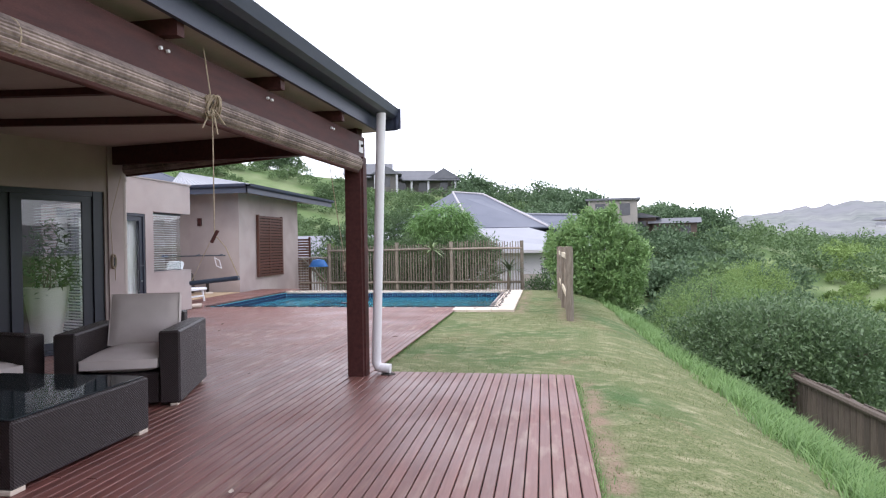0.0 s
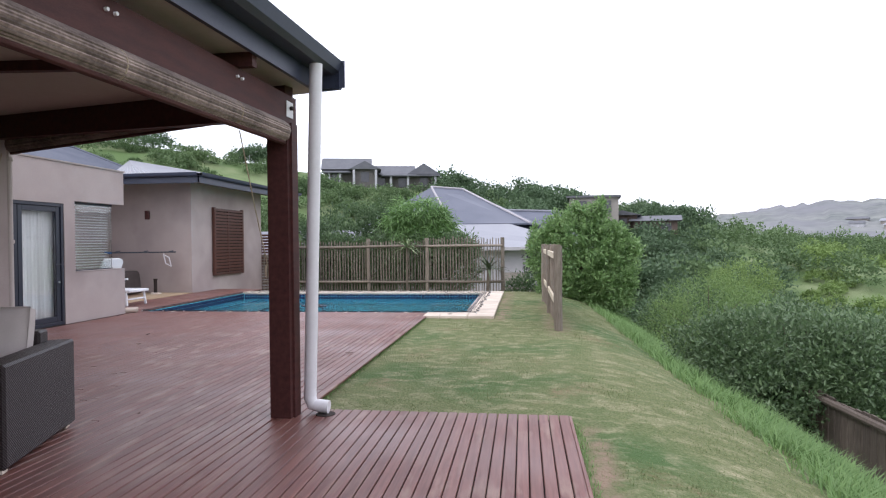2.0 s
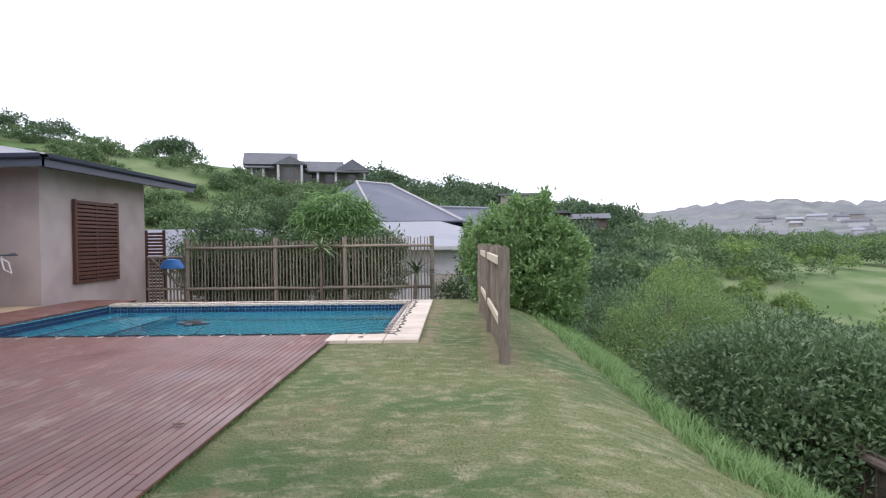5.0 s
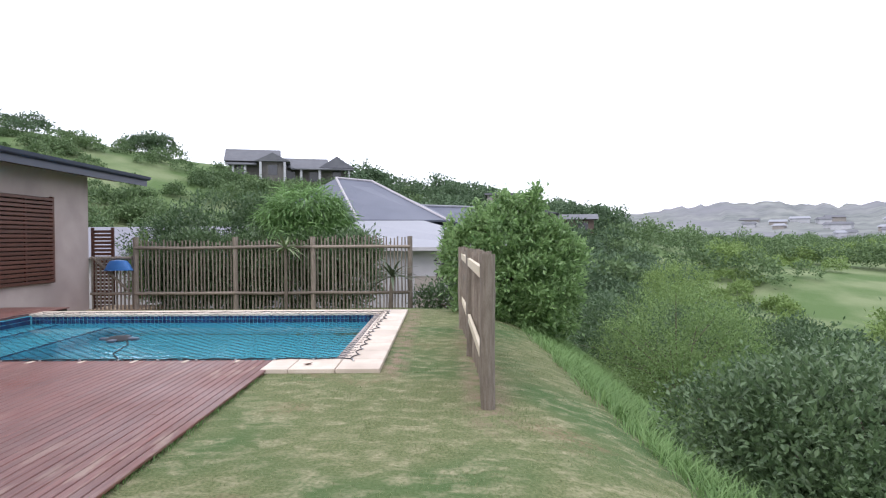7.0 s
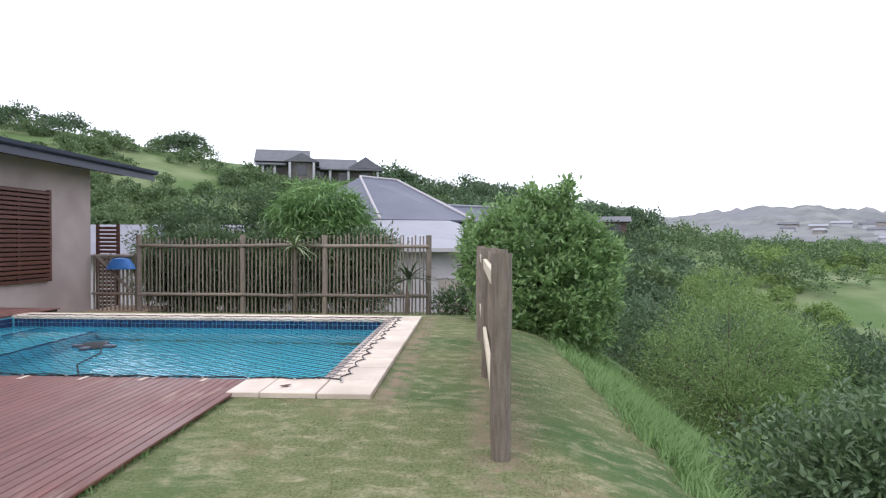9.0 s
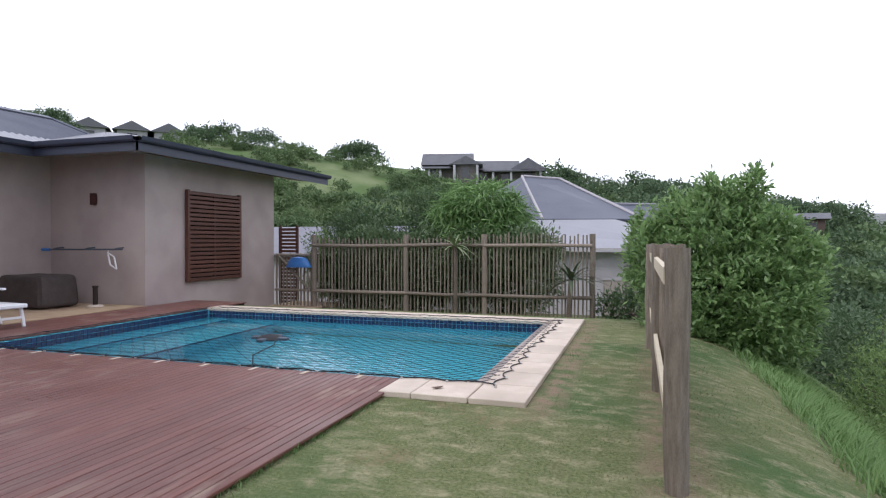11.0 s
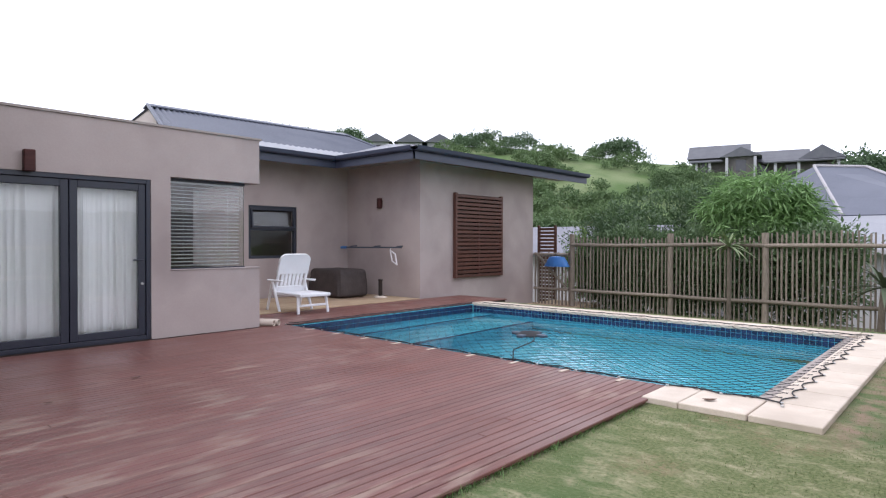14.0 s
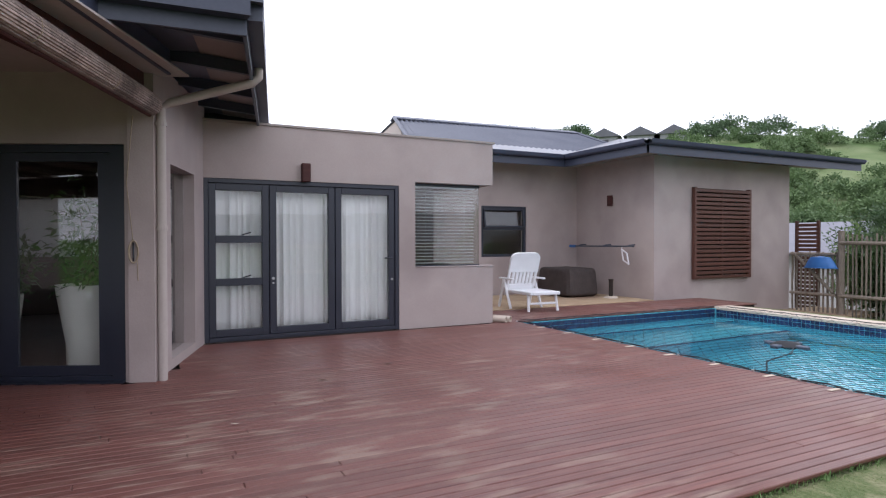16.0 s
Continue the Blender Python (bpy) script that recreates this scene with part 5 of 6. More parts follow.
stub = thing("drain_stub", "short black pipe standing in a concrete patch", "pipe", (-10.0, 16.9, 0.0))
part("pipe", Geo().cyl((0, 0, 0), (0, 0, 0.38), 0.045, n=14), M_GAP, stub)
part("cap", Geo().cyl((0, 0, 0.38), (0, 0, 0.41), 0.055, n=14), M_GAP, stub)
part("collar", Geo().cyl((0, 0, 0.002), (0, 0, 0.04), 0.16, 0.12, n=14), M_COPING, stub)
for i, dy in enumerate((0.0, 0.10)):
    t = thing("pipe_offcut", "short offcut of cream plastic pipe lying on the deck", "pipe", (-7.82 - 0.03 * i, 12.60 + dy, 0.048), "pipe offcuts", turn=28)
    g = Geo()
    n = 18
    ring = [(x, r * math.cos(2 * math.pi * k / n), r * math.sin(2 * math.pi * k / n)) for x, r in ((-0.22, 0.047), (0.16, 0.047), (0.16, 0.040), (-0.22, 0.040)) for k in range(n)]
    g.add(ring, [(j * n + k, j * n + (k + 1) % n, ((j + 1) % 4) * n + (k + 1) % n, ((j + 1) % 4) * n + k) for j in range(4) for k in range(n)])
    part("tube", g, M_COPING, t, smooth=True)

# ---- pole fences ----
rp = random.Random(11)


def pole(g, x, y, z0, z1, r, n=8):
    """A rough, slightly crooked round pole."""
    k = 4
    pts, rs = [], []
    for i in range(k + 1):
        s = i / k
        pts.append((x + rp.uniform(-0.007, 0.007), y + rp.uniform(-0.007, 0.007), z0 + (z1 - z0) * s))
        rs.append(r * rp.uniform(0.92, 1.08))
    return g.tube(pts, rs, n)


FY = 21.82
fence = thing("pole_fence", "weathered grey pole fence behind the pool", "fence", group="pole fences")
FP = [(-7.95, -0.45), (-5.35, -0.50), (-3.33, -0.55), (-0.80, -0.62)]
for x, zb in FP:
    part("post", pole(Geo(), x, FY, zb - 0.1, 1.46, 0.07, 12), M_POLE, fence, smooth=True)
for (xa, za), (xb, zb) in zip(FP[:-1], FP[1:]):
    for z in (1.19, 0.0):
        part("rail", Geo().tube([(xa, FY - 0.05, z), ((xa + xb) / 2, FY - 0.05, z + rp.uniform(-0.02, 0.02)), (xb, FY - 0.05, z)], 0.042, 10), M_POLE, fence, smooth=True)
    n = int(round((xb - xa - 0.14) / 0.097))
    for i in range(n):
        x = xa + 0.12 + (xb - xa - 0.24) * i / (n - 1)
        top = 1.36 if xa < -3.4 else 1.46
        part("picket", pole(Geo(), x + rp.uniform(-0.012, 0.012), FY + 0.02, za - 0.02, top + rp.uniform(-0.05, 0.05), rp.uniform(0.016, 0.023), 7), M_POLE, fence, smooth=True)

gate = thing("pole_gate", "weathered pole gate beside the house wall", "gate")
for z in (0.93, 0.0):
    part("rail", Geo().cyl((-9.12, FY - 0.04, z), (-8.05, FY - 0.04, z), 0.035, n=9), M_POLE, gate)
part("brace", Geo().cyl((-9.0, FY - 0.06, 0.92), (-8.1, FY - 0.06, 0.05), 0.035, n=9), M_POLE, gate)
for i in range(11):
    x = -9.1 + i * 0.105
    part("picket", pole(Geo(), x, FY + 0.02, -0.5, 0.98 + rp.uniform(-0.04, 0.04), 0.024, 7), M_POLE, gate, smooth=True)
tub = thing("blue_tub", "blue plastic tub hung upside down on the gate", "tub", (-8.32, FY - 0.16, 0.62))
g = Geo()
n = 20
prof = [(0.34, 0.0), (0.36, 0.02), (0.30, 0.14), (0.22, 0.24), (0.0, 0.27)]
for j, (r, z) in enumerate(prof):
    g.v += [(r * math.cos(2 * math.pi * k / n), 0.42 * r * math.sin(2 * math.pi * k / n), z) for k in range(n)]
g.f += [(j * n + k, j * n + (k + 1) % n, (j + 1) * n + (k + 1) % n, (j + 1) * n + k) for j in range(len(prof) - 1) for k in range(n)]
part("bowl", g, M_BLUE, tub, smooth=True)
part("rim", Geo().tube([(0.37 * math.cos(a), 0.155 * math.sin(a), 0.0) for a in np.linspace(0, 6.28, 24)], 0.015, 6), M_BLUE, tub)
screen = thing("slatted_screen", "dark brown slatted timber screen beyond the gate", "screen")
for x in (-9.80, -9.24):
    part("upright", Geo().cbox(x, x + 0.07, 23.0, 23.07, -0.9, 1.75, 0.005), M_SHUTTER, screen)
for i in range(21):
    z = -0.5 + i * 0.105
    part("slat", Geo().cbox(-9.73, -9.24, 23.01, 23.04, z, z + 0.075, 0.004), M_SHUTTER, screen)

FX = 0.41
sf = thing("pole_fence", "weathered grey split-pole fence across the lawn edge", "fence", group="pole fences")
for y, r in ((11.05, 0.062), (13.35, 0.058), (15.65, 0.06)):
    zb = float(height(FX, y))
    part("post", pole(Geo(), FX - 0.012 * (y - 11.05), y, zb - 0.1, 1.25, r, 14), M_POLE, sf, smooth=True)
for z in (1.10, 0.42):
    for y0, y1 in ((11.06, 13.35), (13.35, 15.75)):
        g = Geo()
        pr = [(0.012, -0.05), (-0.016, -0.045), (-0.018, 0.045), (0.012, 0.05)]
        g.add([(FX - 0.05 + o, y0, z + h) for o, h in pr] + [(FX - 0.05 + o, y1, z + h) for o, h in pr], [(0, 1, 2, 3), (7, 6, 5, 4), (0, 4, 5, 1), (1, 5, 6, 2), (2, 6, 7, 3), (3, 7, 4, 0)])
        part("rail", g, M_POLECUT, sf, "pale split-pole rail")
y = 11.16
while y < 15.65:
    zb = float(height(FX, y))
    part("picket", pole(Geo(), FX + 0.045 - 0.018 * (y - 11) + rp.uniform(-0.006, 0.006), y, zb, 1.22 + rp.uniform(-0.03, 0.05), rp.uniform(0.022, 0.03), 7), M_POLE, sf, smooth=True)
    y += 0.095
M_PALING = material("dark_brown_timber_paling", (0.070, 0.052, 0.042), (0.125, 0.098, 0.080), 5, 0.85, 0.5, 50, (9, 9, 1.2), vary=0.25)
bf = thing("boundary_fence", "dark weathered timber fence at the foot of the bank", "fence", group="pole fences")
yy = np.arange(2.0, 13.6, 0.16)
for i, y in enumerate(yy):
    x = 3.65 + 0.02 * (y - 8)
    zb = float(height(x, y))
    part("paling", Geo().cbox(x, x + 0.025, y, y + 0.13, zb - 0.1, zb + 0.78 + rp.uniform(-0.03, 0.03), 0.004), M_PALING, bf)
for h in (0.72,):
    pts = [(3.63 + 0.02 * (y - 8), float(y), float(height(3.65 + 0.02 * (y - 8), y)) + h) for y in np.arange(2, 13.8, 0.8)]
    part("rail", Geo().tube(pts, 0.045, 8), M_PALING, bf, smooth=True)

# ---- near plants ----
L_BRIGHT = leaf_material("bright_glossy_leaf", (0.080, 0.17, 0.060), (0.35, 0.50, 0.205), 0.40, 0.45)
L_DARK = leaf_material("dark_shrub_leaf", (0.046, 0.092, 0.042), (0.19, 0.275, 0.13), 0.42)
L_LIGHT = leaf_material("fine_yellow_green_leaf", (0.10, 0.175, 0.055), (0.25, 0.36, 0.13), 0.6)
L_LIME = leaf_material("lime_green_scrub_foliage", (0.10, 0.17, 0.05), (0.29, 0.40, 0.13), 0.7, 0.3, 0.12, 0.68)
L_HEDGE = leaf_material("dull_green_hedge_leaf", (0.036, 0.074, 0.034), (0.125, 0.195, 0.085), 0.5)
L_DROOP = leaf_material("long_drooping_green_leaf", (0.095, 0.19, 0.06), (0.27, 0.43, 0.16), 0.45)
L_TUFT = leaf_material("pale_green_strap_leaf", (0.17, 0.23, 0.11), (0.32, 0.40, 0.21), 0.45)
L_GREY = leaf_material("grey_green_shrub_leaf", (0.10, 0.135, 0.085), (0.20, 0.24, 0.155), 0.6)
L_ALOE = leaf_material("grey_green_succulent_leaf", (0.055, 0.078, 0.050), (0.13, 0.165, 0.10), 0.5, 0.1)


def gh(x, y):
    return float(height(x, y))


tree("garden_tree", "leafy bright green tree beside the pole fence", "tree", (1.52, 18.3, gh(1.52, 18.3) - 0.25),
     [(-0.15, 0, 1.75, 0.95, 0.95, 0.85), (-0.95, -0.2, 1.55, 0.55, 0.65, 0.6), (0.6, 0.1, 1.35, 0.75, 0.85, 0.75), (0.0, -0.2, 0.95, 1.25, 1.1, 0.8), (0.15, 0, 2.4, 0.42, 0.45, 0.42), (-0.55, 0.1, 2.35, 0.33, 0.35, 0.36), (0.45, -0.3, 0.55, 0.8, 0.8, 0.6), (-0.4, -0.3, 0.5, 0.8, 0.8, 0.5), (0.7, 0, 2.0, 0.38, 0.4, 0.4), (-0.2, -0.2, 2.6, 0.2, 0.2, 0.28), (0.42, 0.0, 2.68, 0.2, 0.2, 0.26), (-1.15, -0.1, 2.0, 0.28, 0.3, 0.35), (1.15, 0, 1.5, 0.35, 0.4, 0.4)],
     1900, 17, (0.125, 0.055), L_BRIGHT, 21, 0.10, 0.062)
tree("shrub", "dense dark-leaved shrub on the bank below the lawn", "shrub", (3.75, 11.3, gh(3.75, 11.3) - 0.1),
     [(0, 0, 1.0, 1.25, 1.3, 0.85), (-0.75, 0.5, 0.95, 0.85, 0.9, 0.75), (0.8, -0.5, 0.95, 1.0, 1.1, 0.8), (0.3, 0.9, 1.0, 1.0, 0.9, 0.8), (-0.5, -0.7, 0.65, 0.8, 0.8, 0.55), (1.4, 0.5, 0.9, 1.0, 1.0, 0.8)],
     3600, 15, (0.080, 0.038), L_DARK, 22, 0.07, 0.085, group="shrubs on the bank")
tree("shrub", "broad dark-leaved shrub lower on the bank", "shrub", (6.2, 10.0, gh(6.2, 10.0) - 0.1),
     [(0, 0, 0.55, 1.2, 1.3, 0.6), (0.9, 0.8, 0.5, 1.0, 1.0, 0.55), (-0.6, -1.1, 0.45, 1.0, 0.9, 0.5)],
     1900, 15, (0.085, 0.040), L_DARK, 23, 0.06, 0.10, group="shrubs on the bank")
tree("shrub", "greyish small-leaved shrub against the boundary fence", "shrub", (5.2, 7.4, gh(5.2, 7.4)),
     [(0, 0, 0.75, 0.9, 1.1, 0.7), (0.8, -0.9, 0.75, 0.9, 1.0, 0.7), (0.5, 1.0, 0.75, 0.9, 1.0, 0.65)],
     800, 16, (0.085, 0.036), L_GREY, 24, 0.05, 0.09, group="shrubs on the bank")
tree("acacia", "feathery yellow-green thorn tree on the bank", "tree", (4.5, 17.4, gh(4.5, 17.4) - 0.1),
     [(0, 0, 1.75, 1.35, 1.3, 0.85), (-0.9, -0.5, 1.25, 1.0, 1.0, 0.75), (0.9, 0.3, 1.4, 1.0, 1.1, 0.75), (0.1, -0.8, 0.85, 1.2, 1.0, 0.65), (-0.8, 0.2, 0.6, 0.9, 1.0, 0.55)],
     1500, 22, (0.075, 0.020), L_LIGHT, 25, 0.05, 0.10, limbs=40, group="thorn trees")
tree("acacia", "bright yellow-green rounded tree further down", "tree", (10.6, 33.0, gh(10.6, 33.0)),
     [(0, 0, 4.3, 1.5, 1.5, 1.0), (-0.7, -0.4, 3.6, 1.2, 1.2, 0.9), (0.8, 0.3, 3.6, 1.2, 1.2, 0.9), (0, 0, 2.6, 1.5, 1.5, 1.0)],
     800, 18, (0.14, 0.04), L_LIME, 26, 0.09, 0.14, limbs=20, group="thorn trees")
for bx, by, bh, br_, sd_ in ((7.9, 22.0, 1.7, 1.25, 71), (9.4, 21.2, 1.7, 1.15, 72), (6.4, 21.4, 1.5, 1.1, 73), (5.9, 25.5, 2.2, 1.5, 74), (8.3, 27.5, 2.5, 1.6, 75)):
    tree("valley_tree", "rounded dark green tree on the slope below", "tree", (bx, by, gh(bx, by) - 0.1), [(0, 0, bh, br_, br_, 0.95), (-0.7, -0.3, bh * 0.72, br_ * 0.75, br_ * 0.75, 0.75), (0.75, 0.2, bh * 0.75, br_ * 0.7, br_ * 0.7, 0.7), (0.1, -0.4, bh * 0.4, br_ * 1.05, br_, 0.7)], 620, 15, (0.13, 0.052), L_HEDGE, sd_, 0.06, 0.11, group="trees below the bank")
tree("hedge_tree", "broad dull green tree behind the pole fence", "tree", (-7.1, 25.2, gh(-7.1, 25.2) - 0.5),
     [(0, 0, 3.2, 2.1, 1.5, 1.2), (-1.5, 0, 2.7, 1.4, 1.2, 1.0), (1.5, 0.1, 3.2, 1.5, 1.3, 1.15), (0, -0.2, 2.0, 2.4, 1.4, 1.2), (2.6, 0, 3.0, 1.4, 1.3, 1.2)],
     1500, 15, (0.15, 0.06), L_HEDGE, 27, 0.10, 0.12)
tree("droopy_tree", "bright green tree with long drooping leaves", "tree", (-4.0, 24.0, gh(-4.0, 24.0) - 0.5),
     [(0, 0, 3.55, 0.95, 0.8, 0.6), (0.6, 0, 2.95, 0.75, 0.75, 0.75), (-0.65, -0.2, 3.0, 0.7, 0.7, 0.7), (0, -0.3, 2.4, 1.1, 0.8, 0.8)],
     620, 16, (0.34, 0.045), L_DROOP, 28, 0.08, 0.10, droop=0.75, shell=0.6)


for hx_, hs in ((-7.2, 1), (-5.6, 2), (-4.2, 3), (-2.7, 4)):
    tree("hedge_shrub", "dense dull green shrub growing behind the pole fence", "shrub", (hx_, 22.95, gh(hx_, 22.95)), [(0, 0, 0.9, 0.95, 0.5, 0.95), (0.3, 0.1, 1.6, 0.7, 0.45, 0.5), (-0.5, 0.1, 1.2, 0.6, 0.45, 0.7)], 900, 12, (0.14, 0.055), L_DARK, 60 + hs, 0.04, 0.10, group="hedge behind the fence")


def rosette(name, label, at, trunk_h, count, length, width, mat, seed, lean=0.0, trunk_r=0.04):
    """A rosette of long pointed, arching leaves on a bare stem."""
    t = thing(name, label, "plant", at)
    part("stem", Geo().tube([(0, 0, -0.1), (lean * 0.4, 0, trunk_h * 0.5), (lean, 0, trunk_h)], [trunk_r * 1.2, trunk_r, trunk_r * 0.9], 9), M_BARK, t, smooth=True)
    r = random.Random(seed)
    for i in range(count):
        az, up = i * 2.4 + r.uniform(-0.3, 0.3), r.uniform(-0.15, 1.25)
        d = Vector((math.cos(az) * math.cos(up), math.sin(az) * math.cos(up), math.sin(up)))
        s = d.cross(Vector((0, 0, 1))).normalized()
        L, W = length * r.uniform(0.75, 1.15), width * r.uniform(0.8, 1.1)
        g = Geo()
        vs = []
        for k in range(7):
            u = k / 6
            c = Vector((lean, 0, trunk_h)) + d * L * u - Vector((0, 0, 1)) * L * 0.42 * u * u
            w = W * (1 - u) ** 0.7 * (0.6 + 0.8 * min(u * 3, 1))
            vs += [c + s * w, c - Vector((0, 0, w * 0.35)), c - s * w, c + Vector((0, 0, w * 0.12))]
        fs = [(k * 4 + j, k * 4 + (j + 1) % 4, k * 4 + 4 + (j + 1) % 4, k * 4 + 4 + j) for k in range(6) for j in range(4)]
        g.add(vs, fs)
        part("leaf", g, mat, t, smooth=True)
    return t


rosette("dracaena", "slim dragon tree with a tuft of long leaves by the fence", (-3.95, 21.45, -0.5), 1.66, 30, 0.74, 0.030, L_TUFT, 31)
rosette("aloe", "tall aloe with grey-green arching leaves by the fence", (-1.28, 21.35, -0.55), 0.98, 26, 0.90, 0.042, L_ALOE, 33, 0.05, 0.06)
tree("garden_plant", "small dark purple-leaved shrub near the neighbour's wall", "shrub", (0.25, 23.6, gh(0.25, 23.6) + 0.3), [(0, 0, 0.9, 0.25, 0.25, 0.5), (0.1, 0, 1.5, 0.22, 0.22, 0.3)], 60, 10, (0.16, 0.06), leaf_material("dark_purple_leaf", (0.03, 0.03, 0.035), (0.07, 0.075, 0.07)), 35, 0.02, 0.08)
tree("garden_plant", "low leafy shrub at the fence's end", "shrub", (0.1, 21.9, gh(0.1, 21.9)), [(0, 0, 0.35, 0.6, 0.4, 0.4), (0.9, 0.2, 0.3, 0.6, 0.4, 0.35), (-0.4, 0.3, 0.25, 0.4, 0.3, 0.3)], 200, 10, (0.16, 0.05), L_HEDGE, 36, 0.02, 0.09)
tree("garden_plant", "yellow-green shrub behind the gate", "shrub", (-8.35, 22.9, gh(-8.35, 22.9)), [(0, 0, 1.6, 0.22, 0.22, 0.5), (0, 0, 0.9, 0.4, 0.3, 0.6)], 160, 10, (0.12, 0.04), L_LIGHT, 37, 0.02, 0.08)

# ---- woods on the slopes: one crown shape of many leaf tufts, set out again and again ----


def woods(name, label, spots, mat, seed, tufts=46, size=0.42):
    """Many far crowns in one mesh; spots are rows of x, y, z, radius, height."""
    r = np.random.default_rng(seed)
    P, D, S = [], [], []
    for x, y, z, rad, hh in spots:
        n = int(tufts * (1.0 + 0.5 * (rad > 2.5)))
        v = r.normal(0, 1, (n, 3))
        v /= np.linalg.norm(v, axis=1, keepdims=True)
        v[:, 2] = np.abs(v[:, 2]) * 1.0 - 0.18
        k = r.uniform(0.75, 1.1, (n, 1)) * (1 + 0.22 * np.sin(v[:, :1] * 5 + x) * np.cos(v[:, 1:2] * 4 + y))
        c = np.array([x, y, z + hh * 0.38]) + v * k * np.array([rad, rad, hh * 0.62])
        m = 9
        p = np.repeat(c, m, 0) + r.normal(0, 1, (n * m, 3)) * 0.16 * rad * np.array([1, 1, 0.7])
        d = np.repeat(v, m, 0) * 0.8 + r.normal(0, 0.7, (n * m, 3))
        P.append(p), D.append(d), S.append(np.full(n * m, rad))
    P, D, S = np.concatenate(P), np.concatenate(D), np.concatenate(S)
    ln = (0.16 + 0.13 * S)[:, None]
    me = leaf_mesh(name, P, D, ln, ln * 0.62, mat, seed)
    return tagged(new(name, me), label, "woods", kind="stuff")


r = np.random.default_rng(77)


def scatter(n, a0, a1, r0, r1, rad, seed, keep=None):
    q = np.random.default_rng(seed)
    out = []
    for _ in range(n):
        az, R = math.radians(q.uniform(a0, a1)), math.sqrt(q.uniform(r0 * r0, r1 * r1))
        x, y = R * math.sin(az), 7 + R * math.cos(az)
        if keep and not keep(x, y):
            continue
        s = q.uniform(*rad)
        out.append((x, y, gh(x, y) - 0.2, s, s * q.uniform(1.1, 1.7)))
    return out


L_WOOD_A = leaf_material("dark_bush_foliage", (0.045, 0.085, 0.048), (0.15, 0.225, 0.115), 0.7, 0.3, 0.22, 0.62)
L_WOOD_B = leaf_material("olive_bush_foliage", (0.052, 0.098, 0.045), (0.20, 0.29, 0.125), 0.7, 0.3, 0.12, 0.68)
clear_house = lambda x, y: not (-22 < x < 6 and 26 < y < 52)


def polar(x, y):
    return math.degrees(math.atan2(x, y - 7)), math.hypot(x, y - 7)


def off_field(x, y):
    """Leaves a bright grass field on the valley side, and the way to the hill house, clear of trees."""
    a, R = polar(x, y)
    return not ((30 < a < 36.5 and 27 < R < 50) or (24 < a < 28.5 and 58 < R < 92) or (32 < a < 42 and 84 < R < 104))


def off_view(x, y):
    a, R = polar(x, y)
    return clear_house(x, y) and not (-21.5 < a < -8.5 and R > 76) and not (-31 < a < -22 and R > 80)


woods("bank_bushes", "dense dark bushes filling the valley side", scatter(210, 12, 46, 24, 66, (0.8, 1.8), 1, lambda x, y: x > 6.5 and off_field(x, y)), L_WOOD_A, 51, 74)
woods("valley_bushes", "olive green bushes across the valley floor", scatter(520, 10, 68, 60, 330, (1.6, 3.8), 2, off_field), L_WOOD_B, 52, 40)
woods("lime_scrub", "bright lime green scrub across the valley", scatter(26, 33, 42, 48, 64, (0.7, 1.5), 31) + scatter(12, 24, 29, 66, 100, (0.7, 1.4), 33) + scatter(140, 24, 62, 64, 190, (1.2, 2.6), 32, off_field), L_LIME, 56, 60)
woods("ridge_trees", "dark trees along the hill's skyline", scatter(11, -40, -33, 108, 122, (1.5, 2.7), 3) + scatter(10, -60, -49, 108, 122, (1.7, 2.8), 13) + scatter(4, -29, -24, 112, 122, (2.0, 3.0), 14) + scatter(60, -8, 17, 92, 126, (2.0, 3.6), 4), L_WOOD_A, 53, 64)
woods("hill_bushes", "scattered bushes on the grassy hillside", scatter(290, -34, -2, 44, 112, (0.8, 2.2), 5, off_view) + scatter(44, -21, -9, 84, 103, (1.2, 2.2), 16) + scatter(12, -31, -23, 84, 116, (1.0, 2.2), 18) + scatter(80, -66, -30, 46, 112, (0.8, 2.0), 6), L_WOOD_B, 54, 50)
woods("slope_trees", "dark tree belt below the hill house", scatter(110, -14, 22, 52, 90, (1.8, 3.0), 7, off_view), L_WOOD_A, 55, 64)

# ---- neighbours' houses ----
M_LILAC = material("pale_lilac_grey_plaster", (0.38, 0.36, 0.385), (0.43, 0.41, 0.435), 2, 0.85, 0.1)
M_WIN = material("dark_far_window", (0.05, 0.05, 0.06), (0.07, 0.07, 0.08), 2, 0.15)
nh = thing("neighbour_house", "pale house with hipped blue-grey metal roof below", "house", (-0.6, 0, 0))
part("wall", Geo().box(-9.5, 3.2, 32.6, 46, -3.2, 1.1), M_LILAC, nh)
part("lower_roof", Geo().slab([(-10.0, 32.0, 1.02), (3.8, 32.0, 1.02), (-0.3, 38, 2.36), (-4.5, 38, 2.38), (-9.5, 38, 2.2)], 0.1).slab([(3.8, 32, 1.02), (3.8, 48, 1.02), (-0.3, 42, 2.36), (-0.3, 38, 2.36)], 0.1), M_ROOF_PALE, nh, "pale metal lower roof")
part("gutter", Geo().box(-10.1, 3.9, 31.9, 32.02, 0.88, 1.04), M_LILAC, nh)
part("upper_roof", Geo().slab([(-3.8, 38, 2.42), (0.9, 39.2, 2.42), (-3.7, 44, 4.98), (-5.76, 43, 5.1)], 0.1).slab([(-11.0, 44, 2.5), (-3.8, 38, 2.42), (-5.76, 43, 5.1)], 0.1).slab([(0.9, 39.2, 2.42), (2.0, 46, 2.42), (-3.7, 44, 4.98)], 0.1), M_ROOF, nh, "blue-grey hipped roof")
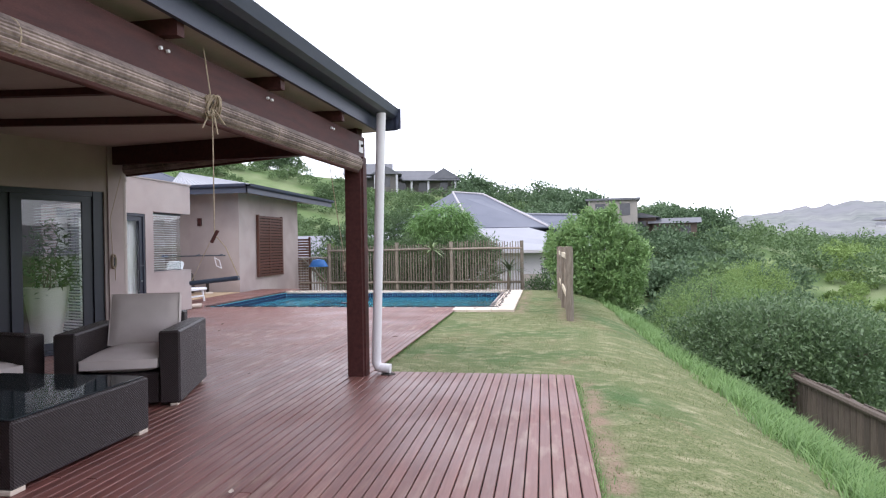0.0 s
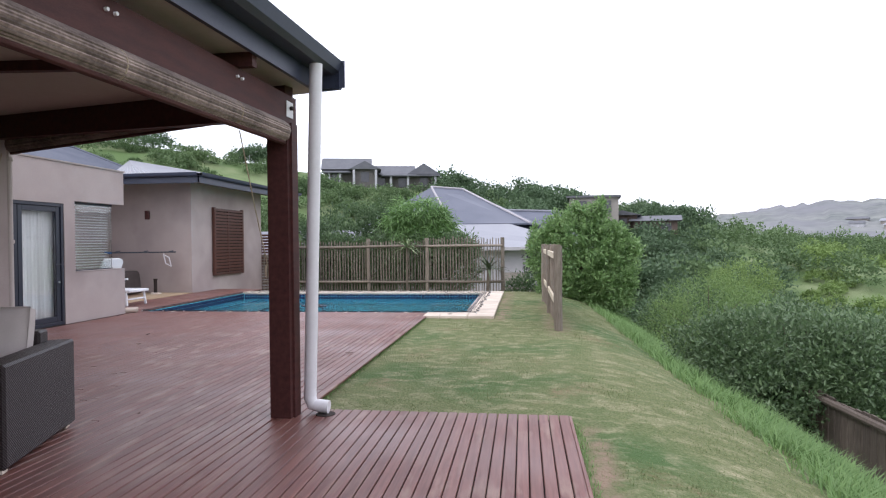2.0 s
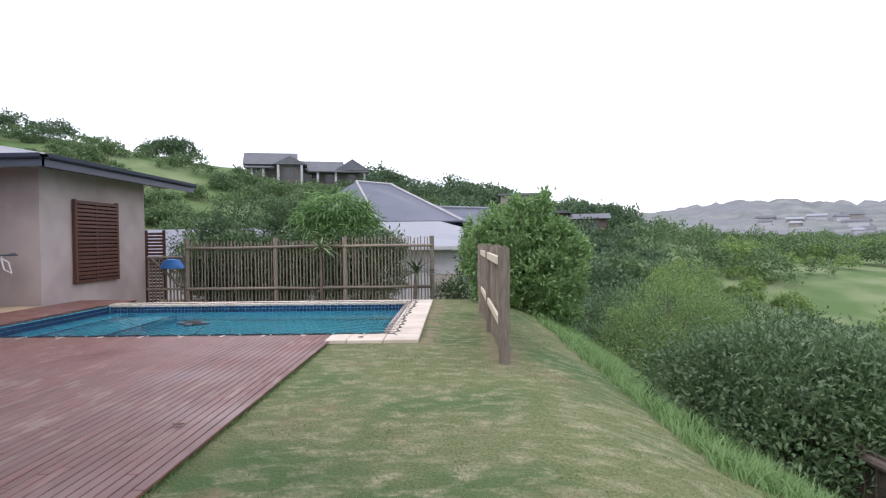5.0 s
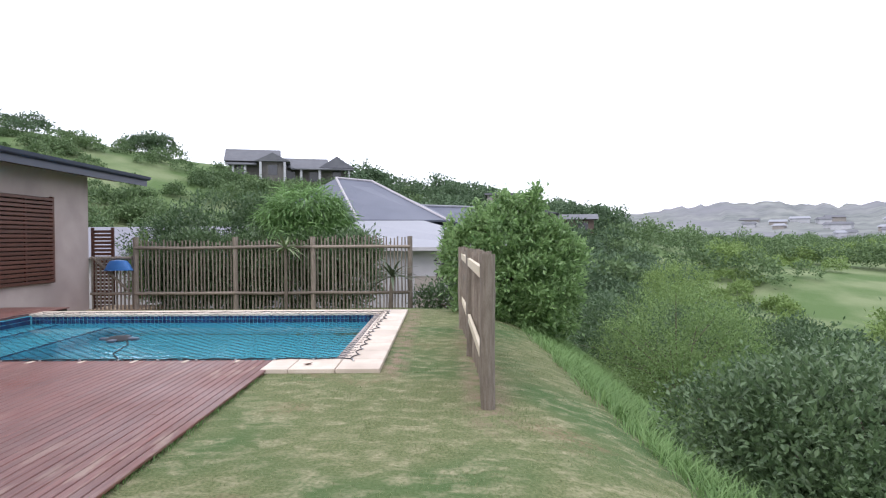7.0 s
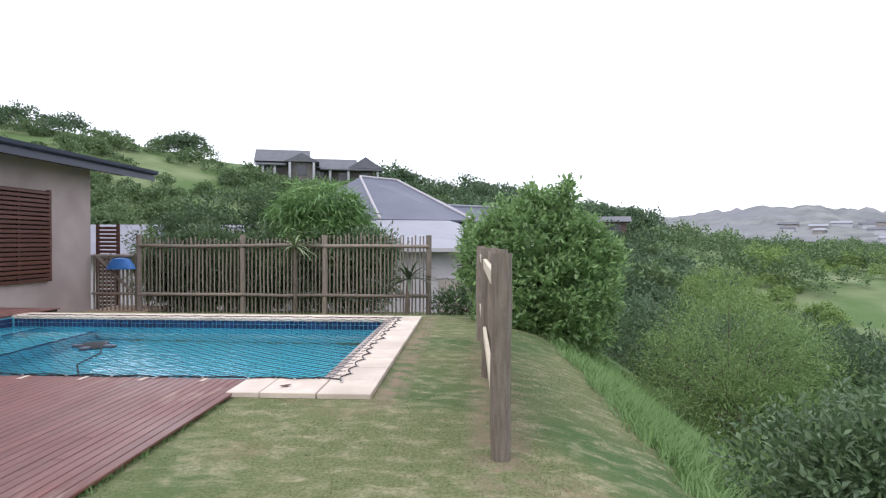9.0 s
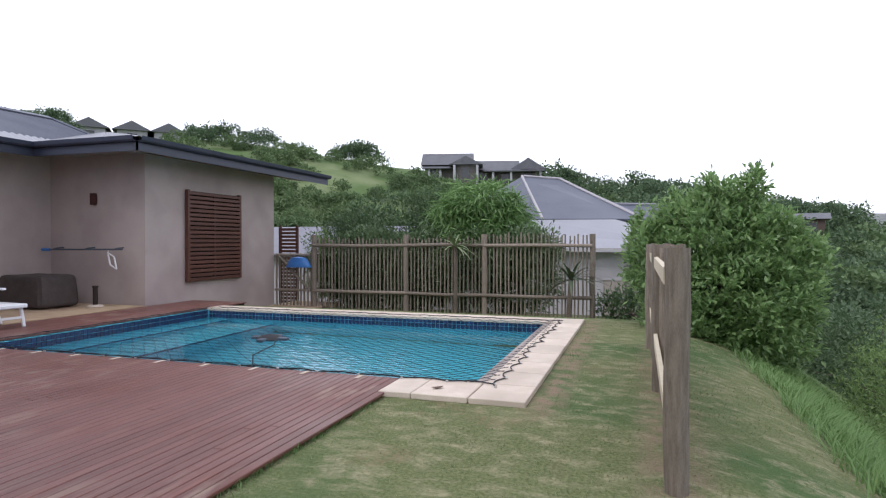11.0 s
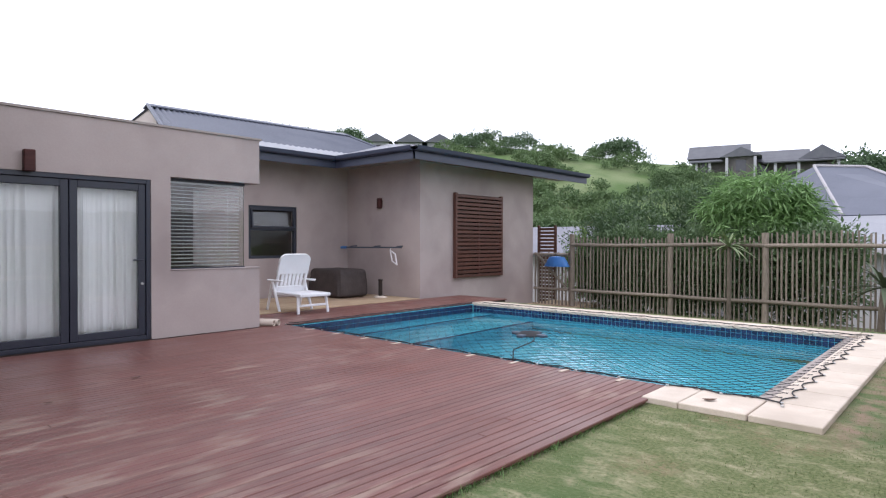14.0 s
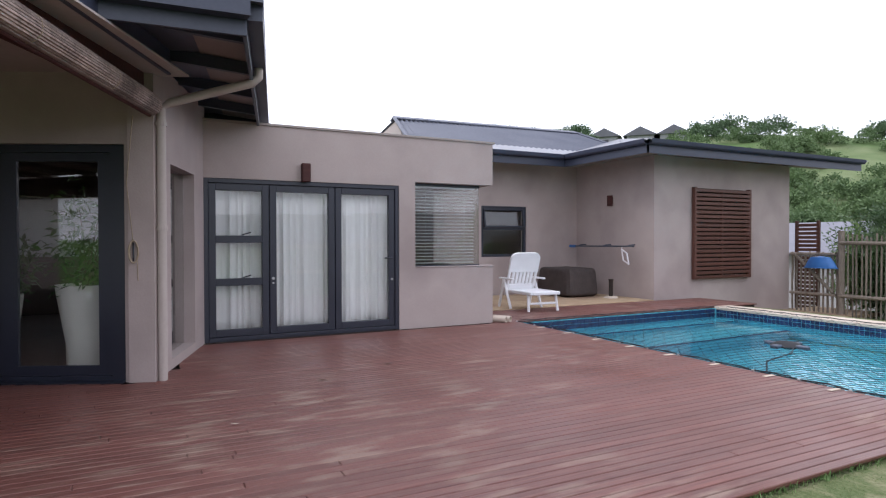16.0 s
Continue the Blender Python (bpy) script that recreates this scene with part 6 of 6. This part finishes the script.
for ca_, cb_ in (((-3.8, 38, 2.45), (-5.76, 43, 5.14)), ((-5.76, 43, 5.14), (-3.7, 44, 5.02)), ((-3.7, 44, 5.02), (0.9, 39.2, 2.45))):
    part("hip_cap", Geo().cyl(ca_, cb_, 0.075, n=6), M_LILAC, nh, "pale hip capping")
part("side_roof", Geo().slab([(-1.6, 43, 2.2), (4.2, 43, 1.6), (3.0, 46, 3.4), (-2.2, 46, 3.6)], 0.1), M_ROOF, nh, "blue-grey side roof")
part("side_cap", Geo().tube([(-2.2, 46, 3.65), (3.0, 46, 3.45)], 0.08, 6), M_ROOF_PALE, nh)
part("window", Geo().box(-0.55, 0.75, 32.56, 32.62, -1.9, -0.25), M_SOFFIT, nh, "closed pale garage hatch")
part("window_frame", Geo().box(-0.65, 0.85, 32.52, 32.555, -0.25, -0.15), M_LILAC, nh)
part("window_bar", Geo().box(-0.55, 0.75, 32.52, 32.555, -0.95, -0.9), M_LILAC, nh)
lh = thing("neighbour_house", "low house with pale grey metal roof beyond the gate", "house")
part("wall", Geo().box(-22, -7.6, 30.5, 37, -3.2, 0.7), M_LILAC, lh)
M_LOWROOF = material("lilac_grey_metal_roof", (0.17, 0.17, 0.205), (0.21, 0.21, 0.245), 1.2, 0.7, 0.03, 14)
part("roof", Geo().slab([(-22.5, 30, 0.72), (-7.2, 30, 0.72), (-9.0, 33.5, 2.0), (-22.5, 33.5, 2.0)], 0.1).slab([(-7.2, 30, 0.72), (-7.2, 37.5, 0.72), (-9, 33.5, 2.0)], 0.1), M_LOWROOF, lh, "pale grey metal roof")

M_FARWALL = material("far_cream_wall", (0.24, 0.22, 0.205), (0.30, 0.275, 0.255), 1, 0.85)
M_FARROOF = material("far_grey_roof", (0.105, 0.108, 0.125), (0.14, 0.143, 0.16), 1, 0.75)


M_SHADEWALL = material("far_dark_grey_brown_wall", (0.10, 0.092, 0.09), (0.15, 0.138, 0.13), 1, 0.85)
M_FARWHITE = material("far_white_wall", (0.38, 0.38, 0.41), (0.46, 0.46, 0.49), 1, 0.85)


def far_house(name, label, at, turn, parts, mat=None):
    """A far house from blocks (x, y, width, depth, wall height, roof height); each gets a gabled roof, windows and a base."""
    t = thing(name, label, "house", at, "houses on the hill", turn=turn)
    for x, y, w, d, h, rh in parts:
        part("wall", Geo().box(x - w / 2, x + w / 2, y - d / 2, y + d / 2, -4, h), mat or M_FARWALL, t)
        o = 0.7
        if rh > 0.3:
            a, b, c, e = (x - w / 2 - o, y - d / 2 - o), (x + w / 2 + o, y - d / 2 - o), (x + w / 2 + o, y + d / 2 + o), (x - w / 2 - o, y + d / 2 + o)
            g = Geo()
            if w >= d:
                g.add([(*a, h), (*b, h), (*c, h), (*e, h), (x - w / 2 - o, y, h + rh), (x + w / 2 + o, y, h + rh)], [(0, 1, 5, 4), (2, 3, 4, 5), (0, 4, 3), (1, 2, 5), (3, 2, 1, 0)])
            else:
                g.add([(*a, h), (*b, h), (*c, h), (*e, h), (x, y - d / 2 - o, h + rh), (x, y + d / 2 + o, h + rh)], [(1, 2, 5, 4), (3, 0, 4, 5), (0, 1, 4), (2, 3, 5), (3, 2, 1, 0)])
            part("roof", g, M_FARROOF, t)
        else:
            part("roof", Geo().box(x - w / 2 - 0.4, x + w / 2 + 0.4, y - d / 2 - 0.4, y + d / 2 + 0.4, h, h + 0.3), M_FARROOF, t)
        k = max(1, int(w / 3))
        for i in range(k):
            xx = x - w / 2 + (i + 0.5) * w / k
            wd = part("window", Geo().box(xx - 0.75, xx + 0.75, y - d / 2 - 0.06, y - d / 2 - 0.01, h - 2.3, h - 0.5), M_WIN, t)
            part("frame", Geo().box(xx - 0.85, xx + 0.85, y - d / 2 - 0.09, y - d / 2 - 0.061, h - 0.5, h - 0.38), mat or M_FARWALL, wd)
    return t


def by_view(az, R):
    a = math.radians(az)
    return R * math.sin(a), 7 + R * math.cos(a)


hx, hy = by_view(-14.7, 112)
far_house("hill_house", "large grey gabled house among trees on the hill", (hx, hy, 12.5), 14, [(-5.0, 0.5, 8, 6, 2.5, 2.5), (-1.6, -1.0, 4.5, 7, 2.3, 1.5), (3.4, 2.0, 8, 6, 1.7, 2.1), (9.5, 2.6, 5, 7, 1.8, 2.1)], M_SHADEWALL)
hh = bpy.data.objects["hill_house"]
for cx_, cy_, ch_ in ((-8.2, -3.2, 1.9), (-6.2, -3.3, 1.9), (-3.6, -5.0, 2.2), (0.4, -5.0, 2.2), (3.2, -2.6, 1.4), (6.4, -2.4, 1.4), (11.6, -2.2, 1.5)):
    part("column", Geo().box(cx_ - 0.2, cx_ + 0.2, cy_ - 0.2, cy_ + 0.2, -4.0, ch_), M_FARWHITE, hh, "pale plastered veranda column")
part("veranda_roof", Geo().slab([(-9.4, -3.9, 1.9), (-4.2, -3.9, 1.9), (-4.2, -2.4, 2.45), (-9.4, -2.4, 2.45)], 0.2).slab([(1.4, -3.2, 1.4), (12.4, -2.8, 1.5), (12.4, -0.6, 1.9), (1.4, -1.0, 1.8)], 0.2), M_FARROOF, hh)
for i, az in enumerate((-47.6, -44.6, -41.9)):
    x, y = by_view(az, 120)
    far_house("hill_house", "narrow gabled house on the hilltop", (x, y, 16.7), 42, [(0, 0, 4.6, 8, 3.4, 1.6)], M_FARWHITE)
x, y = by_view(-28.4, 104)
far_house("hill_house", "small pale house with grey roof on the slope", (x, y, 9.6), 26, [(0, 0, 4.2, 4, 1.8, 0.8)], M_FARWALL)
x, y = by_view(6.7, 92)
far_house("hill_house", "flat-roofed cream house rising above the trees", (x, y, 3.6), -6, [(0, 0, 7.2, 6, 4.2, 0.2)])
x, y = by_view(12.3, 98)
M_BROWNWALL = material("far_brown_timber_wall", (0.085, 0.06, 0.05), (0.12, 0.085, 0.07), 1, 0.8)
far_house("hill_house", "long dark brown house above the trees", (x, y, 1.3), -12, [(0, 0, 6.5, 6, 3.0, 0.9), (-5.0, 1, 4.5, 6, 4.0, 0.8)], M_BROWNWALL)


# far hills across the valley, and the houses on them
az = np.radians(np.linspace(-20, 110, 260))
rows = []
fr_ = np.random.default_rng(9)
for R, k in ((330, -0.035), (480, -0.012), (640, 0.012), (820, 0.034), (960, 0.052), (1100, 0.046), (1300, 0.050), (1500, 0.02)):
    dg = np.degrees(az)
    top = np.interp(dg, [-20, 8, 14, 20, 25, 29, 33, 38, 45, 60, 110], [0.2, 0.45, 0.55, 0.82, 1.0, 0.95, 0.82, 0.95, 1.1, 0.9, 0.6])
    bump = 0.05 * np.sin(dg * 1.7 + R * 0.01) + 0.04 * np.sin(dg * 4.1 + R * 0.02) + 0.02 * fr_.normal(0, 1, len(dg))
    z = 1.3 + R * (k * top * (1 + bump) if k > 0 else k * (1 + bump))
    rows.append(np.stack([R * np.sin(az), 7 + R * np.cos(az), z], -1))
V = np.concatenate(rows)
n = len(az)
ii = np.arange(len(rows) * n).reshape(len(rows), n)
F = np.stack([ii[:-1, :-1], ii[:-1, 1:], ii[1:, 1:], ii[1:, :-1]], -1).reshape(-1, 4)[:, ::-1]
# Bush and grass tones, greyed so that distance haze sits in the colour.
M_FAR = material("hazed_far_hill_bush_and_grass", (0.085, 0.100, 0.100), (0.22, 0.228, 0.215), 0.022, 1.0, 0.0, 0.09, c3=(0.165, 0.165, 0.185), big=0.006)
tagged(new("backdrop", quick_mesh("backdrop", V, F, M_FAR, True)), "grey-green wooded hills across the valley, haze in their colour", "hills", kind="structure")
q = np.random.default_rng(15)
for i in range(34):
    a, R = q.uniform(24, 44), q.uniform(430, 760)
    x, y = by_view(a, R)
    kk = np.interp(R, [330, 480, 640, 820, 960], [-0.035, -0.012, 0.012, 0.034, 0.052])
    s = R / 600
    t = thing("far_house", "small pale house on the far hillside", "house", (x, y, 1.3 + R * float(kk) * 0.92), "far houses", turn=-a + q.uniform(-20, 20))
    w, h = q.uniform(6, 15) * s, q.uniform(2, 3.5) * s
    part("wall", Geo().box(-w / 2, w / 2, -5 * s, 5 * s, -6, h), M_FARWHITE if i % 3 else M_FARWALL, t)
    part("roof", Geo().add([(-w / 2 - s, -6 * s, h), (w / 2 + s, -6 * s, h), (w / 2 + s, 6 * s, h), (-w / 2 - s, 6 * s, h), (-w / 2, 0, h + 2 * s), (w / 2, 0, h + 2 * s)], [(0, 1, 5, 4), (2, 3, 4, 5), (0, 4, 3), (1, 2, 5), (3, 2, 1, 0)]), M_FARROOF if i % 2 else M_ROOF_PALE, t)
lp = thing("lamp_post", "thin pale street lamp on the green hillside", "lamp post", (-19.6, 38.0, gh(-19.6, 38)))
part("pole", Geo().cyl((0, 0, 0), (0, 0, 3.6), 0.05, n=8), M_PVC, lp)
part("head", Geo().cbox(-0.12, 0.12, -0.1, 0.1, 3.6, 3.8, 0.02), M_PVC, lp)

# ---- pool edge: coping slabs, mosaic band, safety net ----
coping = thing("coping", "cream concrete paving slabs round the pool", "coping", kind="structure")
gr = 0.008
ys = np.linspace(12.40, 17.87, 11)
for i in range(10):
    part("slab", Geo().cbox(-1.12 + gr, -0.64, ys[i] + gr / 2, ys[i + 1] - gr / 2, -0.05, 0.002, 0.006), M_COPING, coping)
for i, (xa, xb) in enumerate(((-1.92, -1.62), (-1.62, -1.12))):
    part("slab", Geo().cbox(xa + gr / 2, xb - gr / 2, 12.40 + gr / 2, 12.97, -0.05, 0.002, 0.006), M_COPING, coping)
xs = np.linspace(-7.78, -1.12, 14)
for i in range(13):
    part("slab", Geo().cbox(xs[i] + gr / 2, xs[i + 1] - gr / 2, 17.38, 17.87, -0.05, 0.002, 0.006), M_COPING, coping)
solid("coping_bed", Geo().box(-1.22, -0.66, 12.44, 17.85, -0.22, -0.02).box(-1.9, -1.22, 12.44, 12.83, -0.22, -0.02).box(-7.76, -1.22, 17.52, 17.85, -0.22, -0.02), M_SOFFIT, "mortar bed under the coping slabs", "bed", kind="structure")

ts = 0.0745
g_band = Geo()
tilemesh = Geo().cbox(-0.034, 0.034, -0.004, 0.004, -0.034, 0.034, 0.003).mesh("tile", M_TILE)
tiles = []
nx_ = int((PX1 - PX0) / ts)
for i in range(nx_):
    for j in range(3):
        tiles.append((PX0 + (i + 0.5) * ts, PY1 - 0.005, -0.07 - j * ts, 0))
for m_ in tiles[:300]:
    ob = new("tile", tilemesh)
    ob.parent = pool
    ob.matrix_basis = pose(*m_[:3], 0, 0, m_[3])
rest = Geo()
ny_ = int((PY1 - PY0) / ts)
for i in range(ny_):
    for j in range(3):
        y, z = PY0 + (i + 0.5) * ts, -0.07 - j * ts
        rest.box(PX1 - 0.008, PX1 - 0.001, y - 0.034, y + 0.034, z - 0.034, z + 0.034)
        rest.box(PX0 + 0.001, PX0 + 0.008, y - 0.034, y + 0.034, z - 0.034, z + 0.034)
for i in range(nx_):
    for j in range(3):
        x, z = PX0 + (i + 0.5) * ts, -0.07 - j * ts
        rest.box(x - 0.034, x + 0.034, PY0 + 0.001, PY0 + 0.008, z - 0.034, z + 0.034)
tagged(part("tile_band", rest, M_TILE, pool), kind="stuff")

M_NET = material("black_pool_net", (0.010, 0.010, 0.014), (0.018, 0.018, 0.022), 10, 0.7)
net = thing("pool_net", "black safety net stretched over the pool", "net")
g = Geo()
step = 0.135


def sag(x, y):
    u, v = (x - PX0) / (PX1 - PX0), (y - PY0) / (PY1 - PY0)
    return 0.012 - 0.16 * (max(0, u * (1 - u)) * 4) ** 0.5 * (max(0, v * (1 - v)) * 4) ** 0.5


def strand(g, x0, y0, x1, y1, k, r_=0.0029):
    pts = []
    for i in range(k + 1):
        s = i / k
        x, y = x0 + (x1 - x0) * s, y0 + (y1 - y0) * s
        pts.append((x, y, sag(x, y)))
    g.tube(pts, r_, 3)


NX0, NX1, NY0, NY1 = PX0 - 0.05, PX1 + 0.06, PY0 - 0.05, PY1 + 0.06
W_, H_ = NX1 - NX0, NY1 - NY0
s = -H_
while s < W_:
    a0, a1 = max(0, s), min(W_, s + H_)
    if a1 - a0 > 0.05:
        strand(g, NX0 + a0, NY0 + (a0 - s), NX0 + a1, NY0 + (a1 - s), 12)
        strand(g, NX0 + a0, NY1 - (a0 - s), NX0 + a1, NY1 - (a1 - s), 12)
    s += step * 1.4142
part("mesh", g, M_NET, net)
rb = random.Random(3)
g = Geo()


def scallop(pts, lift=0.012):
    out = []
    for (ax, ay), (bx, by) in zip(pts[:-1], pts[1:]):
        for k in range(6):
            s = k / 6
            x, y = ax + (bx - ax) * s, ay + (by - ay) * s
            b = math.sin(math.pi * s) * 0.06
            nxx, nyy = -(by - ay), bx - ax
            L = math.hypot(nxx, nyy)
            out.append((x + nxx / L * b, y + nyy / L * b, lift))
    out.append((*pts[-1], lift))
    return out


right = [(PX1 + 0.14 + rb.uniform(-0.03, 0.03), y) for y in np.linspace(12.80, 17.55, 14)]
farr = [(x, PY1 + 0.14 + rb.uniform(-0.02, 0.02)) for x in np.linspace(-1.0, -7.6, 18)]
near = [(x, PY0 - 0.06 + rb.uniform(-0.01, 0.01)) for x in np.linspace(-7.7, -1.0, 16)]
left = [(PX0 - 0.08, y) for y in np.linspace(17.5, 13.0, 10)]
for path in (right, farr, left, near):
    g.tube(scallop(path), 0.0065, 5)
part("border_rope", g, M_NET, net, "black edge rope tied to the coping")
for p in right + near:
    part("anchor", Geo().cyl((p[0], p[1], 0.0), (p[0], p[1], 0.018), 0.014, n=8), M_CHROME, net, "small steel anchor")
for x in np.linspace(-7.0, -2.3, 9):
    part("strap", Geo().cbox(float(x) - 0.02, float(x) + 0.02, 12.76, 12.90, 0.003, 0.008, 0.002), M_COPING, net, "pale webbing strap")
# Stand-in for sparkling bunched net, built as a lump with a hose.
cl = thing("net_lump", "dark lump standing in for bunched net, with a hose", "pool cleaner", (-5.0, 15.4, -0.16))
g = Geo()
rc_ = random.Random(9)
g.lathe([(0.0, -0.05), (0.16, -0.04), (0.20, 0.0), (0.13, 0.05), (0.0, 0.07)], 16)
part("body", g, M_NET, cl, smooth=True)
part("cross_strips", Geo().cbox(-0.30, 0.30, -0.05, 0.05, -0.02, 0.03, 0.01).cbox(-0.05, 0.05, -0.28, 0.28, -0.02, 0.03, 0.01), M_BLUEBAR, cl)
part("hose", Geo().tube([(0.1, 0, 0), (0.4, -0.5, 0.01), (0.55, -1.2, 0.0), (0.9, -1.7, 0.0), (1.0, -2.2, 0.0)], 0.009, 8), M_NET, cl, "dark ribbed hose", True)

# ---- small litter ----
M_DRYLEAF = material("dry_brown_leaf", (0.06, 0.03, 0.02), (0.12, 0.06, 0.035), 20, 0.8, 0.2)
M_PALELEAF = material("pale_dry_leaf", (0.45, 0.38, 0.32), (0.55, 0.47, 0.40), 20, 0.8, 0.2)
rl = random.Random(17)
for x, y, s, mt, lb in ((-2.18, 8.65, 0.055, M_DRYLEAF, "curled dark dry leaf lying on the deck"), (-1.72, 3.1, 0.03, M_PALELEAF, "small pale dry leaf lying on the deck"), (-1.75, 2.45, 0.03, M_PALELEAF, "small pale dry leaf lying on the deck"), (-3.1, 6.0, 0.025, M_DRYLEAF, "small dark dry leaf lying on the deck"), (-5.6, 9.9, 0.05, M_DRYLEAF, "curled dark dry leaf lying on the deck"), (-5.2, 9.1, 0.04, M_DRYLEAF, "small dark dry leaf lying on the deck"), (-4.2, 8.2, 0.03, M_PALELEAF, "small pale dry leaf lying on the deck"), (-1.45, 12.62, 0.06, M_DRYLEAF, "dark scrap lying on the coping")):
    a = rl.uniform(0, 6.28)
    u, v = Vector((math.cos(a), math.sin(a), 0)), Vector((-math.sin(a), math.cos(a), 0))
    c = Vector((x, y, 0.006))
    g = Geo()
    vs = []
    for k in range(7):
        q_ = k / 6 * 2 - 1
        w = 0.45 * s * (1 - q_ * q_) + 0.001
        zz = Vector((0, 0, 0.25 * s * q_ * q_))
        vs += [c + u * q_ * s + v * w + zz + Vector((0, 0, 0.3 * w)), c + u * q_ * s + zz, c + u * q_ * s - v * w + zz + Vector((0, 0, 0.3 * w))]
    fs = [(3 * k + j, 3 * k + 3 + j, 3 * k + 4 + j, 3 * k + 1 + j) for k in range(6) for j in (0, 1)]
    g.add(vs, fs)
    solid("fallen_leaf", g, mt, lb, "leaf", "fallen leaves")

# ---- grass: short blades on the lawn, long tufts on the bank ----
L_LAWN = leaf_material("short_lawn_blade", (0.13, 0.185, 0.07), (0.28, 0.305, 0.155), 0.8, 0.3)
L_LONG = leaf_material("long_grass_blade", (0.10, 0.20, 0.060), (0.25, 0.38, 0.14), 0.6, 0.35)


def blades(name, label, x, y, h, w, mat, seed, lean=0.5):
    r = np.random.default_rng(seed)
    n = len(x)
    z = height(x, y)
    a = r.uniform(0, 2 * np.pi, n)
    d = np.stack([np.cos(a), np.sin(a), np.zeros(n)], -1)
    s = np.stack([-np.sin(a), np.cos(a), np.zeros(n)], -1)
    hh = (h * r.uniform(0.5, 1.3, n))[:, None]
    ww = (w * r.uniform(0.7, 1.3, n))[:, None]
    b = np.stack([x, y, z - 0.01], -1)
    up = np.array([0, 0, 1.0])
    ln = (lean * r.uniform(0.2, 1.2, n))[:, None]
    m = b + up * hh * 0.6 + d * hh * ln * 0.35
    t = b + up * hh + d * hh * ln
    V = np.stack([b - s * ww, b + s * ww, m + s * ww * 0.7, m - s * ww * 0.7, t], 1).reshape(-1, 3)
    k = np.arange(n)[:, None] * 5
    F = np.concatenate([k + np.array([[0, 1, 2]]), k + np.array([[0, 2, 3]]), k + np.array([[3, 2, 4]])], 1).reshape(-1, 3)
    return tagged(new(name, quick_mesh(name, V, F, mat)), label, "grass", kind="stuff")


r = np.random.default_rng(4)
n = 150000
x, y = r.uniform(-1.86, 2.2, n), 2.5 + 17 * r.uniform(0, 1, n) ** 1.25
ok = ~((x < 0.24) & (y < 6.32)) & ~((x < -0.62) & (y > 12.38) & (y < 17.9))
dens = np.sin(x * 2.1 + y * 0.7) * np.sin(y * 1.3 - x * 0.9) + 0.5 * np.sin(x * 5 + y * 3.3)
ok &= r.uniform(-1.3, 1.0, n) < dens + 0.5
blades("lawn_grass", "short patchy mown lawn grass", x[ok], y[ok], 0.020, 0.0030, L_LAWN, 5, 0.9)
n = 60000
y = r.uniform(1.5, 20, n)
x = 2.12 - 0.035 * np.clip(y - 4, 0, 12) + np.abs(r.normal(0, 0.9, n)) - 0.28 * r.uniform(0, 1, n) ** 2
q = np.sin(x * 3.1 + y * 1.7) * np.sin(y * 2.3 - x) > r.uniform(-0.9, 0.6, n)
x, y = x[q], y[q]
blades("bank_grass", "long green grass tufts down the bank", x, y, 0.15, 0.006, L_LONG, 6, 1.2)
n = 1600
y = r.uniform(2, 22, n)
x = np.where(r.uniform(0, 1, n) < 0.5, -1.87 + np.abs(r.normal(0, 0.03, n)), 0.24 + np.abs(r.normal(0, 0.03, n)))
y = np.where(x < -1, 6.4 + (y - 2) * 0.29, 2 + (y - 2) * 0.21)
blades("edge_grass", "tufts of grass along the deck's edge", x, y, 0.05, 0.003, L_LONG, 7, 0.9)

# ---- deck boards, last ----
rd = random.Random(2)


def row(x0, ya, yb):
    y = ya
    while y < yb - 0.01:
        L = rd.uniform(4.2, 6.2)
        e = yb if yb - (y + L) < 1.5 else y + L
        part("board", Geo().cbox(x0, x0 + WIDE, y, e - 0.003, -0.022 + rd.uniform(-0.0008, 0.0008), rd.uniform(-0.0008, 0.0008), 0.004), M_DECK, deck)
        y = e


x = 0.22 - WIDE
while x > -1.87:
    row(x, -3.0, 6.30)
    x -= PITCH
while x > -7.78:
    end = 12.92 if x < -1.93 else 12.38
    row(x, -3.0 if x > -5.9 else (7.6 if x > -6.4 else 8.0), end)
    x -= PITCH
xv = x + PITCH * 25
while xv > -10.6:
    end = CN[1] + (xv - CN[0]) * 0.91 / 0.42 - 0.03
    if xv < -5.9 and end > -2.6:
        row(xv, -3.0, end)
    xv -= PITCH
while x > -9.17:
    row(x, 12.52, 18.62)
    x -= PITCH
part("edge_board", Geo().cbox(-1.895, -1.872, 6.305, 12.39, -0.10, -0.004, 0.004), M_DECK, deck)
part("edge_board", Geo().cbox(0.222, 0.245, -3.0, 6.30, -0.10, -0.004, 0.004), M_DECK, deck)
